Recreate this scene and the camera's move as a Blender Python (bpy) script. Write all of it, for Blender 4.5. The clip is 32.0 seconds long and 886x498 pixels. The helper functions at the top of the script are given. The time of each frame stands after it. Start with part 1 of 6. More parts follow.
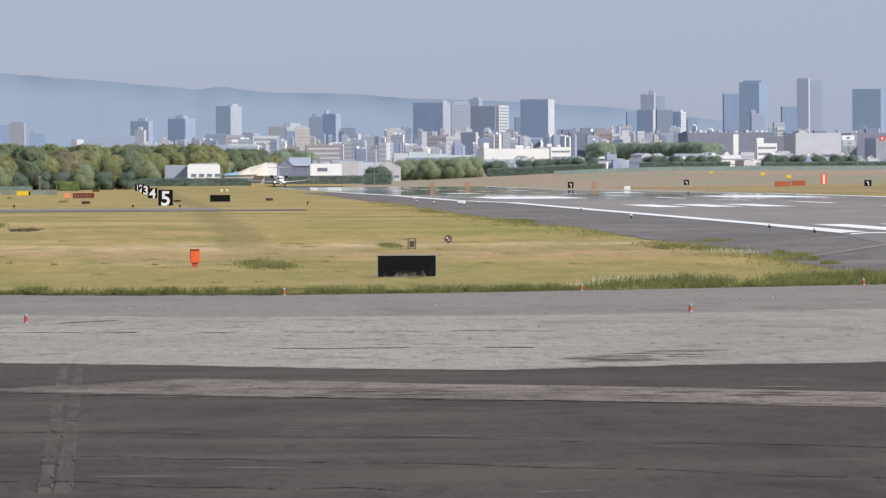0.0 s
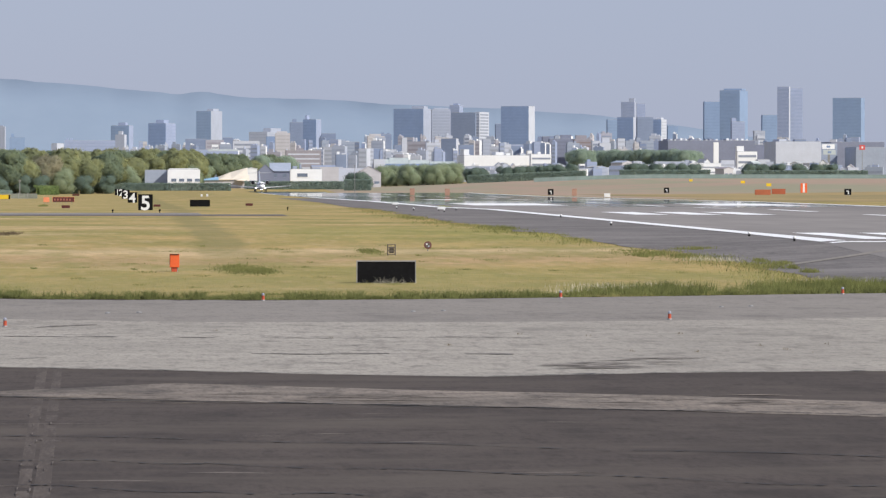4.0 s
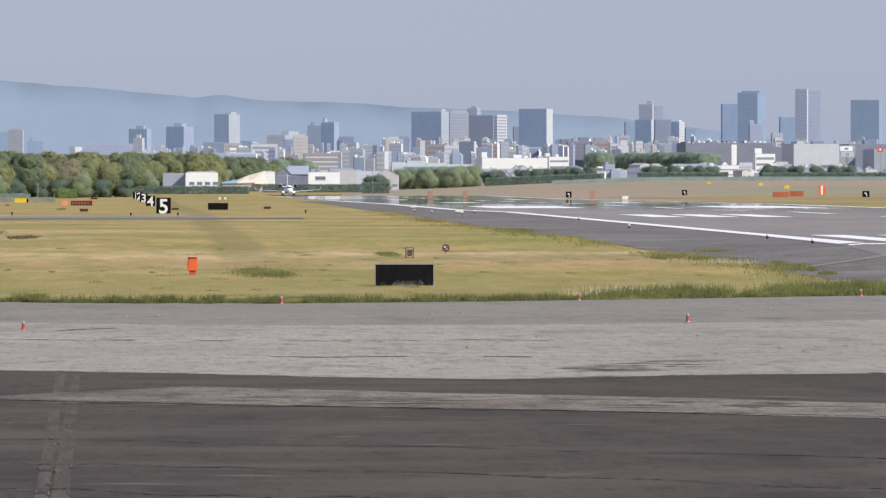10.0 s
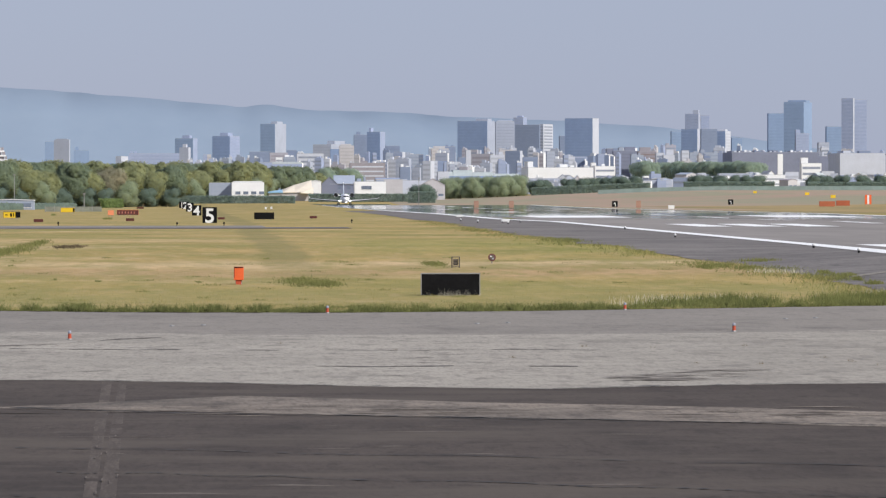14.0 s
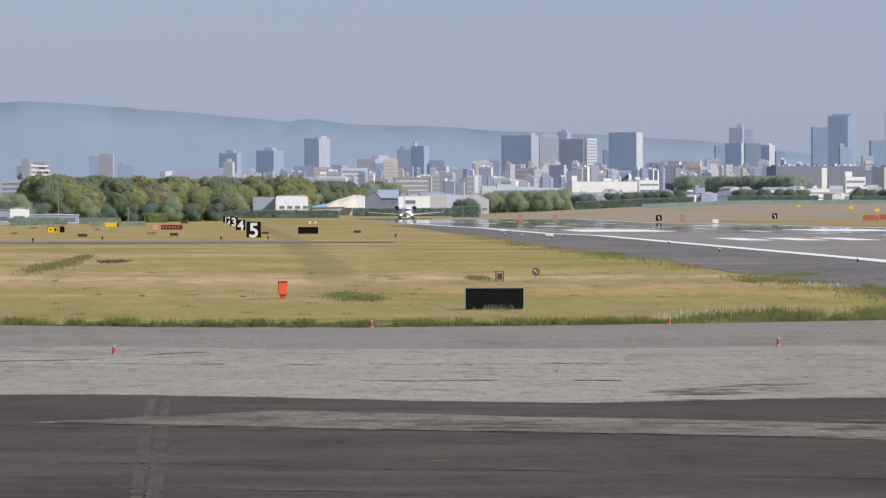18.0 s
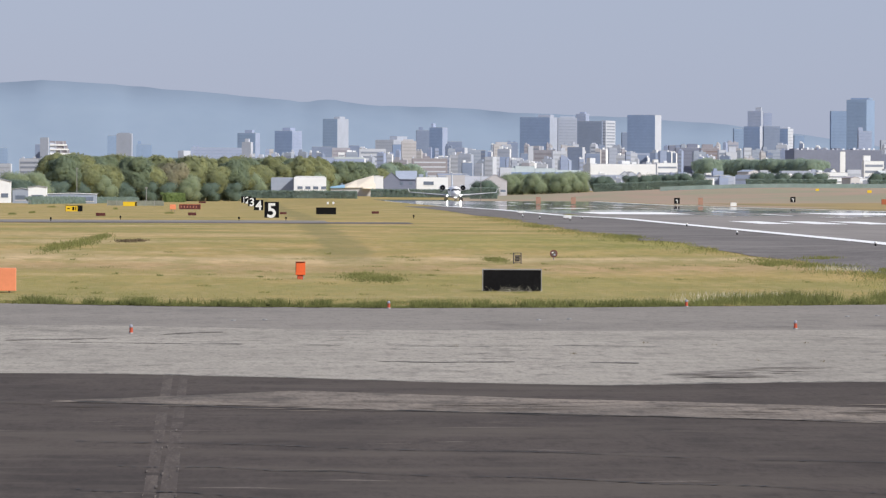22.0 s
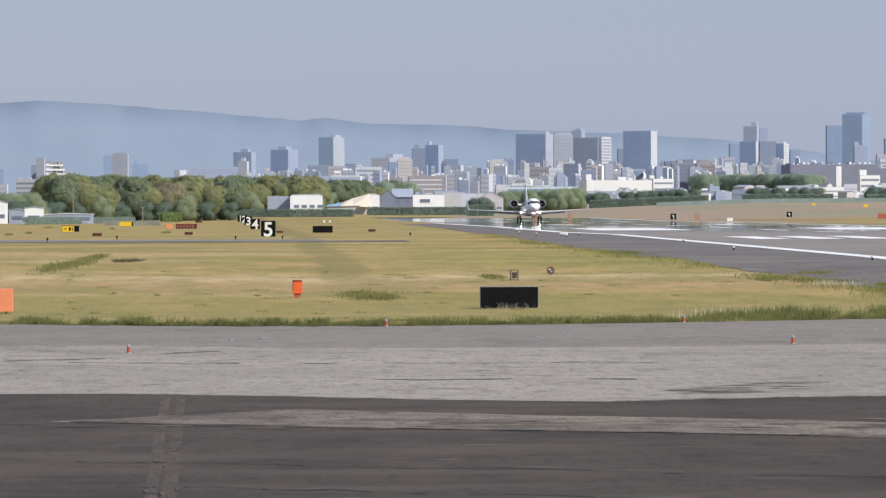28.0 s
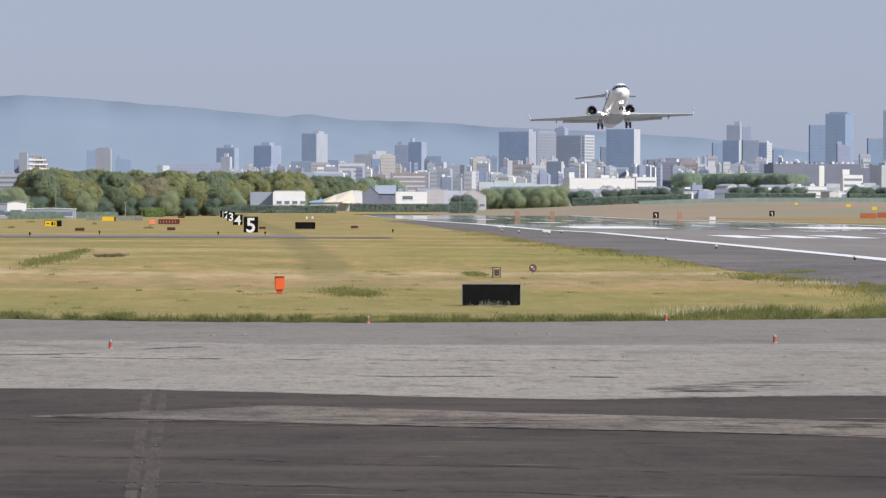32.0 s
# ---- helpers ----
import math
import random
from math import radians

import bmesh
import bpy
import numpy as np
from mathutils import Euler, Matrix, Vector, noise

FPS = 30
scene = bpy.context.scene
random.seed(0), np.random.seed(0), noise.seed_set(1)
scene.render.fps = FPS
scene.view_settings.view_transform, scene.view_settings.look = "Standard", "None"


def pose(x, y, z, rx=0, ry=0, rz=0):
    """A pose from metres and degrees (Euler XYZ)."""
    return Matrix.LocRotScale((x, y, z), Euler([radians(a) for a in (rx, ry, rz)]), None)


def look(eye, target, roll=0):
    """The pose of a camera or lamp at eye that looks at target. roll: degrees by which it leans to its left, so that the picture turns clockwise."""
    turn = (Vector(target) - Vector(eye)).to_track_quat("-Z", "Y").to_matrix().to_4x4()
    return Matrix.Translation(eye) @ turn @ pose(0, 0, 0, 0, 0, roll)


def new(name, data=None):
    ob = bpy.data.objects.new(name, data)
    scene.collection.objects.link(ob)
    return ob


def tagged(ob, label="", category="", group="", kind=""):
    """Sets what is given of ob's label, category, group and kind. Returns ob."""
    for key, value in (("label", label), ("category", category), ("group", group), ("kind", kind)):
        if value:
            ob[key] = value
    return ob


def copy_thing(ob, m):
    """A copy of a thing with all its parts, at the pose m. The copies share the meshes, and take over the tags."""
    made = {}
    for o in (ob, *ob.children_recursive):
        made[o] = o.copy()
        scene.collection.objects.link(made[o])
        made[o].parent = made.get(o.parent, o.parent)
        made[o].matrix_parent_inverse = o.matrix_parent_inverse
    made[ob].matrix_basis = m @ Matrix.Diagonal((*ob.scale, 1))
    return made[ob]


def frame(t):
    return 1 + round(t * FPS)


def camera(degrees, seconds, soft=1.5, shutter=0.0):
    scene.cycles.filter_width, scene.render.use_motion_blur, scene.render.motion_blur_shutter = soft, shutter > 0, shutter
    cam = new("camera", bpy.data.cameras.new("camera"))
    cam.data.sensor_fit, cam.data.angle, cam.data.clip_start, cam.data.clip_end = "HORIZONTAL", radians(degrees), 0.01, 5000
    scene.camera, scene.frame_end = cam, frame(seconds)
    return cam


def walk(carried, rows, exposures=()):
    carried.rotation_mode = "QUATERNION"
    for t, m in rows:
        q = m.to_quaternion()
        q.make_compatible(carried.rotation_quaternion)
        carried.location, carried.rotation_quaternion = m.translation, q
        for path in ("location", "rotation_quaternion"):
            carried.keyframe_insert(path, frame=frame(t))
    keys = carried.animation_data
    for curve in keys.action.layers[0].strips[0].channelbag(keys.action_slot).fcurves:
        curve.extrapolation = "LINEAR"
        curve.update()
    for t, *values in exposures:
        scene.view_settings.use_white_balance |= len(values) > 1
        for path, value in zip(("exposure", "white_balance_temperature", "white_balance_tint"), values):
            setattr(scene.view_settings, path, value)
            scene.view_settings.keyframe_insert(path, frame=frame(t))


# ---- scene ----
# The camera stands on a bank beside the end of a runway and turns by hand.
EYE = (0.0, 0.0, 4.0)
cam = camera(8.9651, 32.0, soft=1.3)

# seconds, bearing to the right of the runway's line, tilt, lean (degrees)
TURNS = [
    (0, 3.1954, -0.8184, -0.292),
    (0.5, 3.2354, -0.8083, -0.295),
    (1, 3.2528, -0.6749, -0.270),
    (1.5, 3.3023, -0.6482, -0.231),
    (2, 3.3114, -0.6052, -0.209),
    (2.5, 3.3223, -0.6123, -0.103),
    (3, 3.3616, -0.6728, 0.081),
    (3.5, 3.4240, -0.7384, 0.063),
    (5.5, 3.2670, -0.7666, 0.074),
    (6, 3.2959, -0.7615, 0.117),
    (6.5, 3.2459, -0.7541, 0.075),
    (7, 3.2196, -0.7525, 0.153),
    (7.5, 3.1677, -0.7740, 0.059),
    (8, 3.1405, -0.7886, 0.029),
    (8.5, 3.1714, -0.7855, -0.080),
    (9, 3.1757, -0.7790, -0.024),
    (9.5, 3.2235, -0.7431, -0.044),
    (10, 3.2185, -0.7263, -0.037),
    (10.5, 3.1334, -0.6794, -0.089),
    (11, 3.1151, -0.6166, -0.042),
    (11.5, 3.0327, -0.4945, -0.080),
    (12, 2.9940, -0.4451, 0.003),
    (12.5, 2.9431, -0.4488, 0.050),
    (13, 2.9087, -0.5040, 0.022),
    (13.5, 2.8104, -0.5748, 0.014),
    (14, 2.7516, -0.6300, -0.045),
    (14.5, 2.7228, -0.6385, -0.085),
    (16.5, 2.4508, -0.7615, -0.176),
    (17, 2.3815, -0.7381, -0.187),
    (17.5, 2.3257, -0.6462, -0.172),
    (18, 2.3057, -0.4846, -0.112),
    (18.5, 2.2609, -0.4512, 0.010),
    (19, 2.2078, -0.4888, 0.080),
    (19.5, 2.2342, -0.6404, 0.192),
    (20, 2.1882, -0.7429, 0.245),
    (20.5, 2.1670, -0.7458, 0.147),
    (21, 2.1433, -0.7248, 0.210),
    (21.5, 2.0911, -0.6852, 0.175),
    (22, 2.1257, -0.6737, 0.258),
    (22.5, 2.1617, -0.7041, 0.237),
    (23, 2.1175, -0.7115, 0.175),
    (23.5, 2.0970, -0.7174, 0.104),
    (24, 2.0984, -0.7083, 0.042),
    (24.5, 2.1088, -0.6913, -0.097),
    (25, 2.0651, -0.6723, -0.170),
    (25.5, 2.0934, -0.6337, -0.207),
    (26, 2.1003, -0.6134, -0.193),
    (26.5, 2.0942, -0.5412, -0.281),
    (28.5, 2.2169, -0.4936, -0.082),
    (29, 2.2793, -0.5643, 0.029),
    (29.5, 2.3210, -0.4048, 0.052),
    (30, 2.3480, -0.2595, 0.241),
    (30.5, 2.3788, -0.2440, 0.209),
    (31, 2.3588, -0.3496, 0.180),
    (31.5, 2.3209, -0.4480, 0.102),
    (32, 2.3361, -0.5263, 0.177),
]


def facing(az, el, lean):
    a, e = radians(az), radians(el)
    way = Vector((math.sin(a) * math.cos(e), math.cos(a) * math.cos(e), math.sin(e)))
    return look(EYE, Vector(EYE) + way * 100, lean)


walk(cam, [(t, facing(az, el, lean)) for t, az, el, lean in TURNS], exposures=[(0, 0.51), (2, 0.48), (6, 0.53), (10, 0.51), (11.5, 0.40), (12, 0.36), (13, 0.38), (14, 0.46), (17, 0.51), (18, 0.37), (19, 0.385), (20, 0.50), (24, 0.51), (26, 0.48), (29, 0.48), (30, 0.28), (31, 0.34), (32, 0.46)])

# ---- light ----
SUN = Vector((0.73, -0.62, 0.70)).normalized()
world = bpy.data.worlds.new("sky")
scene.world = world
world.use_nodes = True
wn, wl = world.node_tree.nodes, world.node_tree.links
wn.clear()
sky = wn.new("ShaderNodeTexSky")
sky.sky_type = "NISHITA"
sky.sun_disc = False
sky.sun_elevation = math.asin(SUN.z)
sky.sun_rotation = math.atan2(SUN.x, SUN.y)
sky.air_density, sky.dust_density, sky.ozone_density = 1.0, 0.6, 5.0
haze = wn.new("ShaderNodeMixRGB")
haze.inputs[0].default_value = 0.84
haze.inputs[2].default_value = (2.62, 2.90, 4.05, 1)
bg = wn.new("ShaderNodeBackground")
bg.inputs[1].default_value = 0.10
wo = wn.new("ShaderNodeOutputWorld")
wl.new(sky.outputs[0], haze.inputs[1])
wl.new(haze.outputs[0], bg.inputs[0])
wl.new(bg.outputs[0], wo.inputs[0])
sun = new("sun", bpy.data.lights.new("sun", "SUN"))
sun.data.energy, sun.data.angle, sun.data.color = 3.2, radians(0.5), (1.0, 0.95, 0.87)
sun.matrix_world = look((0, 0, 300), Vector((0, 0, 300)) - SUN)


# ---- materials ----
def mat(name, color, rough=0.7, vary=0.12, size=1.0, metal=0.0, bump=0.0, stretch=(1, 1, 1), dark=None, coords="Object",
        island=0.0, emit=0.0, fine=6.0, spec=0.5, thin=0.0, lo=0.36, hi=0.62, gaps=0.0):
    """A surface with stains and grain at two scales: color to dark over patches of about size metres."""
    m = bpy.data.materials.new(name)
    m.use_nodes = True
    n, l = m.node_tree.nodes, m.node_tree.links
    p = n["Principled BSDF"]
    p.inputs["Roughness"].default_value = rough
    p.inputs["Metallic"].default_value = metal
    p.inputs["Specular IOR Level"].default_value = spec
    c = (*color, 1)
    d = (*(dark or [v * (1 - 2.2 * vary) for v in color]), 1)
    if coords == "World":
        tc = n.new("ShaderNodeNewGeometry").outputs["Position"]
    else:
        tc = n.new("ShaderNodeTexCoord").outputs["Object"]
    mp = n.new("ShaderNodeMapping")
    mp.inputs["Scale"].default_value = [s / size for s in stretch]
    l.new(tc, mp.inputs[0])
    big = n.new("ShaderNodeTexNoise")
    big.inputs["Scale"].default_value = 1.0
    big.inputs["Detail"].default_value = 5
    l.new(mp.outputs[0], big.inputs["Vector"])
    small = n.new("ShaderNodeTexNoise")
    small.inputs["Scale"].default_value = fine
    small.inputs["Detail"].default_value = 3
    l.new(mp.outputs[0], small.inputs["Vector"])
    mix = n.new("ShaderNodeMath")
    mix.operation = "MULTIPLY_ADD"
    mix.inputs[1].default_value = 0.4
    l.new(small.outputs[0], mix.inputs[0])
    k = n.new("ShaderNodeMath")
    k.operation = "MULTIPLY"
    k.inputs[1].default_value = 0.6
    l.new(big.outputs[0], k.inputs[0])
    l.new(k.outputs[0], mix.inputs[2])
    ramp = n.new("ShaderNodeValToRGB")
    ramp.color_ramp.elements[0].position, ramp.color_ramp.elements[1].position = lo, hi
    ramp.color_ramp.elements[0].color, ramp.color_ramp.elements[1].color = d, c
    l.new(mix.outputs[0], ramp.inputs[0])
    col = ramp.outputs[0]
    if island:
        geo = n.new("ShaderNodeNewGeometry")
        hs = n.new("ShaderNodeHueSaturation")
        mr = n.new("ShaderNodeMapRange")
        mr.inputs["To Min"].default_value, mr.inputs["To Max"].default_value = 1 - island, 1 + island
        l.new(geo.outputs["Random Per Island"], mr.inputs[0])
        l.new(mr.outputs[0], hs.inputs["Value"])
        l.new(col, hs.inputs["Color"])
        col = hs.outputs[0]
    l.new(col, p.inputs["Base Color"])
    if bump:
        bp = n.new("ShaderNodeBump")
        bp.inputs["Strength"].default_value = bump
        bp.inputs["Distance"].default_value = 0.02
        l.new(small.outputs[0], bp.inputs["Height"])
        l.new(bp.outputs[0], p.inputs["Normal"])
    if emit:
        l.new(col, p.inputs["Emission Color"])
        p.inputs["Emission Strength"].default_value = emit
    if thin:
        tl, ms = n.new("ShaderNodeBsdfTranslucent"), n.new("ShaderNodeMixShader")
        ms.inputs[0].default_value = thin
        l.new(col, tl.inputs["Color"])
        l.new(p.outputs[0], ms.inputs[1])
        l.new(tl.outputs[0], ms.inputs[2])
        l.new(ms.outputs[0], n["Material Output"].inputs["Surface"])
        if gaps:
            # light that passes between the leaves of a clump
            air, ma = n.new("ShaderNodeBsdfTransparent"), n.new("ShaderNodeMixShader")
            ma.inputs[0].default_value = gaps
            l.new(ms.outputs[0], ma.inputs[1])
            l.new(air.outputs[0], ma.inputs[2])
            l.new(ma.outputs[0], n["Material Output"].inputs["Surface"])
    return m


LANE = ((5.71, 419), (5.03, 238.5))


def field(name, gain=1.0, thin=0.0, island=0.0):
    """Dry field grass: broad green and straw drifts, paler flecks and fine grain."""
    m = bpy.data.materials.new(name)
    m.use_nodes = True
    n, l = m.node_tree.nodes, m.node_tree.links
    p = n["Principled BSDF"]
    p.inputs["Roughness"].default_value, p.inputs["Specular IOR Level"].default_value = 0.95, 0.05
    pos = n.new("ShaderNodeNewGeometry")

    def tex(scale, detail):
        mp, t = n.new("ShaderNodeMapping"), n.new("ShaderNodeTexNoise")
        mp.inputs["Scale"].default_value = scale
        t.inputs["Scale"].default_value, t.inputs["Detail"].default_value = 1.0, detail
        l.new(pos.outputs["Position"], mp.inputs[0])
        l.new(mp.outputs[0], t.inputs["Vector"])
        return t.outputs[0]

    def ramp(src, lo, hi, a, b):
        q = n.new("ShaderNodeValToRGB")
        q.color_ramp.elements[0].position, q.color_ramp.elements[1].position = lo, hi
        q.color_ramp.elements[0].color, q.color_ramp.elements[1].color = (*a, 1), (*b, 1)
        l.new(src, q.inputs[0])
        return q.outputs[0]

    def blend(a, b, k, how="MIX"):
        q = n.new("ShaderNodeMixRGB")
        q.blend_type = how
        if isinstance(k, float):
            q.inputs[0].default_value = k
        else:
            l.new(k, q.inputs[0])
        l.new(a, q.inputs[1])
        l.new(b, q.inputs[2])
        return q.outputs[0]

    def calc(how, a, b, c=None):
        q = n.new("ShaderNodeMath")
        q.operation = how
        for i, v in enumerate((a, b, c)):
            if isinstance(v, (int, float)):
                q.inputs[i].default_value = v
            elif v is not None:
                l.new(v, q.inputs[i])
        return q.outputs[0]

    def tone(r, g, b):
        q = n.new("ShaderNodeRGB")
        q.outputs[0].default_value = (r * gain, g * gain, b * gain, 1)
        return q.outputs[0]

    place = n.new("ShaderNodeSeparateXYZ")
    l.new(pos.outputs["Position"], place.inputs[0])

    def belt(y, half, soft, wob, k, x0=None, x1=None):
        """A mown belt across the field at depth y, ragged at its edges, between two widths if given."""
        w = calc("MULTIPLY_ADD", tex((0.16, 0.07, 1), 6), wob, calc("SUBTRACT", place.outputs[1], y + 0.5 * wob))
        q = n.new("ShaderNodeMapRange")
        q.inputs["From Min"].default_value, q.inputs["From Max"].default_value, q.inputs["To Max"].default_value = half + soft, half, k
        l.new(calc("ABSOLUTE", w, 0), q.inputs[0])
        out = q.outputs[0]
        if x0 is not None:
            e = n.new("ShaderNodeMapRange")
            e.inputs["From Min"].default_value, e.inputs["From Max"].default_value = x0, x1
            l.new(calc("MULTIPLY_ADD", tex((0.2, 0.1, 1), 4), 3.0, place.outputs[0]), e.inputs[0])
            out = calc("MULTIPLY", out, e.outputs[0])
        return out

    green, straw = (0.318 * gain, 0.268 * gain, 0.108 * gain), (0.455 * gain, 0.328 * gain, 0.152 * gain)
    base = ramp(tex((0.06, 0.05, 0.1), 6), 0.43, 0.57, green, straw)
    paler = ramp(tex((0.07, 0.11, 0.1), 6), 0.55, 0.68, (0, 0, 0), (0.8, 0.8, 0.8))
    col = blend(base, tone(0.53, 0.40, 0.235), paler)
    col = blend(col, tone(0.272, 0.268, 0.086), belt(296, 12, 30, 60, 0.6, 8.0, 12.0))
    col = blend(col, tone(0.455, 0.315, 0.185), belt(237, 3, 9, 24, 0.7))
    col = blend(col, tone(0.56, 0.42, 0.255), belt(251, 1.5, 7, 26, 0.85))
    col = blend(col, tone(0.55, 0.41, 0.24), belt(318, 4, 14, 70, 0.45, 9.0, 4.0))
    col = blend(col, tone(0.315, 0.275, 0.105), belt(214, 5, 14, 24, 0.45))
    col = blend(col, ramp(tex((0.34, 0.11, 1), 6), 0.30, 0.68, (0.80, 0.85, 0.76), (1.13, 1.10, 1.10)), 1.0, "MULTIPLY")
    col = blend(col, ramp(tex((2.6, 1.3, 3), 5), 0.3, 0.7, (0.86, 0.88, 0.83), (1.12, 1.11, 1.11)), 1.0, "MULTIPLY")
    # mottling of tufts about a stride wide
    col = blend(col, tone(0.290, 0.262, 0.098), ramp(tex((0.9, 0.20, 1), 4), 0.48, 0.64, (0, 0, 0), (0.62, 0.62, 0.62)))
    col = blend(col, tone(0.490, 0.365, 0.200), ramp(tex((1.3, 0.26, 2), 4), 0.54, 0.70, (0, 0, 0), (0.42, 0.42, 0.42)))
    # greener towards the verge
    sepv, near = n.new("ShaderNodeSeparateXYZ"), n.new("ShaderNodeMapRange")
    l.new(pos.outputs["Position"], sepv.inputs[0])
    near.inputs["From Min"].default_value, near.inputs["From Max"].default_value, near.inputs["To Max"].default_value = 222, 190, 0.6
    l.new(sepv.outputs[1], near.inputs[0])
    fresh = n.new("ShaderNodeRGB")
    fresh.outputs[0].default_value = (0.27 * gain, 0.25 * gain, 0.105 * gain, 1)
    col = blend(col, fresh.outputs[0], near.outputs[0])
    # a greener lane that runs slantwise through the field
    sep = n.new("ShaderNodeSeparateXYZ")
    l.new(pos.outputs["Position"], sep.inputs[0])

    (ax, ay), (bx, by) = LANE
    k = (bx - ax) / (by - ay)
    off = calc("ABSOLUTE", calc("SUBTRACT", sep.outputs[0], calc("MULTIPLY_ADD", sep.outputs[1], k, ax - k * ay)), 0)
    wob = calc("MULTIPLY_ADD", tex((0.6, 0.06, 1), 5), 2.6, off)
    edge = n.new("ShaderNodeMapRange")
    edge.inputs["From Min"].default_value, edge.inputs["From Max"].default_value = 2.75, 2.0
    edge.inputs["To Max"].default_value = 0.58
    l.new(wob, edge.inputs[0])
    end = n.new("ShaderNodeMapRange")
    end.inputs["From Min"].default_value, end.inputs["From Max"].default_value = by - 10, by + 20
    l.new(sep.outputs[1], end.inputs[0])
    lane = n.new("ShaderNodeRGB")
    lane.outputs[0].default_value = (0.235 * gain, 0.210 * gain, 0.095 * gain, 1)
    col = blend(col, lane.outputs[0], calc("MULTIPLY", edge.outputs[0], end.outputs[0]))
    if island:
        hs, mr = n.new("ShaderNodeHueSaturation"), n.new("ShaderNodeMapRange")
        mr.inputs["To Min"].default_value, mr.inputs["To Max"].default_value = 1 - island, 1 + island
        l.new(pos.outputs["Random Per Island"], mr.inputs[0])
        l.new(mr.outputs[0], hs.inputs["Value"])
        l.new(col, hs.inputs["Color"])
        col = hs.outputs[0]
    l.new(col, p.inputs["Base Color"])
    if thin:
        tl, ms = n.new("ShaderNodeBsdfTranslucent"), n.new("ShaderNodeMixShader")
        ms.inputs[0].default_value = thin
        l.new(col, tl.inputs["Color"])
        l.new(p.outputs[0], ms.inputs[1])
        l.new(tl.outputs[0], ms.inputs[2])
        l.new(ms.outputs[0], n["Material Output"].inputs["Surface"])
    return m


M_ground = field("dry_grass", 0.9)
M_blade = field("dry_grass_blades", 0.98, 0.0, 0.08)
# reddish tone painted in for red markings blurred by heat haze
M_redblur = mat("heat_blurred_red_grass", (0.365, 0.268, 0.200), 0.95, size=60, dark=(0.290, 0.272, 0.185), stretch=(0.9, 0.16, 1), coords="World", fine=5, spec=0.1, lo=0.42, hi=0.58)
M_browngrass = mat("brown_dry_grass", (0.36, 0.27, 0.13), 0.95, size=30, dark=(0.235, 0.20, 0.105), stretch=(1, 0.15, 1), coords="World", fine=6, spec=0.05, lo=0.40, hi=0.6)
M_edge = mat("green_grass_blades", (0.225, 0.240, 0.088), 0.9, size=3, dark=(0.135, 0.152, 0.056), coords="World", island=0.3, spec=0.1, thin=0.4)
M_weed = mat("green_weed_blades", (0.275, 0.275, 0.10), 0.9, size=3, dark=(0.195, 0.21, 0.078), coords="World", island=0.25, spec=0.1, thin=0.45)
M_pale = mat("pale_seed_heads", (0.52, 0.48, 0.36), 0.9, size=3, coords="World", island=0.2, spec=0.1)
M_stain = mat("stained_concrete", (0.27, 0.243, 0.213), 0.9, size=5, lo=0.42, hi=0.6, dark=(0.15, 0.135, 0.12), stretch=(1.2, 0.3, 1), coords="World", spec=0.1)


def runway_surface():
    """Asphalt whose mirror-smooth far part stands in for the heat mirage."""
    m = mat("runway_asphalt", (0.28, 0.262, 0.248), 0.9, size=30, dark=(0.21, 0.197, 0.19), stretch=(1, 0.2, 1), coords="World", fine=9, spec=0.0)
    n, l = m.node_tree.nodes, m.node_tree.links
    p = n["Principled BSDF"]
    mirage = n.new("ShaderNodeBsdfPrincipled")
    mirage.inputs["Base Color"].default_value = (0.16, 0.155, 0.155, 1)
    mirage.inputs["Roughness"].default_value = 0.03
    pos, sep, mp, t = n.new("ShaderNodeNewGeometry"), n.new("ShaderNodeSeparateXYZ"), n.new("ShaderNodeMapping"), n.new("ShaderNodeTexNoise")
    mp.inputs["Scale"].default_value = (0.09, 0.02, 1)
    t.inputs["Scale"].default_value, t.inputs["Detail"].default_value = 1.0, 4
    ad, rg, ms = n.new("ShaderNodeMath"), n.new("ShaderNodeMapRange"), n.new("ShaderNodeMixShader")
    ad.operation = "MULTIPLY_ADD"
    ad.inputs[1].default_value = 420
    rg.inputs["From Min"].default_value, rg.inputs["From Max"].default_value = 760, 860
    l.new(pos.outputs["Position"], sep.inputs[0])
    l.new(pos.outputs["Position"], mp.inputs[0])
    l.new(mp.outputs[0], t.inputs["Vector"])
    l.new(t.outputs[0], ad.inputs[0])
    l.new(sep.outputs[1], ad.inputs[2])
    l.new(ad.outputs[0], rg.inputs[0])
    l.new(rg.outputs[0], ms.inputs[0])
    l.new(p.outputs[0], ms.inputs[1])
    l.new(mirage.outputs[0], ms.inputs[2])
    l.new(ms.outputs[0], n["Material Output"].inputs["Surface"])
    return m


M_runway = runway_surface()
M_paint = mat("white_runway_paint", (0.90, 0.90, 0.88), 0.6, 0.04, size=4, coords="World")
M_oldpaint = mat("worn_old_paint", (0.175, 0.15, 0.13), 0.9, size=0.7, dark=(0.105, 0.088, 0.076), coords="World", lo=0.42, hi=0.60, spec=0.1)
M_oldband = mat("faint_old_paint", (0.128, 0.107, 0.091), 0.9, size=0.5, dark=(0.083, 0.069, 0.059), coords="World", lo=0.44, hi=0.66, spec=0.1, stretch=(2.2, 0.16, 1))
M_dirt = mat("dirty_asphalt", (0.10, 0.085, 0.072), 0.95, 0.15, size=1, coords="World", spec=0.05)
M_chalk = mat("chalky_asphalt", (0.31, 0.265, 0.22), 0.95, 0.15, size=1, coords="World", spec=0.05)
M_crack = mat("tar_joint", (0.03, 0.03, 0.03), 0.9, 0.2, size=2, coords="World")
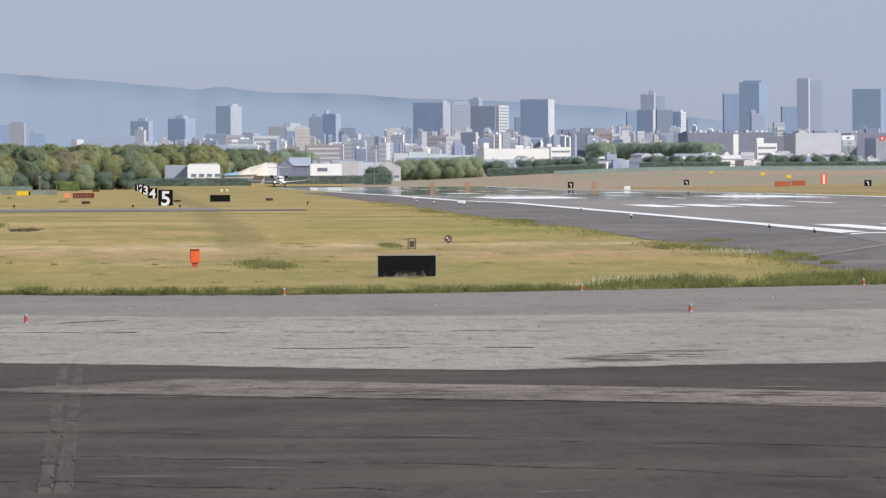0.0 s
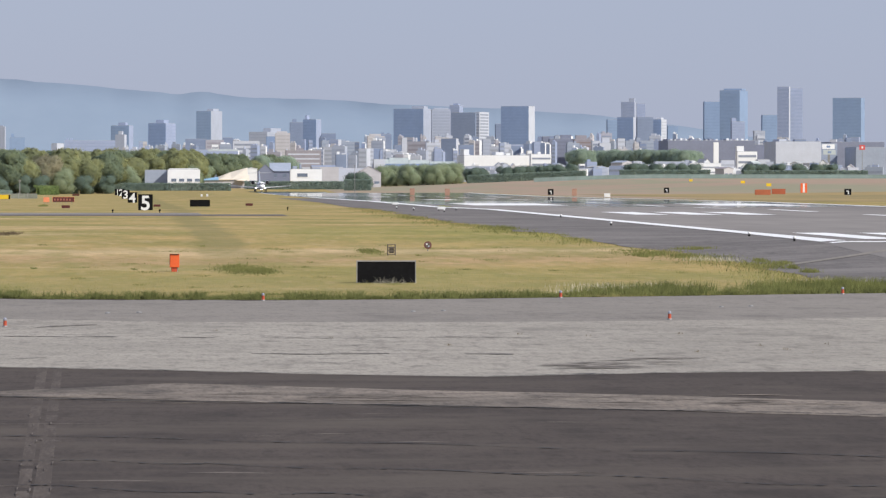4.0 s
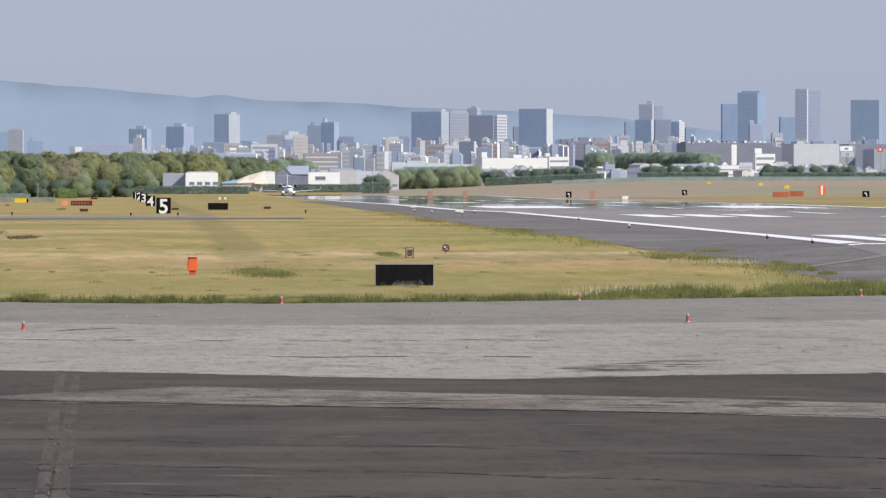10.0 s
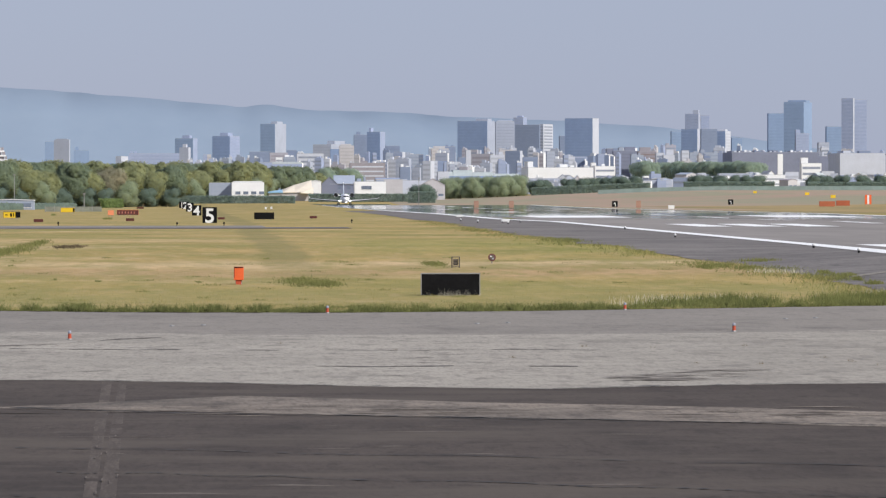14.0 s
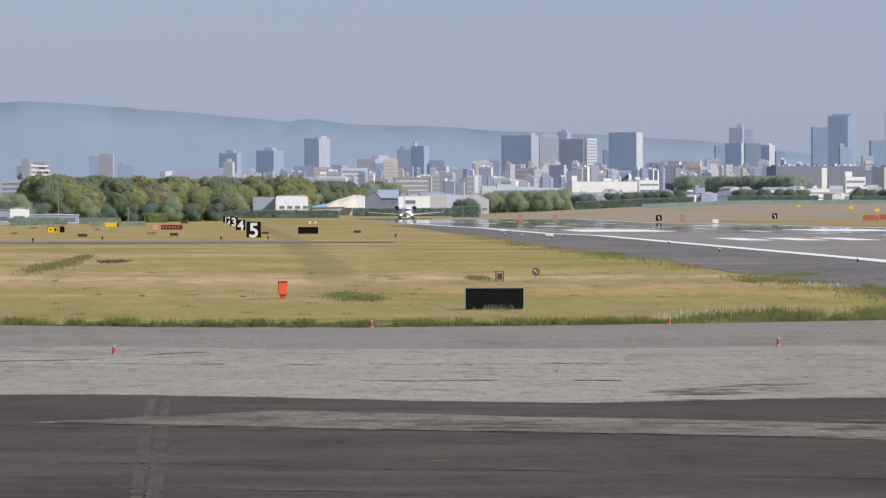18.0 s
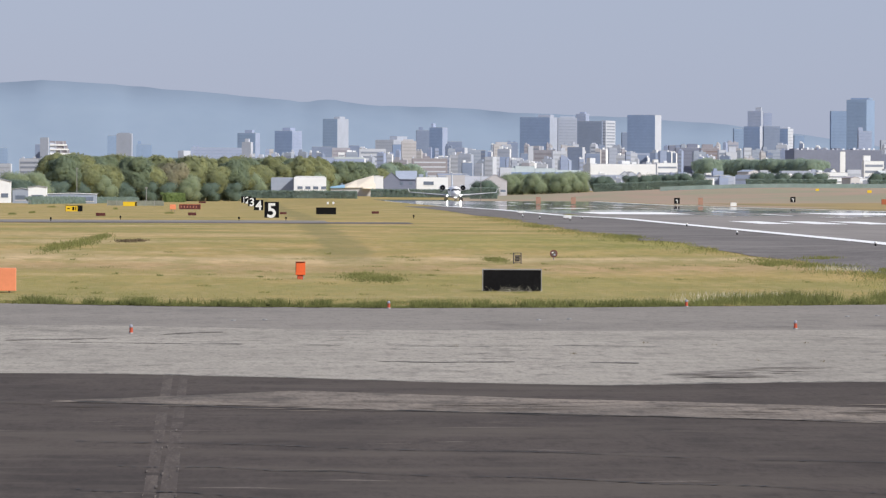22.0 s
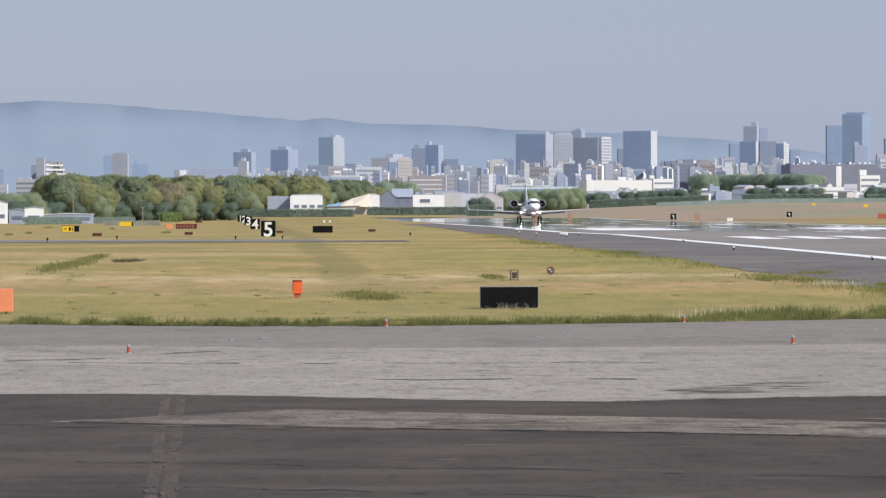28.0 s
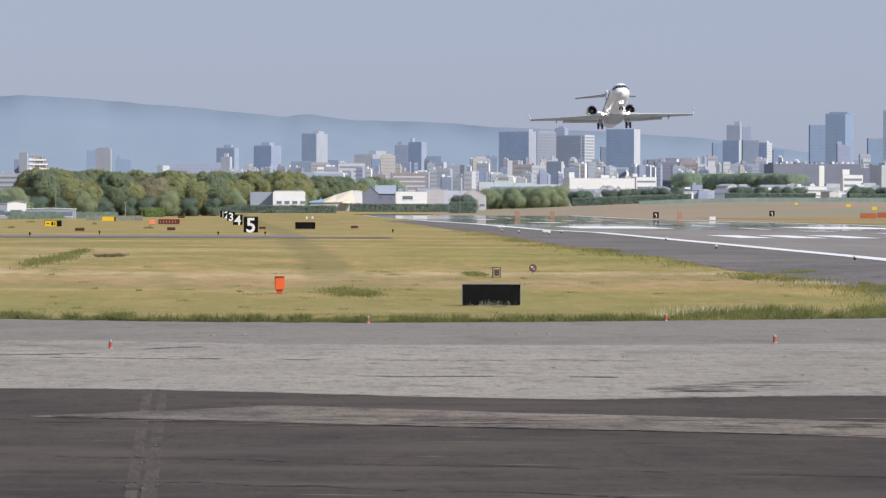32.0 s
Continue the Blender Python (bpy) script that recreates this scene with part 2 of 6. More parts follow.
M_crackpale = mat("dirty_crack", (0.165, 0.148, 0.13), 0.95, 0.2, size=1, coords="World")
M_black = mat("black_sign_sheet", (0.010, 0.010, 0.011), 0.8, 0.2, size=0.6, spec=0.1)
M_edging = mat("dull_metal_edging", (0.30, 0.29, 0.27), 0.7, 0.1, size=0.3)
M_post = mat("galvanised_steel", (0.35, 0.35, 0.34), 0.5, 0.1, size=0.3, metal=0.7)
M_lampred = mat("orange_red_lamp_paint", (0.52, 0.085, 0.035), 0.5, 0.1, size=0.1)
M_rust = mat("rusty_wire", (0.15, 0.125, 0.10), 0.8, 0.15, size=0.2)
M_orange = mat("safety_orange_paint", (0.80, 0.13, 0.03), 0.5, 0.06, size=0.7)
M_pinkorange = mat("faded_orange_paint", (0.80, 0.27, 0.13), 0.6, 0.06, size=1.0)
M_red = mat("red_sign_face", (0.10, 0.022, 0.018), 0.5, 0.1, size=0.7)
M_oldrose = mat("faded_rose_lettering", (0.45, 0.18, 0.13), 0.6, 0.1, size=0.5)
M_brown = mat("dead_brown_brush", (0.19, 0.145, 0.085), 0.9, 0.2, size=1, coords="World", island=0.3, spec=0.1)
M_signred = mat("red_shop_sign", (0.62, 0.10, 0.09), 0.6, 0.05, size=2)
M_yellow = mat("yellow_sign_face", (0.78, 0.52, 0.02), 0.5, 0.05, size=0.7)
M_white = mat("white_paint", (0.80, 0.80, 0.79), 0.5, 0.05, size=2)
M_lampglass = mat("blue_grey_lamp_glass", (0.35, 0.36, 0.42), 0.2, 0.1, size=0.1)
# leaf greens are lightened and blued to carry the distance haze
M_leaf = [mat("foliage_bright", (0.405, 0.415, 0.205), 0.85, size=5, dark=(0.285, 0.322, 0.195), island=0.08, spec=0.05, thin=0.45, gaps=0.36),
          mat("foliage_deep", (0.300, 0.352, 0.215), 0.85, size=5, dark=(0.225, 0.285, 0.212), island=0.08, spec=0.05, thin=0.45, gaps=0.36),
          mat("foliage_flowering", (0.430, 0.395, 0.275), 0.85, size=5, dark=(0.340, 0.345, 0.240), island=0.10, spec=0.05, thin=0.45, gaps=0.45),
          mat("hazed_park_foliage", (0.430, 0.510, 0.390), 0.85, size=6, dark=(0.355, 0.455, 0.385), island=0.05, spec=0.05, thin=0.5, gaps=0.5),
          mat("hazed_green_foliage", (0.425, 0.475, 0.300), 0.85, size=5, dark=(0.350, 0.420, 0.290), island=0.06, spec=0.05, thin=0.5, gaps=0.45)]
# dark green that stands in for the shade beneath the tree belt
M_under = mat("shaded_undergrowth", (0.200, 0.260, 0.195), 0.85, size=4, dark=(0.160, 0.215, 0.185), island=0.08, spec=0.05, thin=0.4, gaps=0.3)
M_bush = mat("fresh_green_bush", (0.24, 0.31, 0.12), 0.85, size=3, dark=(0.18, 0.25, 0.10), island=0.12, spec=0.05, thin=0.4, gaps=0.35)
# hedge green is likewise lifted towards blue for haze
M_hedge = mat("dark_green_hedge", (0.265, 0.335, 0.275), 0.9, size=2, dark=(0.220, 0.290, 0.255), island=0.05, spec=0.05, thin=0.4, gaps=0.35)
M_bark = mat("bark", (0.13, 0.10, 0.075), 0.9, 0.2, size=0.8, bump=0.5)
M_net = mat("green_fence_netting", (0.24, 0.31, 0.285), 0.9, 0.1, size=3)
M_netgrey = mat("grey_fence_netting", (0.26, 0.27, 0.22), 0.9, 0.15, size=2)
# haze over the ridge is put into its blue base colour and glow
M_hill = mat("hazed_hills", (0.171, 0.212, 0.270), 1.0, size=160, dark=(0.159, 0.200, 0.259), emit=0.42, spec=0.0)
M_glass = mat("dark_window_glass", (0.17, 0.21, 0.28), 0.35, 0.15, size=6)
# bluish distance haze is mixed into most of these wall colours
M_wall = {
    "blue": mat("haze_blued_cladding", (0.238, 0.318, 0.490), 0.8, 0.05, size=12, spec=0.2),
    "pale": mat("haze_pale_concrete", (0.41, 0.45, 0.55), 0.8, 0.05, size=8, spec=0.2),
    "white": mat("haze_white_render", (0.55, 0.58, 0.66), 0.8, 0.05, size=6, spec=0.2),
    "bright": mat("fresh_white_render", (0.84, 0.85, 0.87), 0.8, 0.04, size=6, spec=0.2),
    "cream": mat("haze_cream_render", (0.52, 0.505, 0.525), 0.8, 0.05, size=6, spec=0.2),
    "beige": mat("haze_beige_tile", (0.41, 0.405, 0.46), 0.8, 0.05, size=6, spec=0.2),
    "mauve": mat("haze_mauve_concrete", (0.340, 0.398, 0.555), 0.8, 0.05, size=8, spec=0.2),
    "dark": mat("haze_blued_panels", (0.235, 0.288, 0.410), 0.8, 0.06, size=8, spec=0.2),
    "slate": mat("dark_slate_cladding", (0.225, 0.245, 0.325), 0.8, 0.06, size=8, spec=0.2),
    "grey": mat("haze_grey_concrete", (0.34, 0.385, 0.475), 0.8, 0.06, size=8, spec=0.2),
    "haze": mat("haze_paled_cladding", (0.258, 0.348, 0.510), 0.8, 0.04, size=14, spec=0.2),
    "brown": mat("haze_brown_cladding", (0.32, 0.30, 0.33), 0.8, 0.06, size=5, spec=0.2),
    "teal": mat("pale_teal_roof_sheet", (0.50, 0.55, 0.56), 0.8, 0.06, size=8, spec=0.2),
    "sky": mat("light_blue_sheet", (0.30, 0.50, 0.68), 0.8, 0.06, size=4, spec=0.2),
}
M_creamsheet = mat("cream_roof_sheet", (0.78, 0.70, 0.58), 0.7, 0.06, size=5, spec=0.2)
# band tones kept close to their walls, with haze painted in
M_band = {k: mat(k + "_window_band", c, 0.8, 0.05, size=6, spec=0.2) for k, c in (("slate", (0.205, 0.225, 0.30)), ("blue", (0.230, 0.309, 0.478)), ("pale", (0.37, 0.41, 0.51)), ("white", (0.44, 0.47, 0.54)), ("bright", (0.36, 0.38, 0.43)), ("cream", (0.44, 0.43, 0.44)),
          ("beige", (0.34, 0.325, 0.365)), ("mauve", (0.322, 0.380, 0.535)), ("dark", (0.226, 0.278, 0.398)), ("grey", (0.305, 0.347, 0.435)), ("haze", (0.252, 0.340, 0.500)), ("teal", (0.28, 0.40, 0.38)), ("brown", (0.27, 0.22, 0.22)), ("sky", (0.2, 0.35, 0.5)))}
# balcony shade is in this tone; haze lightens it, the tiles and M_glass
M_deep = mat("shaded_balcony_glass", (0.30, 0.335, 0.415), 0.7, 0.1, size=5, spec=0.2)
M_roof = mat("grey_flat_roof", (0.40, 0.41, 0.42), 0.9, 0.08, size=5)
M_tile = mat("dark_grey_tile_roof", (0.25, 0.265, 0.30), 0.7, 0.12, size=2)


def paving(name, light, dark, stain, cut=(0.47, 0.62), rough=0.92, worn=None):
    """Worn paving: blotches, long streaks across the view and stone grain."""
    m = mat(name, light, rough, size=9, dark=dark, stretch=(0.9, 1, 1), coords="World", fine=7, spec=0.1, lo=0.38, hi=0.6, bump=0.2)
    n, l = m.node_tree.nodes, m.node_tree.links
    p = n["Principled BSDF"]
    col = p.inputs["Base Color"].links[0].from_socket
    pos = n.new("ShaderNodeNewGeometry")
    for scale, lo, hi, k in (((0.30, 0.09, 1), cut[0], cut[1], 0.7), ((0.9, 0.30, 1), 0.54, 0.68, 0.6), ((3.2, 0.7, 1), 0.52, 0.68, 0.65), ((11, 1.6, 1), 0.47, 0.70, 0.55)):
        mp, t, rp, mx = n.new("ShaderNodeMapping"), n.new("ShaderNodeTexNoise"), n.new("ShaderNodeMapRange"), n.new("ShaderNodeMixRGB")
        mp.inputs["Scale"].default_value = scale
        t.inputs["Scale"].default_value, t.inputs["Detail"].default_value, t.inputs["Roughness"].default_value = 1.0, 7, 0.65
        rp.inputs["From Min"].default_value, rp.inputs["From Max"].default_value, rp.inputs["To Max"].default_value = lo, hi, k
        l.new(pos.outputs["Position"], mp.inputs[0])
        l.new(mp.outputs[0], t.inputs["Vector"])
        l.new(t.outputs[0], rp.inputs[0])
        l.new(rp.outputs[0], mx.inputs[0])
        l.new(col, mx.inputs[1])
        mx.inputs[2].default_value = (*stain, 1)
        col = mx.outputs[0]
    for scale, lo, hi, k in (((0.10, 0.22, 1), 0.50, 0.64, 0.75), ((0.45, 0.8, 1), 0.55, 0.68, 0.55)) if worn else ():
        mp, t, rp, mx = n.new("ShaderNodeMapping"), n.new("ShaderNodeTexNoise"), n.new("ShaderNodeMapRange"), n.new("ShaderNodeMixRGB")
        mp.inputs["Scale"].default_value, mp.inputs["Location"].default_value = scale, (3, 1, 0)
        t.inputs["Scale"].default_value, t.inputs["Detail"].default_value, t.inputs["Roughness"].default_value = 1.0, 6, 0.6
        rp.inputs["From Min"].default_value, rp.inputs["From Max"].default_value, rp.inputs["To Max"].default_value = lo, hi, k
        l.new(pos.outputs["Position"], mp.inputs[0])
        l.new(mp.outputs[0], t.inputs["Vector"])
        l.new(t.outputs[0], rp.inputs[0])
        l.new(rp.outputs[0], mx.inputs[0])
        l.new(col, mx.inputs[1])
        mx.inputs[2].default_value = (*worn, 1)
        col = mx.outputs[0]
    l.new(col, p.inputs["Base Color"])
    return m


M_concrete = paving("weathered_concrete", (0.3820, 0.3514, 0.3018), (0.3008, 0.2769, 0.2387), (0.1623, 0.1480, 0.1318), cut=(0.56, 0.75))
M_edgepave = paving("grey_shoulder_asphalt", (0.2720, 0.2470, 0.2170), (0.2330, 0.2130, 0.1880), (0.1680, 0.1540, 0.1380), cut=(0.55, 0.75))
M_asphalt = paving("dark_asphalt", (0.0910, 0.0750, 0.0640), (0.0745, 0.0615, 0.0532), (0.0435, 0.0365, 0.0322), cut=(0.48, 0.70), worn=(0.106, 0.089, 0.074))
M_shoulder = paving("runway_shoulder", (0.200, 0.184, 0.172), (0.150, 0.138, 0.131), (0.108, 0.100, 0.096), cut=(0.48, 0.68), worn=(0.225, 0.208, 0.195))
M_patch = paving("worn_light_asphalt", (0.285, 0.242, 0.20), (0.18, 0.155, 0.13), (0.07, 0.061, 0.055), cut=(0.5, 0.66))


# ---- mesh helpers ----
def obj(name, bm, material, parent=None, label=""):
    me = bpy.data.meshes.new(name)
    bm.to_mesh(me)
    bm.free()
    for x in (material if isinstance(material, (list, tuple)) else [material]):
        me.materials.append(x)
    ob = new(name, me)
    if parent:
        ob.parent = parent
    if label:
        ob["label"] = label
    return ob


def part(name, bm, material, parent, label=""):
    return obj(name, bm, material, parent, label)


def empty(name, m, label, category, group=""):
    ob = new(name)
    ob.empty_display_size = 0.2
    ob.matrix_world = m
    return tagged(ob, label, category, group)


def box(bm, x0, x1, y0, y1, z0, z1, bevel=0.0, m=None):
    vs = bmesh.ops.create_cube(bm, size=1.0)["verts"]
    for v in vs:
        v.co = Vector(((x0 + x1) / 2 + v.co.x * (x1 - x0), (y0 + y1) / 2 + v.co.y * (y1 - y0), (z0 + z1) / 2 + v.co.z * (z1 - z0)))
    if bevel:
        es = list({e for v in vs for e in v.link_edges})
        r = bmesh.ops.bevel(bm, geom=es, offset=bevel, segments=2, affect="EDGES", profile=0.6)
        vs = [v for v in r["verts"]]
    if m is not None:
        bmesh.ops.transform(bm, matrix=m, verts=[v for v in bm.verts if v in set(vs)])
    return vs


def tube(bm, p, q, r0, r1=None, n=10):
    p, q = Vector(p), Vector(q)
    r1 = r0 if r1 is None else r1
    d = q - p
    m = Matrix.Translation((p + q) / 2) @ d.to_track_quat("Z", "Y").to_matrix().to_4x4()
    return bmesh.ops.create_cone(bm, cap_ends=True, segments=n, radius1=r0, radius2=r1, depth=d.length, matrix=m)["verts"]


def B(fn, *a, **k):
    bm = bmesh.new()
    fn(bm, *a, **k)
    return bm


def rings(bm, sections, n=20, cap=True):
    """Skin over ellipses (y, rx, rz, zc[, xc])."""
    loops = []
    for s in sections:
        y, rx, rz, zc = s[:4]
        xc = s[4] if len(s) > 4 else 0.0
        loops.append([bm.verts.new((xc + rx * math.cos(2 * math.pi * i / n), y, zc + rz * math.sin(2 * math.pi * i / n))) for i in range(n)])
    for a, b in zip(loops, loops[1:]):
        for i in range(n):
            bm.faces.new((a[i], a[(i + 1) % n], b[(i + 1) % n], b[i]))
    if cap:
        bm.faces.new(loops[0])
        bm.faces.new(loops[-1][::-1])
    bmesh.ops.recalc_face_normals(bm, faces=bm.faces)
    for f in bm.faces:
        f.smooth = len(f.verts) == 4


def loft(bm, outlines):
    """Skin over outlines with the same number of points."""
    loops = [[bm.verts.new(p) for p in o] for o in outlines]
    n = len(loops[0])
    for a, b in zip(loops, loops[1:]):
        for i in range(n):
            bm.faces.new((a[i], a[(i + 1) % n], b[(i + 1) % n], b[i]))
    bm.faces.new(loops[0])
    bm.faces.new(loops[-1][::-1])
    bmesh.ops.recalc_face_normals(bm, faces=bm.faces)


def digits(text, size, material, parent, m, name="number"):
    cu = bpy.data.curves.new(name, "FONT")
    cu.body, cu.size, cu.extrude, cu.align_x = text, size, 0.01, "CENTER"
    cu.offset = 0.02 * size
    tmp = new("tmp", cu)
    me = bpy.data.meshes.new_from_object(tmp.evaluated_get(bpy.context.evaluated_depsgraph_get()))
    bpy.data.objects.remove(tmp)
    bpy.data.curves.remove(cu)
    me.materials.clear()
    me.materials.append(material)
    ob = new(name, me)
    ob.parent = parent
    ob.matrix_basis = m
    return ob


# ---- ground ----
PROFILE = [(-200, 0), (200, 0), (290, 1.0), (480, 1.0), (560, 0.75), (700, 0.65), (1030, 0), (1250, -0.1), (2072, -2.8), (2200, -1.7), (6000, -1.7)]


DIP = ((560, 700, 825, 1120, 1410, 1700, 2000, 2140), (0, 0.55, 0.7, 1.0, 1.0, 0.9, 0.4, 0))


def ease(a, b, x):
    x = min(1, max(0, (x - a) / (b - a)))
    return x * x * (3 - 2 * x)


def ground_z(x, y):
    z = float(np.interp(y, [p[0] for p in PROFILE], [p[1] for p in PROFILE]))
    z -= float(np.interp(y, DIP[0], DIP[1])) * min(1, max(0, (20 - x) / 20))
    z += 0.35 * float(np.interp(x, (14, 20, 30, 33), (0, 1, 1, 0))) * float(np.interp(y, (860, 1000, 1700, 1900), (0, 1, 1, 0)))
    z += min(1, max(0, (x - 27) / 6)) * (float(np.interp(y, (200, 252, 290), (0, 1, 1))) - float(np.interp(y, (200, 290), (0, 1))))
    return z + (4.2 * ease(95, 230, x) * ease(700, 1900, y) if y > 600 else 0)


YS = sorted({-200, -60, 0, 60, 100, 150, 183, 200, 252, *range(210, 300, 10), *range(300, 720, 20), *range(720, 2300, 40), 2600, 3200, 4000, 4990, *[p[0] for p in PROFILE if p[0] < 5000]})
XS = [-3000, -1200, -500, -200, -90, -45, -20, 0, 14, 20, 27, 30, 33, 45, 70, 95, 115, 135, 160, 190, 230, 300, 500, 1200, 3000]


def build_ground():
    bm = bmesh.new()
    grid = [[bm.verts.new((x, y, ground_z(x, y))) for x in XS] for y in YS]
    for a, b in zip(grid, grid[1:]):
        for i in range(len(XS) - 1):
            bm.faces.new((a[i], a[i + 1], b[i + 1], b[i]))
    tagged(obj("ground", bm, M_ground), "dry straw-yellow and green airfield grass", "ground", kind="structure")


def along(pts):
    ys, xs = zip(*sorted((y, x) for x, y in pts))
    return lambda y: float(np.interp(y, ys, xs))


def strip_bm(bm, left, right, y0, y1, lift):
    fl = left if callable(left) else (lambda y: left)
    fr = right if callable(right) else (lambda y: right)
    ys = sorted({y0, y1, *[y for y in YS if y0 < y < y1], *(np.arange(y0, min(y1, 480), 1.5).tolist() if callable(left) else ())})
    rows = []
    for y in ys:
        a, b = fl(y), fr(y)
        cols = [a + (b - a) * i / 4 for i in range(5)] if callable(left) else sorted({a, b, *[x for x in XS if a < x < b]})
        rows.append([bm.verts.new((x, y, ground_z(x, y) + lift)) for x in cols])
    for p, q in zip(rows, rows[1:]):
        for i in range(len(p) - 1):
            bm.faces.new((p[i], p[i + 1], q[i + 1], q[i]))


def strip(name, left, right, y0, y1, lift, material, label="", category="", kind="structure", parent=None):
    ob = obj(name, B(strip_bm, left, right, y0, y1, lift), material, parent)
    return tagged(ob, label, category, kind=kind) if not parent else ob


def flat(name, pts, lift, material, label="", category="", parent=None, jag=0.0):
    """A flat sheet over the level ground near the camera, with uneven edges."""
    rnd = random.Random(len(pts) * 7 + int(pts[0][0] * 10))
    bm = bmesh.new()
    out = []
    for (x0, y0), (x1, y1) in zip(pts, pts[1:] + pts[:1]):
        n = max(1, int(math.hypot(x1 - x0, y1 - y0) / 0.6)) if jag else 1
        for i in range(n):
            k = i / n
            out.append(bm.verts.new((x0 + (x1 - x0) * k, y0 + (y1 - y0) * k + rnd.uniform(-jag, jag), lift)))
    f = bm.faces.new(out)
    if f.calc_area() and f.normal.z < 0:
        f.normal_flip()
    bmesh.ops.triangulate(bm, faces=[f])
    ob = obj(name, bm, material, parent)
    return tagged(ob, label, category, kind="structure") if not parent else ob


VERGE = [(-13, 187.0), (-7.36, 184.0), (-1.83, 180.6), (5.35, 179.3), (10.84, 181.0), (16.59, 184.2), (21.96, 187.4), (29.19, 191.5)]
FIELD_LINE = along([(25.47, 790), (24.49, 621), (22.8, 480.5), (22.02, 412), (21.46, 343.5), (21.65, 294.5), (23.15, 277), (23.99, 259), (25.69, 243), (26.29, 229), (26.35, 211), (26.99, 204.5)])


def GRASS_EDGE(y):
    """The ragged edge of the field towards the runway."""
    return FIELD_LINE(y) + 0.8 * noise.noise((0, y * 0.11, 4)) + 0.45 * noise.noise((0, y * 0.37, 7))


def build_pavement():
    # taxiway in the foreground
    far = VERGE
    flat("taxiway_shoulder", [(-60, 100), (-60, far[0][1])] + far + [(90, far[-1][1]), (90, 100)], 0.010, M_edgepave, "grey asphalt taxiway shoulder beside the grass", "taxiway")
    flat("taxiway", [(-60, 60)] + [(-60, 163)] + [(-3.52, 156), (2.64, 152.5), (8.48, 152), (14.98, 153.5), (21.16, 157)] + [(90, 166), (90, 60)], 0.016, M_concrete, "pale weathered taxiway surface with dark streaks", "taxiway", jag=0.15)
    edge = [(-2.64, 117), (0.84, 115), (4.19, 112.5), (7.48, 111), (11.02, 113), (15.36, 114)]
    apron = flat("asphalt_apron", [(-60, -150), (-60, edge[0][1])] + edge + [(90, edge[-1][1]), (90, -150)], 0.022, M_asphalt, "dark grey asphalt apron with worn paint", "apron", jag=0.05)
    flat("patch", [(-3.32, 102), (-1.02, 105), (1.32, 107.5), (5.79, 104), (9.9, 101.5), (14.44, 97.5), (13.55, 91.5), (9.27, 95), (5.4, 97), (1.22, 99.5), (-1.28, 101)], 0.028, M_patch, parent=apron, jag=0.12)
    for i in range(46):
        # thin dark streaks where the two surfaces meet
        rnd = random.Random(i + 70)
        k = rnd.random() ** 1.5
        x, y = (9.02, 116.5)
        x, y = x + 3.2 * k + rnd.uniform(-0.3, 0.3), y + 5.5 * k + rnd.uniform(-1.6, 1.6)
        k = rnd.uniform(0.4, 1.6)
        flat("streak", [(x, y), (x + 0.3 * k, y - 0.12), (x + k, y + rnd.uniform(-0.2, 0.1)), (x + 0.5 * k, y + rnd.uniform(0.15, 0.4))], 0.0285 + 0.0001 * i, M_stain, parent=apron, jag=0.05)
    rnd = random.Random(61)
    for i in range(60):
        x = rnd.uniform(-5, 12)
        y = 100.5 + rnd.uniform(-2.6, 2.4) - 0.12 * x
        k, e = rnd.uniform(0.5, 2.4), rnd.uniform(0.03, 0.2)
        flat("streak", [(x, y), (x + 0.5 * k, y - e), (x + k, y + rnd.uniform(-0.5, 0.3)), (x + 0.5 * k, y + e)], 0.0305 + 0.00005 * i, (M_dirt, M_oldpaint, M_chalk)[i % 3], parent=apron, jag=0.03)
    # joints in the asphalt
    for pts in ([(-2.39, 86.5), (4.62, 83), (11.3, 79)], [(-1.6, 79.0), (1.33, 77.5), (5.84, 74.7), (10.22, 71.0)], [(-2.8, 101.5), (5.37, 96.5), (13.3, 93)], [(-2.02, 73), (1.21, 70.5), (3.3, 70)]):
        bm = bmesh.new()
        rnd = random.Random(5)
        for (x0, y0), (x1, y1) in zip(pts, pts[1:]):
            n = 60
            row = []
            for i in range(n + 1):
                k = i / n
                w = rnd.uniform(0.005, 0.09) * (rnd.random() < 0.85) + 0.003
                yy = y0 + (y1 - y0) * k + rnd.uniform(-0.09, 0.09) + 0.25 * math.sin(9 * k + y0)
                row.append((bm.verts.new((x0 + (x1 - x0) * k, yy - w, 0.034)), bm.verts.new((x0 + (x1 - x0) * k, yy + w, 0.034))))
            for a, b in zip(row, row[1:]):
                bm.faces.new((a[0], b[0], b[1], a[1]))
        obj("joint", bm, M_crack, apron)
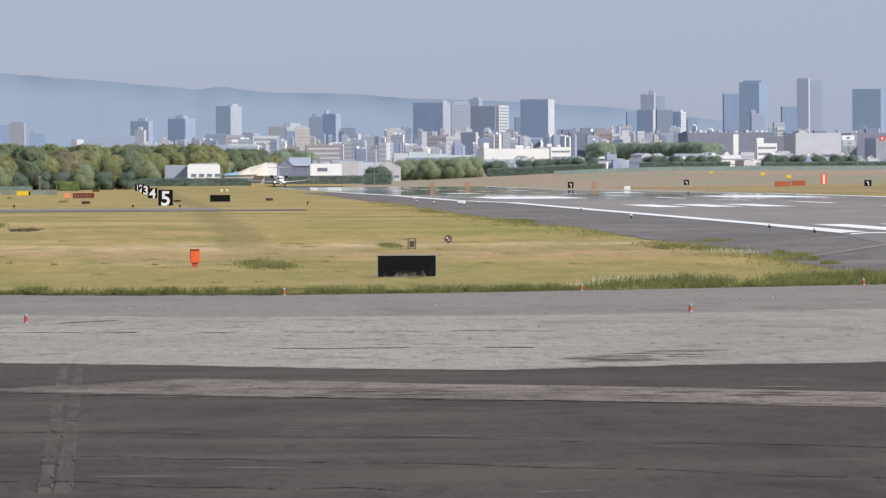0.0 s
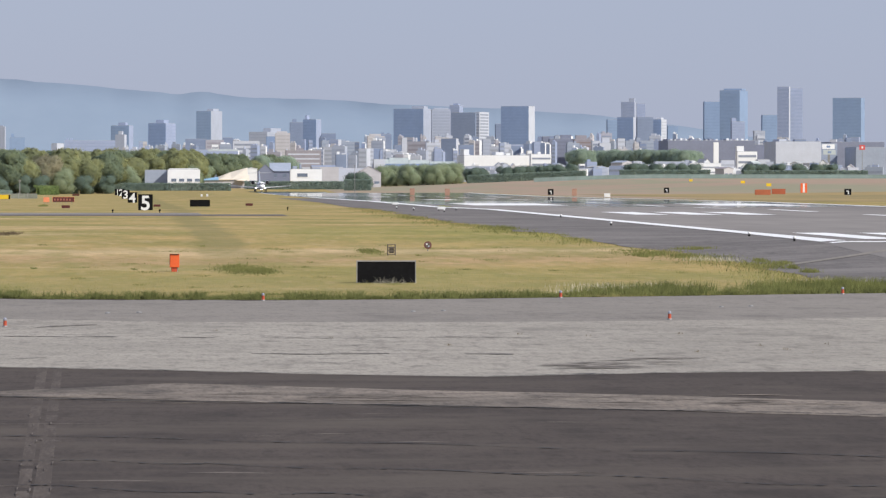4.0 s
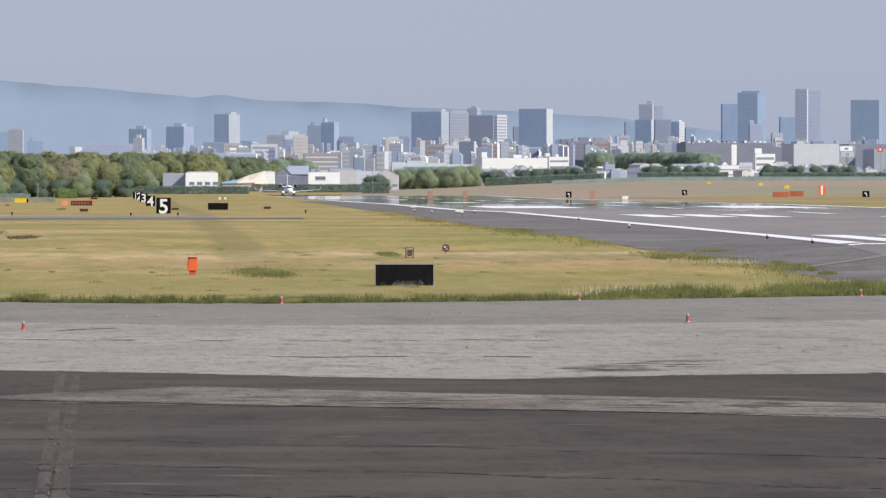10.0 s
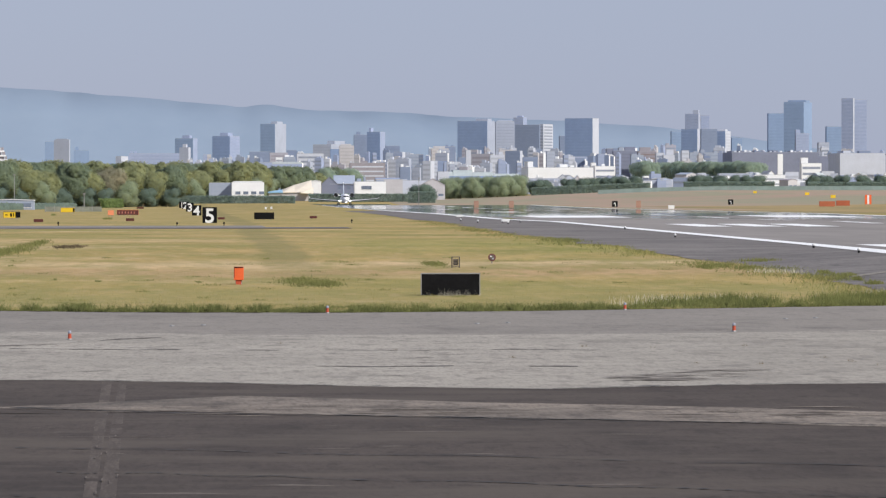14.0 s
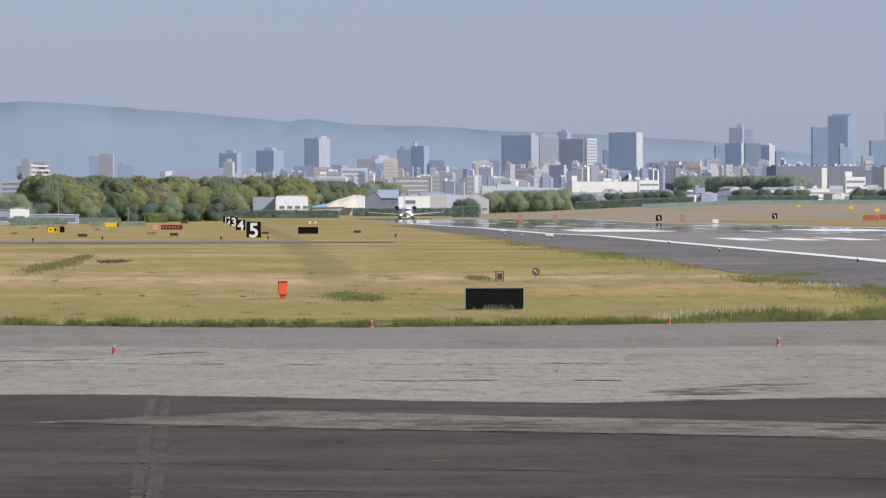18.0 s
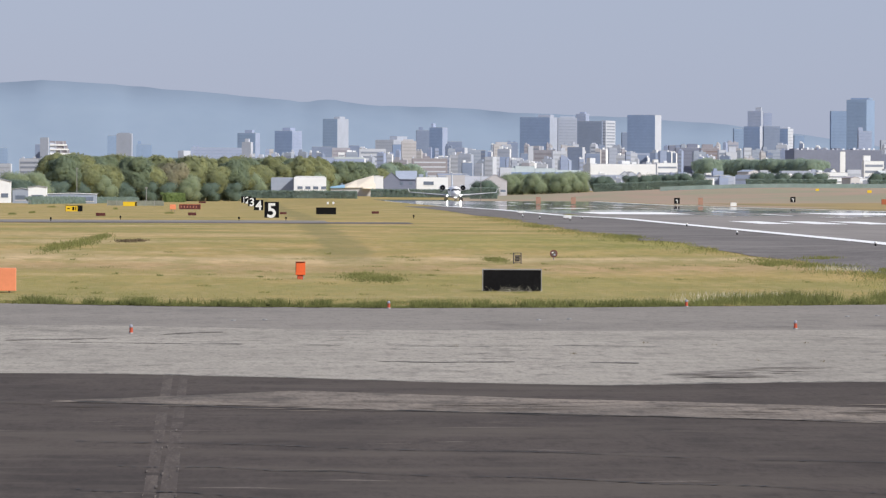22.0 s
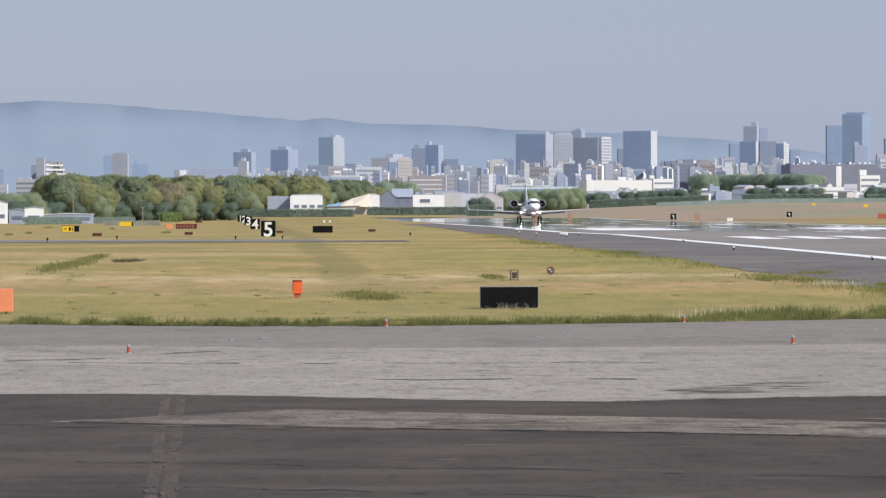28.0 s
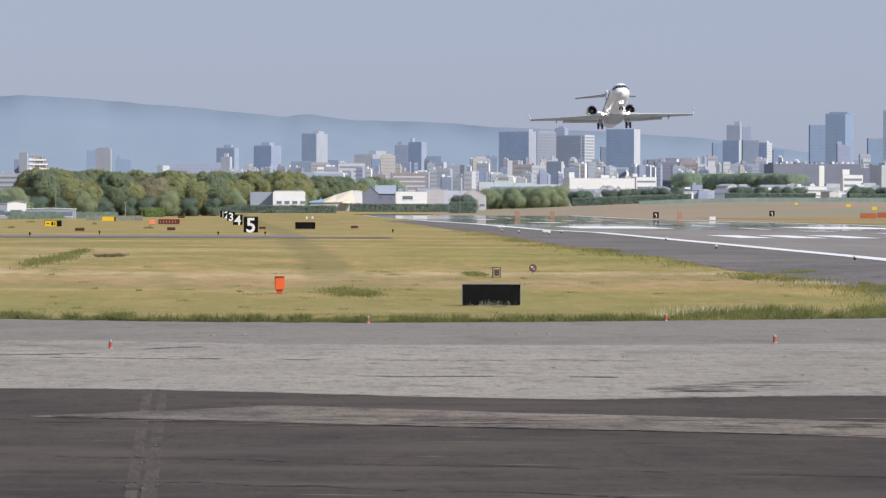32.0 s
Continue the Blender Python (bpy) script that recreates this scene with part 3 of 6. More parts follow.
    # long ragged cracks across the pale paving and along the edges of the surfaces
    for pts, mt, z, wide in (([(-5.65, 141.2), (-2.88, 143.5), (-1.5, 147.9), (-0.26, 149.7)], M_stain, 0.025, 0.5), ([(-4, 139.5), (5.47, 137.1), (8.29, 138.3), (10.98, 137.2)], M_crackpale, 0.025, 0.22),
                             ([(3.2, 125.6), (4.79, 125.1), (6.27, 125.6), (9.0, 125.0)], M_crackpale, 0.025, 0.35), ([(-2.64, 116.9), (0.84, 114.9), (4.19, 112.4), (7.48, 110.9), (11.02, 112.9), (15.36, 113.9)], M_crack, 0.036, 0.16),
                             ([(-6, 183.0), (-1.83, 180.3), (5.35, 179.0)], M_dirt, 0.014, 0.60), ([(0.9, 181.0), (2.4, 178.6), (4.6, 178.4)], M_crackpale, 0.0142, 0.30), ([(5.35, 179.0), (10.84, 180.7), (16.59, 183.9), (21.96, 187.1)], M_dirt, 0.014, 0.12),
                             ([(-2.9, 102.2), (0.0, 99.4), (3.92, 97.9), (11.0, 93.8)], M_crack, 0.036, 0.12)):
        bm = bmesh.new()
        rnd = random.Random(int(pts[0][1] * 10))
        for (x0, y0), (x1, y1) in zip(pts, pts[1:]):
            n = max(4, int((x1 - x0) / 0.12))
            row = []
            for i in range(n + 1):
                k = i / n
                x = x0 + (x1 - x0) * k
                w = wide * max(0.04, 0.5 + 0.9 * noise.noise((x * 1.3, y0, 3)) + rnd.uniform(-0.3, 0.3)) * (0.15 if noise.noise((x * 0.45, y0, 9)) > 0.22 else 1)
                yy = y0 + (y1 - y0) * k + 0.35 * noise.noise((x * 0.9, y0, 5)) + rnd.uniform(-0.05, 0.05)
                row.append((bm.verts.new((x, yy - w, z)), bm.verts.new((x, yy + w, z))))
            for a, b in zip(row, row[1:]):
                bm.faces.new((a[0], b[0], b[1], a[1]))
        obj("crack", bm, mt, apron)
    # cracks in the pale paving
    rnd = random.Random(9)
    for i in range(95):
        x, y = rnd.uniform(-9, 24), (rnd.uniform(119, 160) if i < 70 else 160 + rnd.uniform(-3, 2))
        n = rnd.randint(3, 9)
        bm = bmesh.new()
        row = []
        for j in range(n):
            w = rnd.uniform(0.008, 0.08)
            row.append((bm.verts.new((x, y - w, 0.024)), bm.verts.new((x, y + w, 0.024))))
            x += rnd.uniform(0.12, 0.35)
            y += rnd.uniform(-0.6, 0.55)
        for a, b in zip(row, row[1:]):
            bm.faces.new((a[0], b[0], b[1], a[1]))
        obj("crack", bm, M_crackpale, apron)
    # long pale scuffs on the asphalt
    for i in range(34):
        rnd = random.Random(i + 300)
        y = rnd.uniform(68, 108)
        x = rnd.uniform(-0.075, 0.08) * y
        k = rnd.uniform(0.3, 1.9)
        flat("scuff", [(x, y), (x + 0.4 * k, y - rnd.uniform(0.02, 0.12)), (x + k, y + rnd.uniform(-0.3, 0.3)), (x + 0.5 * k, y + rnd.uniform(0.05, 0.3))], 0.0242 + 0.00005 * i, M_oldpaint, parent=apron, jag=0.03)
    # worn bands of old paint across the apron
    for pts in ([(-1.42, 116), (-1.22, 116), (-0.96, 69.5), (-1.12, 69.5)], [(-1.08, 116), (-0.92, 116), (-0.70, 69.5), (-0.92, 69.5)]):
        bm = bmesh.new()
        rnd = random.Random(int(pts[0][0] * 100))
        (ax, ay), (bx, by), (cx, cy), (dx, dy) = pts
        row = []
        for i in range(61):
            k = i / 60
            row.append([bm.verts.new((p + (q - p) * k, v + (w - v) * k, 0.0234)) for p, q, v, w in ((ax, dx, ay, dy), (bx, cx, by, cy))])
        for a, b in zip(row, row[1:]):
            if rnd.random() < 0.93:
                bm.faces.new((a[0], a[1], b[1], b[0]))
        obj("old_band", bm, M_oldband, apron)
        bm = bmesh.new()
        for i in range(14):
            # specks of paint left along the band's edges
            k, u, e = rnd.uniform(0.3, 1), rnd.choice((0.0, 0.03, 0.5, 0.97, 1.0)), rnd.uniform(0.005, 0.014)
            x0, y0, x1 = ax + (dx - ax) * k, ay + (dy - ay) * k, bx + (cx - bx) * k
            x = x0 + (x1 - x0) * u
            g = rnd.uniform(0.15, 0.8)
            bm.faces.new([bm.verts.new((x + p, y0 + q, 0.0372 + 0.0003 * i)) for p, q in ((-e, 0), (e, 0), (e, g), (-e, g))])
        obj("old_marking", bm, M_oldpaint, apron)
    # runway with its shoulder
    strip("runway_shoulder", GRASS_EDGE, 32.2, 205, 860, 0.02, M_shoulder, "dark asphalt runway shoulder", "runway shoulder")
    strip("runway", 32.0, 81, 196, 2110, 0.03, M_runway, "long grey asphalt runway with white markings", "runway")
    strip("brown_grass", 83, 260, 700, 1160, 0.02, M_browngrass, "brown dry grass beside the runway", "ground")
    strip("reddish_ground", 84, 420, 1150, 2460, 0.024, M_redblur, "reddish brown dry ground beyond the runway", "ground")
    strip("reddish_verge", 84, 95, 866, 1150, 0.024, M_redblur, "reddish brown dry verge beyond the runway", "ground")
    strip("runway_turn_pad", 81, 150, 196, 330, 0.03, M_shoulder, "dark asphalt turning pad by the runway end", "runway")
    marks = tagged(new("runway_marking"), "white painted runway edge lines and bars", "road marking", kind="structure")
    bars = [(32.2, 33.4, 254, 2080), (79.1, 80.5, 280, 2080), (32.3, 60, 250.6, 251.8), (38.6, 48.6, 592, 640), (64, 74, 592, 640), (43.6, 48, 760, 790), (66, 70, 760, 790), (45.4, 48.4, 960, 985), (66, 69, 960, 985)]
    bars += [(35.0 + 3.4 * i, 36.8 + 3.4 * i, 260, 288) for i in range(6)]
    bars += [(k + 4.0 * i, k + 2.5 + 4.0 * i, 418, 448) for k in (39.2, 64.3) for i in range(3)]
    for a, b, y0, y1 in bars:
        strip("bar", a, b, y0, y1, 0.042, M_paint, parent=marks)
    for i in range(27):
        y = 330 + i * 62
        strip("dash", 56.55, 57.45, y, y + 30, 0.042, M_paint, parent=marks)
    # a faint pale line that slants over the turning pad
    bm = bmesh.new()
    row = []
    for i in range(13):
        x, y = 27.5 + 0.6 * i, 227.8 + 1.24 * i
        row.append([bm.verts.new((x, y + w, ground_z(x, y + w) + 0.036)) for w in (-0.8, 0.8)])
    for a, b in zip(row, row[1:]):
        bm.faces.new((a[0], b[0], b[1], a[1]))
    obj("faded_line", bm, M_edgepave, marks)
    # taxiway behind the grass
    strip("cross_taxiway", -80, 13, 406, 419, 0.025, M_shoulder, "narrow grey taxiway crossing the grass", "taxiway")
    strip("cross_taxiway_edge", -80, 7, 419, 436, 0.025, M_edgepave, "pale grey taxiway shoulder strip", "taxiway")


build_ground()
build_pavement()

# ---- hills ----
def build_hills():
    rnd = random.Random(3)
    crest = [(-794, 65.3), (-451, 79.4), (-303, 86.5), (-205, 90.0), (-168, 92.2), (-106, 88.6), (-56, 84.4), (18, 78.3), (62, 74.1), (87, 76.7), (112, 71.8), (172, 70.6), (241, 66.0), (316, 62.9), (390, 59.3), (435, 56.0), (490, 48.4), (540, 41.1), (640, 30.2), (891, 18.9), (1293, 15.7)]
    xs, zs = zip(*crest)
    bm = bmesh.new()
    rows = []
    n = 260
    for j, (dy, k) in enumerate(((-170, -0.12), (-110, 0.35), (-50, 0.75), (0, 1.0), (20, 0.8))):
        row = []
        for i in range(n + 1):
            x = xs[0] + (xs[-1] - xs[0]) * i / n
            h = float(np.interp(x, xs, zs)) + 1.2 * noise.noise((x / 60, 0, 2)) + 0.8 * noise.noise((x / 17, 1, 2))
            row.append(bm.verts.new((x, 4955 + dy + 12 * noise.noise((x / 50, j, 0)), -3 + (h + 3) * k)))
        rows.append(row)
    for a, b in zip(rows, rows[1:]):
        for i in range(n):
            bm.faces.new((a[i], a[i + 1], b[i + 1], b[i])).smooth = True
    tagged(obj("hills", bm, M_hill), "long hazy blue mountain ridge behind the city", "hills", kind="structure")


build_hills()


# ---- buildings ----
def block(x, y, front, side, h, wall, label, name="apartment_building", category="building", side_wall=None, floor=2.3, bands=0.55, band_mat=None,
          side_bands=0.0, top=None, turn=20, depth=None, roof=None, top_mat=None):
    """A building whose left front corner stands at x, y; front: width seen of the front, side: width seen of its right face."""
    a = radians(turn if side else 4)
    w = front / math.cos(a)
    d = side / math.sin(a) if side else (depth or max(10.0, 0.5 * front))
    z = ground_z(x, y)
    ob = empty(name, Matrix.Translation((x, y, z)) @ Matrix.Rotation(-a if side else 0.0, 4, "Z"), label, category)
    if h <= 0:
        h = 5
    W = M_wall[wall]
    # a paler side_wall mostly paints sunlight into the right-hand end
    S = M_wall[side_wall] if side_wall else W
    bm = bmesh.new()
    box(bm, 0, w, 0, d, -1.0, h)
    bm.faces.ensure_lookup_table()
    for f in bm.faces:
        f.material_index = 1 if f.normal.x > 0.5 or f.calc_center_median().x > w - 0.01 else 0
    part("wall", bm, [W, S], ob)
    # parapet and roof
    part("roof", B(lambda m: [box(m, 0.4, w - 0.4, 0.4, d - 0.4, h, h + 0.15)]), roof or M_roof, ob)
    n = int((h - 2) / floor) if bands else 0
    if n > 24:
        floor, n = (h - 2) / 24, 24
    G_, Gs = band_mat or M_band[wall], band_mat or M_band[side_wall or wall]
    for i in range(n):
        z0 = h - 1.0 - floor * (i + 0.25) - floor * bands * 0.5
        if z0 < 1:
            continue
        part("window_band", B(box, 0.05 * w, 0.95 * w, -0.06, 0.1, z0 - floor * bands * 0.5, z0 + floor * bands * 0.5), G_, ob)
        if side_bands and side:
            part("window_band", B(box, w - 0.1, w + 0.06, 0.08 * d, 0.92 * d, z0 - floor * side_bands * 0.5, z0 + floor * side_bands * 0.5), Gs, ob)
    for (k0, k1, th) in (top or []):
        part("roof_house", B(box, k0 * w, k1 * w, 0.25 * d, 0.75 * d, h + 0.15, h + th), top_mat or S, ob)
    return ob


def towers():
    T, C = "office_tower", "building"
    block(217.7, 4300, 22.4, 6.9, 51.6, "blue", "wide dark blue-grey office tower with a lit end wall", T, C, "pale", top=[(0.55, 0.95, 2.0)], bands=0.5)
    block(249.9, 4350, 14.4, 0, 51.8, "pale", "light grey gridded office block beside a dark tower", T, C, top=[(0.1, 0.9, 1.2)])
    block(258.7, 4250, 17.9, 0.8, 48.1, "dark", "dark glass office tower with a stepped edge", T, C, bands=0.6)
    block(276.9, 4255, 3.4, 8.9, 48.7, "pale", "pale apartment tower with balcony bands", side_wall="white", side_bands=0.45, bands=0.4, band_mat=M_deep)
    block(272.5, 4500, 7.7, 3.6, 56.7, "mauve", "round-topped tower behind the dark office block", T, C, top=[(0.3, 0.8, 1.5)])
    block(299.7, 4300, 20.7, 6, 53.6, "blue", "tall blue-grey office tower with a ribbed end whitened as sunlit", T, C, "white", bands=0.45)
    block(302.7, 4400, 4.9, 0, 41.1, "dark", "small dark tower beside a tall office block", T, C)
    block(132.5, 4100, 9.4, 0, 42.7, "dark", "dark residential tower with a pale centre strip", top=[(0.2, 0.5, 2.4)], bands=0.4)
    block(140.5, 4060, 9.3, 4.1, 44.1, "blue", "dark blue apartment tower with a lit end", side_wall="mauve", top=[(0.05, 0.2, 3.0)], bands=0.45)
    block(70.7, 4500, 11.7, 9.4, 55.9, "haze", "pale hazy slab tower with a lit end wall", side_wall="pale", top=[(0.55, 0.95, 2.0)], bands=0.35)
    block(28.9, 4000, 12.4, 7.2, 41.7, "blue", "blue-grey residential tower in the city", side_wall="mauve", top=[(0.3, 0.75, 2.4)], side_bands=0.4)
    block(2.9, 4600, 14.7, 3.7, 45.2, "haze", "hazy mauve tower with a white cupola", side_wall="mauve", top=[(0.35, 0.75, 2.5)])
    block(-95.3, 4600, 12.4, 0.9, 44.2, "pale", "pale cylindrical-looking apartment tower", top=[(0.12, 0.88, 0.9)], bands=0)
    block(-103.5, 4640, 7.4, 0, 43.1, "haze", "hazy tower beside a pale one", bands=0)
    block(-80.9, 4700, 12.7, 0, 36.2, "haze", "faint distant apartment blocks", bands=0, top=[(0.1, 0.3, 3)])
    block(399.1, 4500, 8.6, 0, 45.6, "haze", "hazy blue tower in a cluster", T, C, bands=0.4)
    block(393.2, 4350, 12.2, 2.2, 45.9, "blue", "blue apartment tower with a white corner column", side_wall="white", bands=0.5)
    block(419, 4600, 10.6, 2.3, 60.9, "mauve", "grey twin tower rising above a cluster", T, C, "pale", top=[(0.55, 0.95, 3)], bands=0.4)
    block(433.8, 4620, 7, 0, 59.9, "mauve", "mauve tower beside a grey twin", T, C, bands=0.35)
    block(406.1, 4320, 12.2, 0, 45.7, "dark", "dark apartment block in a cluster", bands=0.45)
    block(420.2, 4340, 6.1, 5.6, 44.2, "blue", "apartment tower with an end wall whitened as sunlit", side_wall="white", top=[(0.2, 0.8, 1.4)], bands=0.5, side_bands=0.25)
    block(467.4, 4700, 8.5, 0, 42.2, "haze", "faint hazy tower far behind", bands=0)
    block(492.7, 4650, 13.1, 0, 62, "haze", "blue glass tower joined to a taller one", T, C, bands=0.4)
    block(499.9, 4600, 15.8, 9.7, 70.5, "haze", "tall blue glass tower with a crowned roof", T, C, "haze", top=[(0.1, 1.0, 1.6)], bands=0.4)
    block(493.4, 4450, 10.3, 0, 43.6, "mauve", "stepped mauve tower before blue glass ones", T, C, top=[(0.0, 0.35, 3.0)], bands=0.4)
    block(535.4, 4500, 9.1, 1.4, 72, "mauve", "tall slender apartment tower with a white corner", side_wall="white", bands=0.5)
    block(547.8, 4520, 10.5, 0, 71.3, "mauve", "tall ribbed apartment tower half", bands=0.5)
    block(546.8, 4700, 12.3, 0, 51.6, "haze", "hazy blue office tower", T, C, bands=0.35)
    block(599.3, 4650, 22.6, 4.7, 65.2, "haze", "broad hazy blue office tower", T, C, "haze", bands=0.35)
    block(494.1, 4300, 8.2, 0, 35.2, "pale", "small pale green-grey office block", bands=0.4)
    block(-203, 4300, 31.2, 0, 30.5, "haze", "hazy blue-grey block at the city's edge", bands=0.3)


def terrace(x, y, w, side, h):
    """Storeys that step down to the right, each a brown balcony front under a white slab."""
    ob = empty("terraced_apartments", Matrix.Translation((x, y, ground_z(x, y))), "terraced white apartment block with brown balconies", "building")
    part("wall", B(box, 0, w, 1.2, 12, -1, h * 0.62), M_wall["white"], ob)
    part("stair_tower", B(box, 0, w * 0.22, 0.6, 10, h * 0.62, h - 1.0), M_wall["white"], ob)
    n = 7
    for i in range(n):
        z = h - 2.6 * (i + 1)
        e = w * (0.62 + 0.38 * i / (n - 1))
        part("storey", B(box, 0.2, e - 0.5, 0.9, 11, z, z + 2.6), M_wall["brown"], ob)
        part("balcony_slab", B(box, 0, e, 0, 11.4, z - 0.2, z + 0.75, 0.05), M_wall["bright"], ob)
        for k in range(2 + i // 2):
            part("balcony_pier", B(box, e * (k + 0.7) / (2.2 + i // 2), e * (k + 0.7) / (2.2 + i // 2) + 0.5, 0.1, 1.0, z + 0.75, z + 2.4), M_wall["white"], ob)


def midrise():
    A_, C = "apartment_building", "building"
    block(-112.8, 3300, 4.9, 0.3, 30.8, "pale", "white stair tower of a terraced apartment block", side_wall="white", bands=0)
    block(-116.4, 3320, 3.3, 0, 27, "dark", "dark wing of a terraced apartment block", bands=0)
    terrace(-107.5, 3310, 15.8, 0, 29)
    block(-117.3, 3100, 12.3, 0.6, 17.8, "white", "low white apartment block with dark windows", bands=0.45, floor=2.6, top=[(0.1, 0.2, 1), (0.6, 0.7, 1)], band_mat=M_deep)
    block(-132.6, 3000, 14.9, 0.6, 14.6, "white", "low white buildings in a row", bands=0.3, floor=2.6)
    block(-37.4, 3800, 3.8, 4.6, 26.3, "pale", "small white block above the trees", side_wall="white", bands=0)
    block(-31.7, 4200, 42.8, 0, 30.7, "mauve", "long blue-grey office slab", bands=0.4, top=[(0.03, 0.07, 1.8), (0.1, 0.14, 1.8)])
    block(5.7, 4000, 6.4, 1.6, 33.6, "pale", "white domed building above the trees", side_wall="white", bands=0, top=[(0.3, 0.7, 2.5)])
    block(53.9, 3900, 14.8, 0, 30, "dark", "dark blue-grey office slab", bands=0.4)
    block(64.5, 3700, 11.8, 0, 28.1, "beige", "beige apartment block with balconies", bands=0.5)
    block(80.7, 3950, 7.1, 0, 31.3, "dark", "narrow dark office block", bands=0)
    block(80, 3600, 16.9, 0, 26.9, "white", "white apartment slab with balcony rows", bands=0.45, floor=2.8, top=[(0.1, 0.16, 1)], band_mat=M_deep)
    block(107.6, 4300, 13.8, 17.2, 37.8, "pale", "large pale stepped office building", "office_building", C, "pale", top=[(0.5, 0.9, 3)], bands=0.35, side_bands=0.35)
    block(109.7, 3900, 6.2, 0, 31.7, "blue", "blue-grey slab before a pale building", bands=0)
    block(114.4, 3850, 10, 0, 33.6, "cream", "cream apartment building with a rounded top", top=[(0.1, 0.8, 1.2)], bands=0.3)
    block(151.7, 4000, 10, 0, 33.1, "dark", "dark blue office block", bands=0.4)
    block(145.2, 3700, 5.9, 2.2, 27.2, "mauve", "mauve apartment block in the city", side_wall="white", bands=0.4)
    block(130, 3400, 11.9, 0, 21.5, "pale", "pale apartment block with window rows", bands=0.5, floor=2.8, band_mat=M_deep)
    block(154.4, 3800, 15.2, 0, 25.9, "grey", "grey mid-rise office block", bands=0.4, top=[(0.2, 0.4, 1.5)])
    block(146.7, 3300, 4.6, 2.6, 19.4, "white", "white apartment block with a shaded front", side_wall="white", bands=0.4, floor=2.8)
    block(179.6, 3900, 11.7, 0, 29.3, "cream", "cream building with a hipped crown", top=[(0.12, 0.8, 1.6)], bands=0.3)
    block(156.3, 3350, 7.4, 0, 19.3, "dark", "dark-fronted apartment block in the city", bands=0.3)
    block(158.8, 3250, 7.5, 0, 18.1, "white", "white apartment block with balcony rows", bands=0.5, floor=2.6, band_mat=M_deep)
    block(194.6, 3950, 4.4, 0, 26.3, "white", "slim white block in the city", bands=0.3)
    block(177.7, 3500, 4.6, 0, 21.1, "dark", "narrow dark apartment block", bands=0)
    block(187.8, 3600, 3.2, 0, 25.9, "white", "slim white stair tower", bands=0)
    block(188.4, 3550, 13.5, 1.4, 23.1, "beige", "beige stepped apartment block with balconies", side_wall="white", bands=0.45, floor=2.8, top=[(0.3, 0.4, 2.5), (0.7, 0.8, 1.5)])
    block(197.7, 3500, 8.8, 0, 21.9, "white", "white stepped apartment block", bands=0.4, floor=2.8, top=[(0.6, 0.9, 2)])
    block(212, 3650, 8.8, 0, 25.6, "cream", "cream apartment block before dark towers", bands=0.3, top=[(0.0, 0.4, 1)])
    block(200.9, 3400, 8.9, 1.7, 23.6, "dark", "dark blue apartment block with a lit end", side_wall="white", bands=0.3)
    block(214.9, 3450, 9, 0, 19.8, "dark", "dark mid-rise block in the city", bands=0.35)
    block(239.4, 3600, 5.1, 0, 24.1, "pale", "pale narrow apartment block", bands=0.3)
    block(251.3, 3700, 34.5, 0, 21.2, "mauve", "long grey-mauve slab behind the white factory", bands=0.4)
    block(274.6, 3650, 7, 0, 21.3, "pale", "pale office end block", bands=0.3)
    block(277.7, 3600, 4.3, 0, 25.8, "slate", "dark stair tower of an office block", bands=0)
    block(280.5, 3580, 16.5, 0, 24.2, "slate", "dark brown-grey office slab", bands=0.35, top=[(0.45, 0.85, 2.6)])
    block(294.7, 3560, 11.4, 0, 23.8, "brown", "mauve brick apartment block", bands=0.4, top=[(0.1, 0.7, 2.6)])
    block(304.4, 3540, 5, 0, 22.7, "white", "white balcony tower in the city", bands=0.5, floor=2.6, band_mat=M_deep)
    block(305.5, 3500, 9.1, 0, 21.1, "white", "white block with a pale blue hoarding", bands=0, top=[(0.2, 0.7, 3.5)])
    block(334.9, 3700, 4.8, 0, 25.2, "white", "white narrow apartment block", bands=0.3, floor=2.8)
    block(344.7, 3750, 29.8, 0, 24.1, "grey", "row of grey apartment blocks", bands=0.35, top=[(0.1, 0.2, 1.0), (0.55, 0.62, 1.0)])
    # long low industrial buildings
    block(348.1, 3500, 54.2, 0, 22.8, "slate", "long dark blue-grey warehouse with roof plant", "warehouse", C, bands=0, depth=60, top=[(0.02, 0.08, 1), (0.12, 0.2, 1.2), (0.3, 0.4, 1), (0.5, 0.56, 1.3), (0.7, 0.8, 1)])
    block(354.2, 3550, 66.3, 0, 20.6, "slate", "long dark factory range with white roof plant", "factory", C, bands=0, depth=60, top=[(0.05, 0.1, 1.5), (0.2, 0.24, 1.2), (0.36, 0.5, 1.2), (0.7, 0.78, 1.5)])
    block(391.8, 3300, 26.7, 0, 21, "white", "large plain pale grey warehouse", "warehouse", C, bands=0, depth=60, top=[(0.14, 0.3, 1.6)])
    block(424.8, 3350, 9.8, 0, 20.2, "grey", "grey shop with white hoardings", "shop", C, bands=0.6, floor=5.5, band_mat=None)
    block(443.4, 3450, 33.2, 0, 21.7, "slate", "dark shopping hall with a red sign", "shop", C, bands=0, depth=50)
    block(439.2, 3300, 30.1, 0, 17.8, "grey", "grey low shopping hall", "shop", C, bands=0, depth=50)
    for (x, y, w, sd, h), m, label in (((438.5, 3280, 3.3, 0, 19), M_signred, "red shop sign board on a post"), ((417.9, 3290, 7.3, 0, 19.5), M_wall["bright"], "white hoarding above a shop"), ((417.9, 3285, 7.3, 0, 16.2), M_wall["teal"], "pale green hoarding above a shop")):
        ob = empty("hoarding", Matrix.Translation((x, y, ground_z(x, y))), label, "sign")
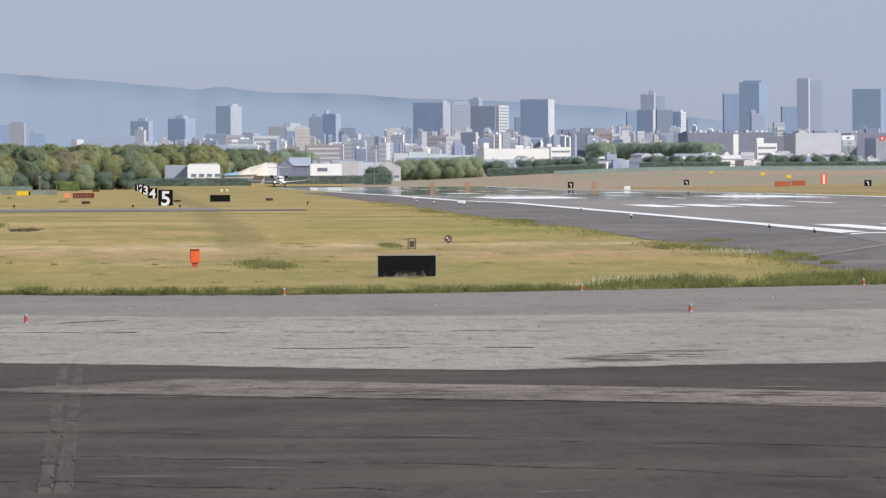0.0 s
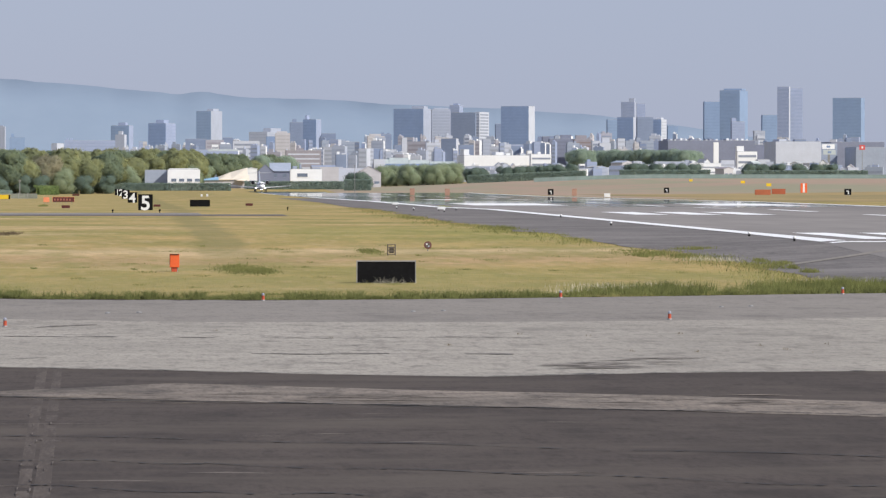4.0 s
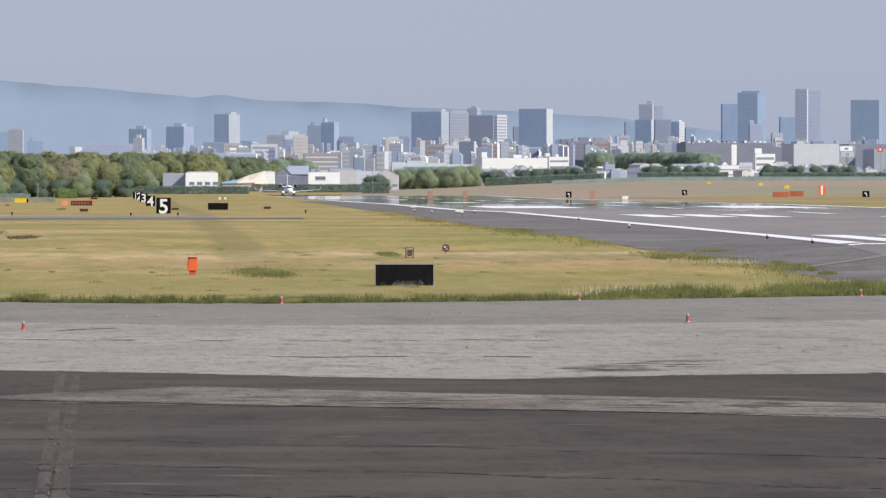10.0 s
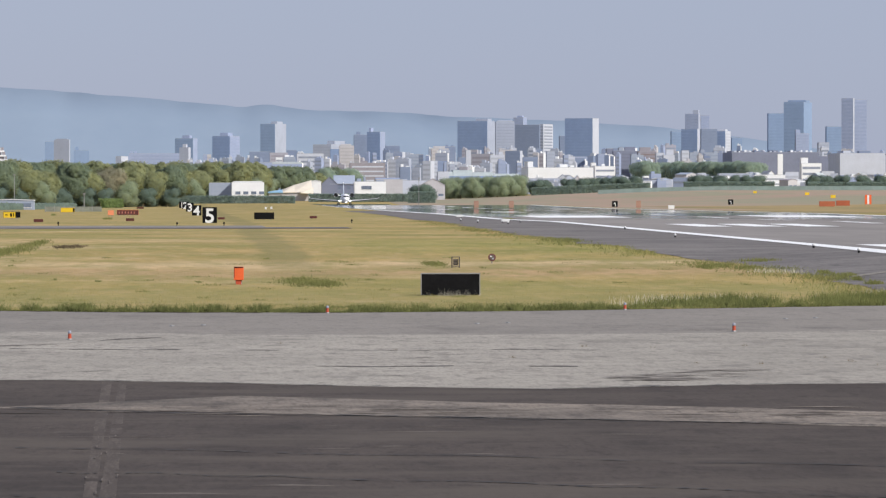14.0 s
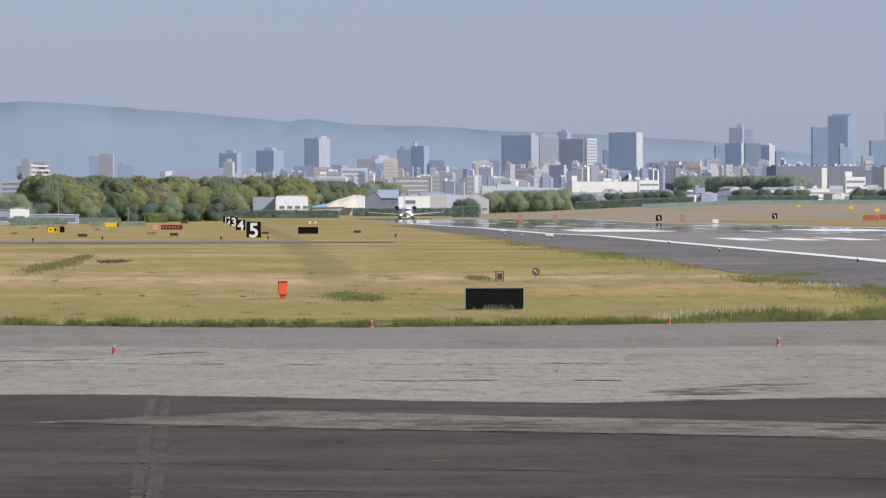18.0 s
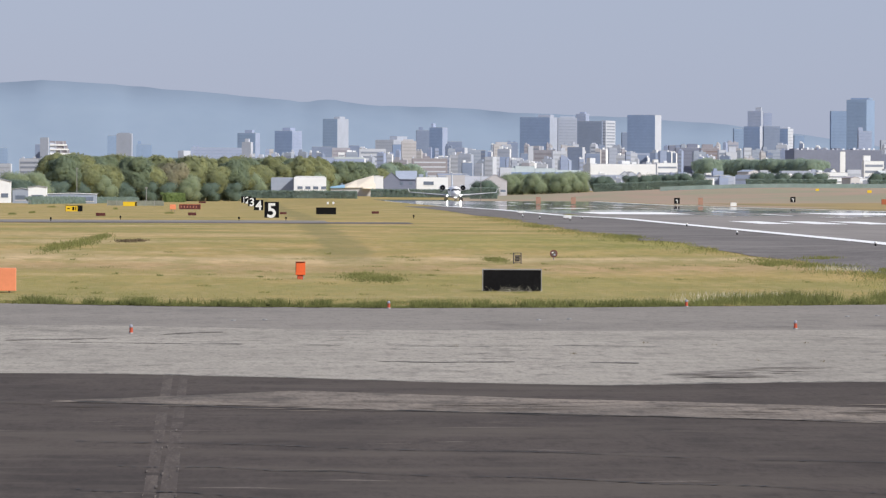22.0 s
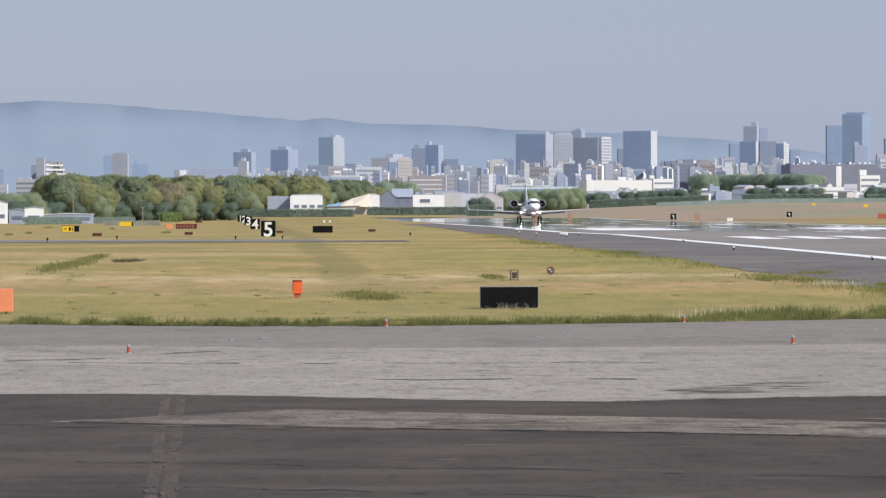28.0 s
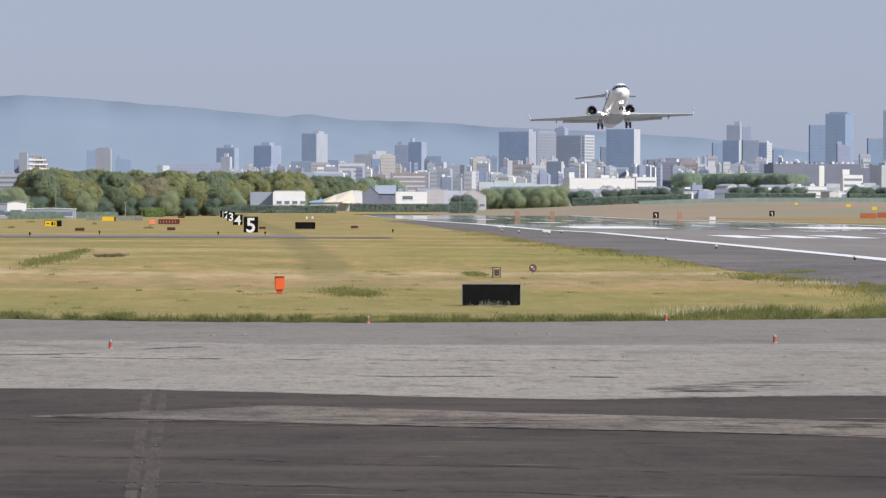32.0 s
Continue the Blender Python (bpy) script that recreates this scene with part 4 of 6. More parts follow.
        part("panel", B(box, 0, w, -0.3, 0.3, h - 2.8, h, 0.05), m, ob)
        part("post", B(box, 0.45 * w, 0.55 * w, -0.15, 0.15, -0.5, h - 2.8), M_post, ob)
        part("mark", B(box, 0.35 * w, 0.65 * w, -0.36, -0.3, h - 2.0, h - 0.8), M_white if m is M_signred else M_wall["blue"], ob)
    rnd = random.Random(4)
    for i in range(40):
        # pale roof tanks and plant on the long halls
        x, y = (356.14 + i * 1.6, 3560) if i < 24 else (350.4 + (i - 24) * 3.2, 3510)
        h = (354.2, 3550, 66.3, 0, 20.6)[4] if i < 24 else (348.1, 3500, 54.2, 0, 22.8)[4]
        w = rnd.uniform(0.6, 1.5)
        ob = empty("roof_plant", Matrix.Translation((x + rnd.uniform(-0.6, 0.6), y, ground_z(x, y) + h + 0.14)), "small pale plant box on a flat roof", "roof plant", "roof plant of the long halls")
        part("casing", B(box, 0, w, 0, 1.2, 0, rnd.uniform(0.5, 1.5), 0.05), M_wall[rnd.choice(("bright", "white", "bright", "dark"))], ob)
    block(344.4, 3200, 2.9, 0, 20, "bright", "tall narrow white sign pylon", "sign_pylon", "sign", bands=0, depth=2)
    block(335.6, 3000, 10.6, 0, 13.9, "bright", "white stepped office with dark windows", "office_building", C, bands=0.4, floor=3.2, top=[(0.0, 0.35, 3.0)], band_mat=M_deep)
    block(340.7, 2950, 6.6, 0, 9.5, "white", "low white workshop in the city", "workshop", C, bands=0)
    block(183.3, 2900, 34.3, 0, 12.5, "bright", "long white factory hall with small windows", "factory", C, bands=0, depth=60, top=[(0.02, 0.1, 3.2), (0.5, 0.62, 1.8), (0.66, 0.72, 1.2)])
    block(213.9, 2850, 10.3, 0, 12, "bright", "white two-storey works office", "office_building", C, bands=0.3, floor=3.0, top=[(0.35, 0.5, 1.2)], band_mat=M_deep)
    block(168.2, 2700, 18.7, 0, 7.3, "pale", "low pale sheds behind the trees", "shed", "shed", bands=0.25, floor=2.5)
    block(133.2, 2800, 39.5, 0, 10.2, "blue", "long low blue-grey hall with stepped pale teal roofs", "factory", C, bands=0.25, floor=3.4, depth=40, top=[(0.0, 0.17, 2.2), (0.175, 0.42, 3.0), (0.425, 0.68, 2.0), (0.685, 1.0, 1.2)], roof=M_wall["teal"], top_mat=M_wall["teal"])
    block(131.1, 2780, 5.6, 0, 12.4, "white", "small white house behind bushes", "house", "house", bands=0)
    block(93.3, 2950, 18.3, 0, 18.2, "brown", "brown parking block with open white-edged storeys", "parking_block", C, bands=0.32, floor=2.4, top=[(0.3, 0.5, 1.2)], band_mat=M_wall["white"])
    block(50.8, 2850, 15.1, 0, 17.3, "mauve", "low building with a pale green roof", "factory", C, bands=0.3, floor=3, top=[(0.0, 1.0, 1.0)], top_mat=M_wall["teal"])
    block(42.7, 3000, 10.8, 0, 18.7, "mauve", "low grey-pink office block", bands=0.3, floor=2.6)
    block(220.7, 2650, 14.6, 0, 4.6, "pale", "low pale shed behind hedges", "shed", "shed", bands=0.3, floor=2.4)
    block(256.7, 2750, 4.1, 0, 8.1, "white", "small white house among trees", "house", "house", bands=0)
    block(262.3, 2700, 16.6, 0, 7.8, "pale", "long grey shed with a white end", "shed", "shed", bands=0, top=[(0.9, 1.0, 0.8)])
    block(273.8, 2650, 14.9, 0, 7, "bright", "row of low white houses", "house", "house", bands=0.3, floor=2.4, top=[(0.1, 0.2, 1.0), (0.5, 0.6, 1.2)])
    block(291.9, 2680, 6.5, 0, 8.4, "white", "low white shop in the city", "shop", C, bands=0.3, floor=3)


def city_rows():
    """Small mid-rise houses that fill the town between the towers."""
    rnd = random.Random(21)
    kinds = (("white", "small white city apartment house"), ("pale", "small pale grey city apartment house"), ("beige", "small beige city apartment house"), ("mauve", "small mauve-grey city office block"),
             ("grey", "small grey city office block"), ("dark", "small dark city office block"), ("cream", "small cream city apartment house"), ("bright", "small bright white city house"),
             ("mauve", "small mauve-grey city office block"), ("dark", "small dark city office block"), ("pale", "small pale grey city apartment house"), ("grey", "small grey city office block"), ("white", "small white city apartment house"))
    for i in range(230):
        k = rnd.random() ** 0.8
        y = 2980 + 1000 * k
        b = 0.002 + 0.13 * (i + rnd.random()) / 230
        h = 14.5 + 14 * k + rnd.uniform(-4.5, 3.0)
        w = rnd.choice((2.0, 2.6, 3.2, 4.2, 5.5, 7.5))
        wall, label = rnd.choice(kinds)
        if b > 0.096 and y < 3580:
            continue
        block(b * y, y, w, rnd.choice((0, 0.8, 1.6)), h, wall, label, side_wall="bright" if rnd.random() < 0.2 else None, bands=rnd.choice((0.4, 0.5)), floor=2.4,
              top=[(0.1, rnd.uniform(0.3, 0.5), rnd.uniform(0.6, 1.8)), (0.6, rnd.uniform(0.7, 0.9), rnd.uniform(0.4, 1.2))] if rnd.random() < 0.7 else None, band_mat=M_deep if rnd.random() < 0.3 else None)


def small_houses():
    """Low white and grey houses and sheds between the hedges and the town."""
    rnd = random.Random(77)
    for i in range(120):
        b = 0.024 + 0.112 * (i + rnd.random()) / 120
        y = rnd.uniform(2560, 2830)
        w, h = rnd.uniform(2.6, 8.5), rnd.uniform(3.0, 6.2) + (1.5 if y > 2700 else 0)
        wall = rnd.choice(("bright", "bright", "white", "white", "pale", "grey", "cream", "mauve"))
        roof = rnd.choice((M_roof, M_roof, M_tile, M_wall["white"], M_wall["grey"], M_wall["teal"], M_wall["brown"]))
        kind = {"bright": "white", "white": "pale white", "pale": "light grey", "grey": "grey", "cream": "cream", "mauve": "mauve-grey"}[wall]
        if rnd.random() < 0.3:
            gabled(b * y, y, w, rnd.uniform(5, 9), h, rnd.uniform(0.5, 1.8), wall, roof, "small " + kind + " gabled house at the town's edge", turn=rnd.choice((0, 20, 35, -28, -15)), windows=rnd.choice((1, 2)))
        else:
            block(b * y, y, w, rnd.choice((0, 0.7)), h, wall, "small flat-roofed " + kind + " house at the town's edge", "house", "house", bands=0.35, floor=2.6,
                  top=[(0.1, rnd.uniform(0.25, 0.5), rnd.uniform(0.5, 1.3))] if rnd.random() < 0.6 else None, band_mat=M_deep if rnd.random() < 0.6 else None)


def gabled(x, y, w, d, h, rise, wall, roof, label, turn=0, windows=0):
    z = ground_z(x, y)
    ob = empty("house", Matrix.Translation((x, y, z)) @ Matrix.Rotation(radians(turn), 4, "Z"), label, "house", "houses by the airfield fence")
    wall_bm = bmesh.new()
    loft(wall_bm, [[(0, v, -0.5), (w, v, -0.5), (w, v, h), (w / 2, v, h + rise), (0, v, h)] for v in (0, d)])
    part("wall", wall_bm, M_wall[wall], ob)
    o, k = 0.2, rise / (w / 2)
    for s in (-1, 1):
        bm = bmesh.new()
        e = w / 2 + s * (w / 2 + o)
        loft(bm, [[(e, v, h - k * o + 0.02), (w / 2, v, h + rise + 0.02), (w / 2, v, h + rise + 0.15), (e, v, h - k * o + 0.15)] for v in (-o, d + o)])
        bmesh.ops.recalc_face_normals(bm, faces=bm.faces)
        part("roof", bm, roof, ob)
    for i in range(windows):
        cx = w * (i + 0.5) / windows
        win = part("window", B(box, cx - 0.32 * w / windows, cx + 0.32 * w / windows, -0.08, 0.05, h * 0.25, h * 0.25 + 1.1), M_glass, ob)
        part("window_frame", B(lambda m: [box(m, cx - 0.36 * w / windows, cx + 0.36 * w / windows, -0.1, 0.0, h * 0.25 - 0.12, h * 0.25)]), M_white, win)
    return ob


def side_house(x, y, w, h, rise, wall, roof, label):
    """A house whose ridge runs across the view, its roof slope to the front."""
    ob = empty("house", Matrix.Translation((x, y, ground_z(x, y))), label, "house", "houses by the airfield fence")
    d = 9.0
    part("wall", B(loft, [[(v, 0, -0.5), (v, d, -0.5), (v, d, h), (v, d / 2, h + rise), (v, 0, h)] for v in (0, w)]), M_wall[wall], ob)
    for a, b in ((-0.5, d / 2), (d + 0.5, d / 2)):
        za = h - rise * 0.11
        part("roof", B(loft, [[(v, a, za + 0.03), (v, b, h + rise + 0.03), (v, b, h + rise + 0.25), (v, a, za + 0.25)] for v in (-0.4, w + 0.4)]), roof, ob)
    for cx in (0.25 * w, 0.72 * w):
        win = part("window", B(box, cx - 0.6, cx + 0.6, -0.08, 0.05, h - 2.6, h - 1.3), M_glass, ob)
        part("window_frame", B(box, cx - 0.7, cx + 0.7, -0.12, 0.0, h - 2.75, h - 2.6), M_wall["grey"], win)
    return ob


def swept_shed():
    """A low shed whose sheet roof sweeps up from a blue end to a high cream one."""
    x, y = 39.3, 2300
    ob = empty("shed", Matrix.Translation((x, y, ground_z(x, y))), "low shed with cream sheet roof sweeping up from blue end", "shed")
    rows = [(0, 3.5, 3.8), (6.0, 3.6, 4.7), (11.0, 3.7, 6.6), (17.9, 4.0, 8.5)]

    def slab(bm, a):
        loft(bm, [[(v, 0, e), (v, 9, r), (v, 9, r - 0.3), (v, 0, e - 0.3)] for v, e, r in a])
    part("roof_sheet", B(slab, rows[:2]), M_wall["sky"], ob, "light blue sheet")
    part("roof_sheet", B(slab, [(6.02, 3.6, 4.7)] + rows[2:]), M_creamsheet, ob, "cream sheet")
    part("porch_roof", B(loft, [[(13.2, -3, 3.3), (13.2, 0, 3.6), (13.2, 0, 3.4), (13.2, -3, 3.1)], [(18.4, -3, 3.1), (18.4, 0, 5.4), (18.4, 0, 5.2), (18.4, -3, 2.9)]]), M_creamsheet, ob)
    part("wall", B(box, 0.4, 17.6, 0.6, 8.6, -0.5, 3.3), M_wall["cream"], ob)
    part("gable_wall", B(loft, [[(v, 0.4, 3.0), (v, 8.8, 3.0), (v, 8.8, 8.2), (v, 0.4, 3.8)] for v in (17.4, 17.8)]), M_wall["cream"], ob)


def houses():
    block(14.4, 2160, 8.6, 0, 7.6, "grey", "grey-blue wing of a low workshop", "workshop", "building", bands=0)
    wb = block(23, 2155, 12.3, 0, 7.9, "bright", "white two-storey workshop with four windows behind the hedge", "workshop", "building", bands=0, top=[(0.05, 0.95, 0.4)])
    for i in range(4):
        cx = 1.4 + i * 3.0
        w = part("window", B(box, cx, cx + 1.9, -0.12, 0.05, 3.3, 4.4), M_glass, wb)
        part("window_frame", B(box, cx - 0.1, cx + 2.0, -0.16, 0.0, 3.15, 3.3), M_white, w)
    swept_shed()
    ob = block(74, 2285, 12.7, 0, 7.8, "bright", "white flat-roofed workshop with a wide dark window", "workshop", "building", bands=0, depth=10, top=[(0.08, 0.22, 1.3), (0.3, 0.36, 2.0), (0.7, 0.95, 0.7)], top_mat=M_wall["grey"])
    win = part("window", B(box, 2.8, 6.9, -0.1, 0.05, 4.7, 6.1), M_glass, ob)
    part("window_frame", B(box, 2.6, 7.1, -0.16, 0.0, 4.5, 4.7), M_white, win)
    block(86.7, 2400, 11.5, 0, 8.8, "cream", "pale workshop with a grey roof edge", "workshop", "building", bands=0, depth=14, top=[(0.0, 0.9, 0.8)], top_mat=M_wall["mauve"])
    block(97.5, 2420, 12.0, 0, 8.4, "white", "long white shed beside a gabled one", "shed", "building", bands=0, depth=14, top=[(0.1, 0.3, 0.5)])
    side_house(66.6, 2306, 8.0, 7.2, 3.0, "slate", M_wall["grey"], "dark timber house with a broad grey roof slope")
    sheds = (((61.2, 2300, 6.4, 0, 6.9), "slate", M_tile, 2.8, "dark timber house with a grey tiled gable"), ((106.0, 2400, 10.2, 0, 6.4), "cream", M_wall["cream"], 2.7, "cream shed with a wide low gable"),
             ((57.6, 2340, 4.4, 0, 8.0), "bright", M_wall["bright"], 0.4, "small white shed behind a swept roof"),
             ((-67.8, 1500, 8.7, 0, 5.6), "bright", M_tile, 1.2, "tall white house at the field's edge"),
             ((-54.6, 1400, 3.9, 0, 3.4), "grey", M_roof, 0.3, "grey shed by the field fence"), ((-50, 1380, 4.4, 0, 3.9), "bright", M_roof, 0.3, "small white cabin with a flat roof"),
             ((-46.9, 1420, 12.5, 0, 2.3), "grey", M_wall["bright"], 0.2, "long low grey shed behind the hedge"))
    for (x, y, w, s, h), wall, roof, rise, label in sheds:
        gabled(x, y, w, max(8, w * 0.6), h, rise, wall, roof, label, windows=5 if w > 15 else 3 if w > 8 else 1)


towers()
midrise()
city_rows()
houses()
small_houses()


# ---- trees and hedges ----
def crown_mesh(name, seed, lobes, count, leaf, material):
    """A crown of leaf clumps scattered over uneven lobes (x, y, z, radius)."""
    rnd = np.random.RandomState(seed)
    lob = np.array(lobes)
    pick = rnd.choice(len(lob), count, p=lob[:, 3] ** 2 / (lob[:, 3] ** 2).sum())
    d = rnd.normal(size=(count, 3))
    d /= np.linalg.norm(d, axis=1)[:, None]
    # uneven swellings and hollows of each lobe
    def swell(v, k):
        p = Vector(v) * lobes[k][3] + Vector((k * 7.3, seed, 0))
        return 1 + 0.40 * noise.noise(p * 0.38) + 0.16 * noise.noise(p * 1.0)
    r = lob[pick, 3] * (0.80 + 0.30 * rnd.rand(count) + 0.22 * rnd.rand(count) ** 5) * np.array([swell(v, k) for v, k in zip(d.tolist(), pick.tolist())])
    c = lob[pick, :3] + d * r[:, None] * np.array([1, 1, 0.85])
    u = rnd.normal(size=(count, 3))
    u -= d * (u * d).sum(1)[:, None] * 0.7
    u /= np.linalg.norm(u, axis=1)[:, None]
    v = -np.cross(u, d + 0.22 * rnd.normal(size=(count, 3)))
    v /= np.linalg.norm(v, axis=1)[:, None]
    s = leaf * (0.6 + 0.8 * rnd.rand(count))[:, None]
    n_ = d * s * 0.15
    vs = np.stack([c - u * s, c - v * s * 0.7 + n_, c + u * s, c + v * s * 0.7 + n_], 1).reshape(-1, 3)
    fs = np.arange(count * 4).reshape(-1, 4).tolist()
    mid = c - lob[:, :3].mean(0) * np.array([1, 1, 0.75])
    mid /= np.linalg.norm(mid, axis=1)[:, None]
    nv = np.repeat(0.75 * d + 0.5 * mid + 0.2 * rnd.normal(size=(count, 3)), 4, 0)
    # twigs and inner leaves fill the lobes
    core = bmesh.new()
    bmesh.ops.create_icosphere(core, subdivisions=3, radius=1.0)
    core.verts.index_update()
    ball = [tuple(v.co) for v in core.verts]
    tri = [[v.index for v in f.verts] for f in core.faces]
    cv, cn = [], []
    heart = lob[:, :3].mean(0) * np.array([1, 1, 0.75])
    for k, (x, y, z, q) in enumerate(lobes):
        fs += [[v + 4 * count + len(cv) for v in f] for f in tri]
        for v in ball:
            w = 0.78 * q * swell(v, k)
            p = (x + v[0] * w, y + v[1] * w, z + v[2] * w * 0.85)
            cv.append(p)
            out = np.array(p) - heart
            cn.append(0.75 * np.array(v) + 0.5 * out / (np.linalg.norm(out) + 0.01))
    nv = np.concatenate([nv, cn])
    core.free()
    nv /= np.linalg.norm(nv, axis=1)[:, None]
    me = bpy.data.meshes.new(name)
    me.from_pydata(vs.tolist() + cv, [], fs)
    me.materials.append(material)
    me.normals_split_custom_set_from_vertices(nv.tolist())
    return me


def make_tree(seed, h, spread, material, label, low=0.30, count=30000, group="trees behind the airfield", leaf=None):
    rnd = random.Random(seed)
    lobes = []
    for i in range(9):
        a = 2.4 * i + rnd.uniform(-0.5, 0.5)
        k = rnd.uniform(0.25, 0.62) * spread
        z = h * (low + 0.08 + (0.74 - low) * ((i + rnd.random()) / 9))
        lobes.append((k * math.cos(a), k * math.sin(a), z, spread * rnd.uniform(0.36, 0.58)))
    lobes.append((0, 0, h * 0.78, spread * 0.45))
    ob = empty("tree", Matrix(), label, "tree", group)
    bm = bmesh.new()
    tube(bm, (0, 0, -0.5), (0, 0, h * 0.5), 0.035 * h, 0.018 * h, 8)
    for lx, ly, lz, lr in lobes[:5]:
        tube(bm, (0, 0, h * rnd.uniform(0.25, 0.45)), (lx * 0.8, ly * 0.8, lz), 0.014 * h, 0.006 * h, 6)
    part("trunk", bm, M_bark, ob)
    cr = new("crown", crown_mesh("crown", seed, lobes, count, leaf or 0.020 * h, material))
    cr.parent = ob
    return ob


def plant(src, t, x, y, s=1.0, turn=0.0):
    return copy_thing(src, Matrix.Translation((x, y, ground_z(x, y))) @ Matrix.Rotation(turn, 4, "Z"))


def build_trees():
    rnd = random.Random(11)
    kinds = [make_tree(1, 16.4, 6.9, M_leaf[0], "broad light green tree in a dense belt"), make_tree(2, 15.4, 6.6, M_leaf[1], "dark green broadleaf tree in a dense belt"),
             make_tree(3, 13.2, 5.8, M_leaf[2], "tree with pale brownish blossom"), make_tree(4, 12.4, 6.0, M_leaf[0], "lower light green tree in a dense belt"),
             make_tree(5, 6.0, 4.4, M_under, "low round bushy tree, green darkened for canopy shade", low=0.12, count=16000), make_tree(6, 8.8, 5.4, M_leaf[4], "low bushy light green tree", low=0.12, count=20000),
             # park trees whose leaf colour is paled to paint in haze
             make_tree(7, 14.0, 7.6, M_leaf[3], "park tree with haze-paled leaves on a wooded mound"), make_tree(8, 15.0, 7.0, M_leaf[3], "tall park tree with haze-paled leaves on a wooded mound")]
    home = {}
    def put(k, x, y):
        if k not in home:
            home[k] = True
            kinds[k].matrix_world = Matrix.Translation((x, y, ground_z(x, y))) @ Matrix.Rotation(rnd.uniform(0, 6), 4, "Z")
        else:
            plant(kinds[k], 0, x, y, 1, rnd.uniform(0, 6))
    # tree belt: bearing at the picture's left, tops following its outline
    belt = [(-65.0, 1700), (-63.1, 1800), (-58.2, 1860), (-52.2, 1900), (-45.7, 1920), (-38.4, 1940), (-32.0, 1960), (-25.4, 1980), (-18.3, 2000), (-10.8, 2020), (-3.2, 2050), (5.9, 2230), (14.6, 2260), (23.1, 2280), (31.4, 2300)]
    for i, (x, y) in enumerate(belt):
        put((5, 5, 0, 0, 1, 0, 1, 0, 1, 0, 0, 1, 0, 1, 0)[i], x, y)
        put((4, 4, 1, 3, 3, 1, 3, 2, 0, 3, 1, 3, 3, 0, 3)[i], x + 3.5, y - 25)
        # dark bushes added in front, where shade lies under the crowns
        put(4, x - 2.5, y - 38)
        put(4, x + 1.5, y - 42)
        if i in (1, 4, 8, 11, 14):
            put(5, x + 2, y - 45)
        if i > 1:
            put((1, 0)[i % 2], x - 3, y + 25)
            put((0, 1)[i % 2], x + 4, y + 35)
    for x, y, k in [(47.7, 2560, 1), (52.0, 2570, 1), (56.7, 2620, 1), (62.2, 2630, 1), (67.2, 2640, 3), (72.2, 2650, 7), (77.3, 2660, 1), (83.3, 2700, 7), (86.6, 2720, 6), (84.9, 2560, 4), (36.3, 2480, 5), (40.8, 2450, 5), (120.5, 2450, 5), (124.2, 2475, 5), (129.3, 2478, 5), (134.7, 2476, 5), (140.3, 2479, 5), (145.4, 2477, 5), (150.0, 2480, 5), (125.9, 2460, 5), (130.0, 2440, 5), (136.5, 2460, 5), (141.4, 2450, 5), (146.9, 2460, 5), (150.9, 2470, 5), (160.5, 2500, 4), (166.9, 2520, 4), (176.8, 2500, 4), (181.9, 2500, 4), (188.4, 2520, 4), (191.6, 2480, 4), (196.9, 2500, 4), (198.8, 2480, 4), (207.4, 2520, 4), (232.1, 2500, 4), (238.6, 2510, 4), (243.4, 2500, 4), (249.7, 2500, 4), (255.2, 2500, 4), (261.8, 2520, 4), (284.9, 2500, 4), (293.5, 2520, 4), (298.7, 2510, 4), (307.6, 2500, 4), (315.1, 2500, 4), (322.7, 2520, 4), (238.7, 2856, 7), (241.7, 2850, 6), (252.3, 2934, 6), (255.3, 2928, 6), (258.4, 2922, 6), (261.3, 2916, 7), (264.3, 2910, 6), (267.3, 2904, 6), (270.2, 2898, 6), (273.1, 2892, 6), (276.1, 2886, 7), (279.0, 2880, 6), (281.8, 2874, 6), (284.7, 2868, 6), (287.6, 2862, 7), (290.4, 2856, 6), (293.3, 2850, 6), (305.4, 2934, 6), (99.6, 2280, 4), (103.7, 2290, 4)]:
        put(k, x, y)


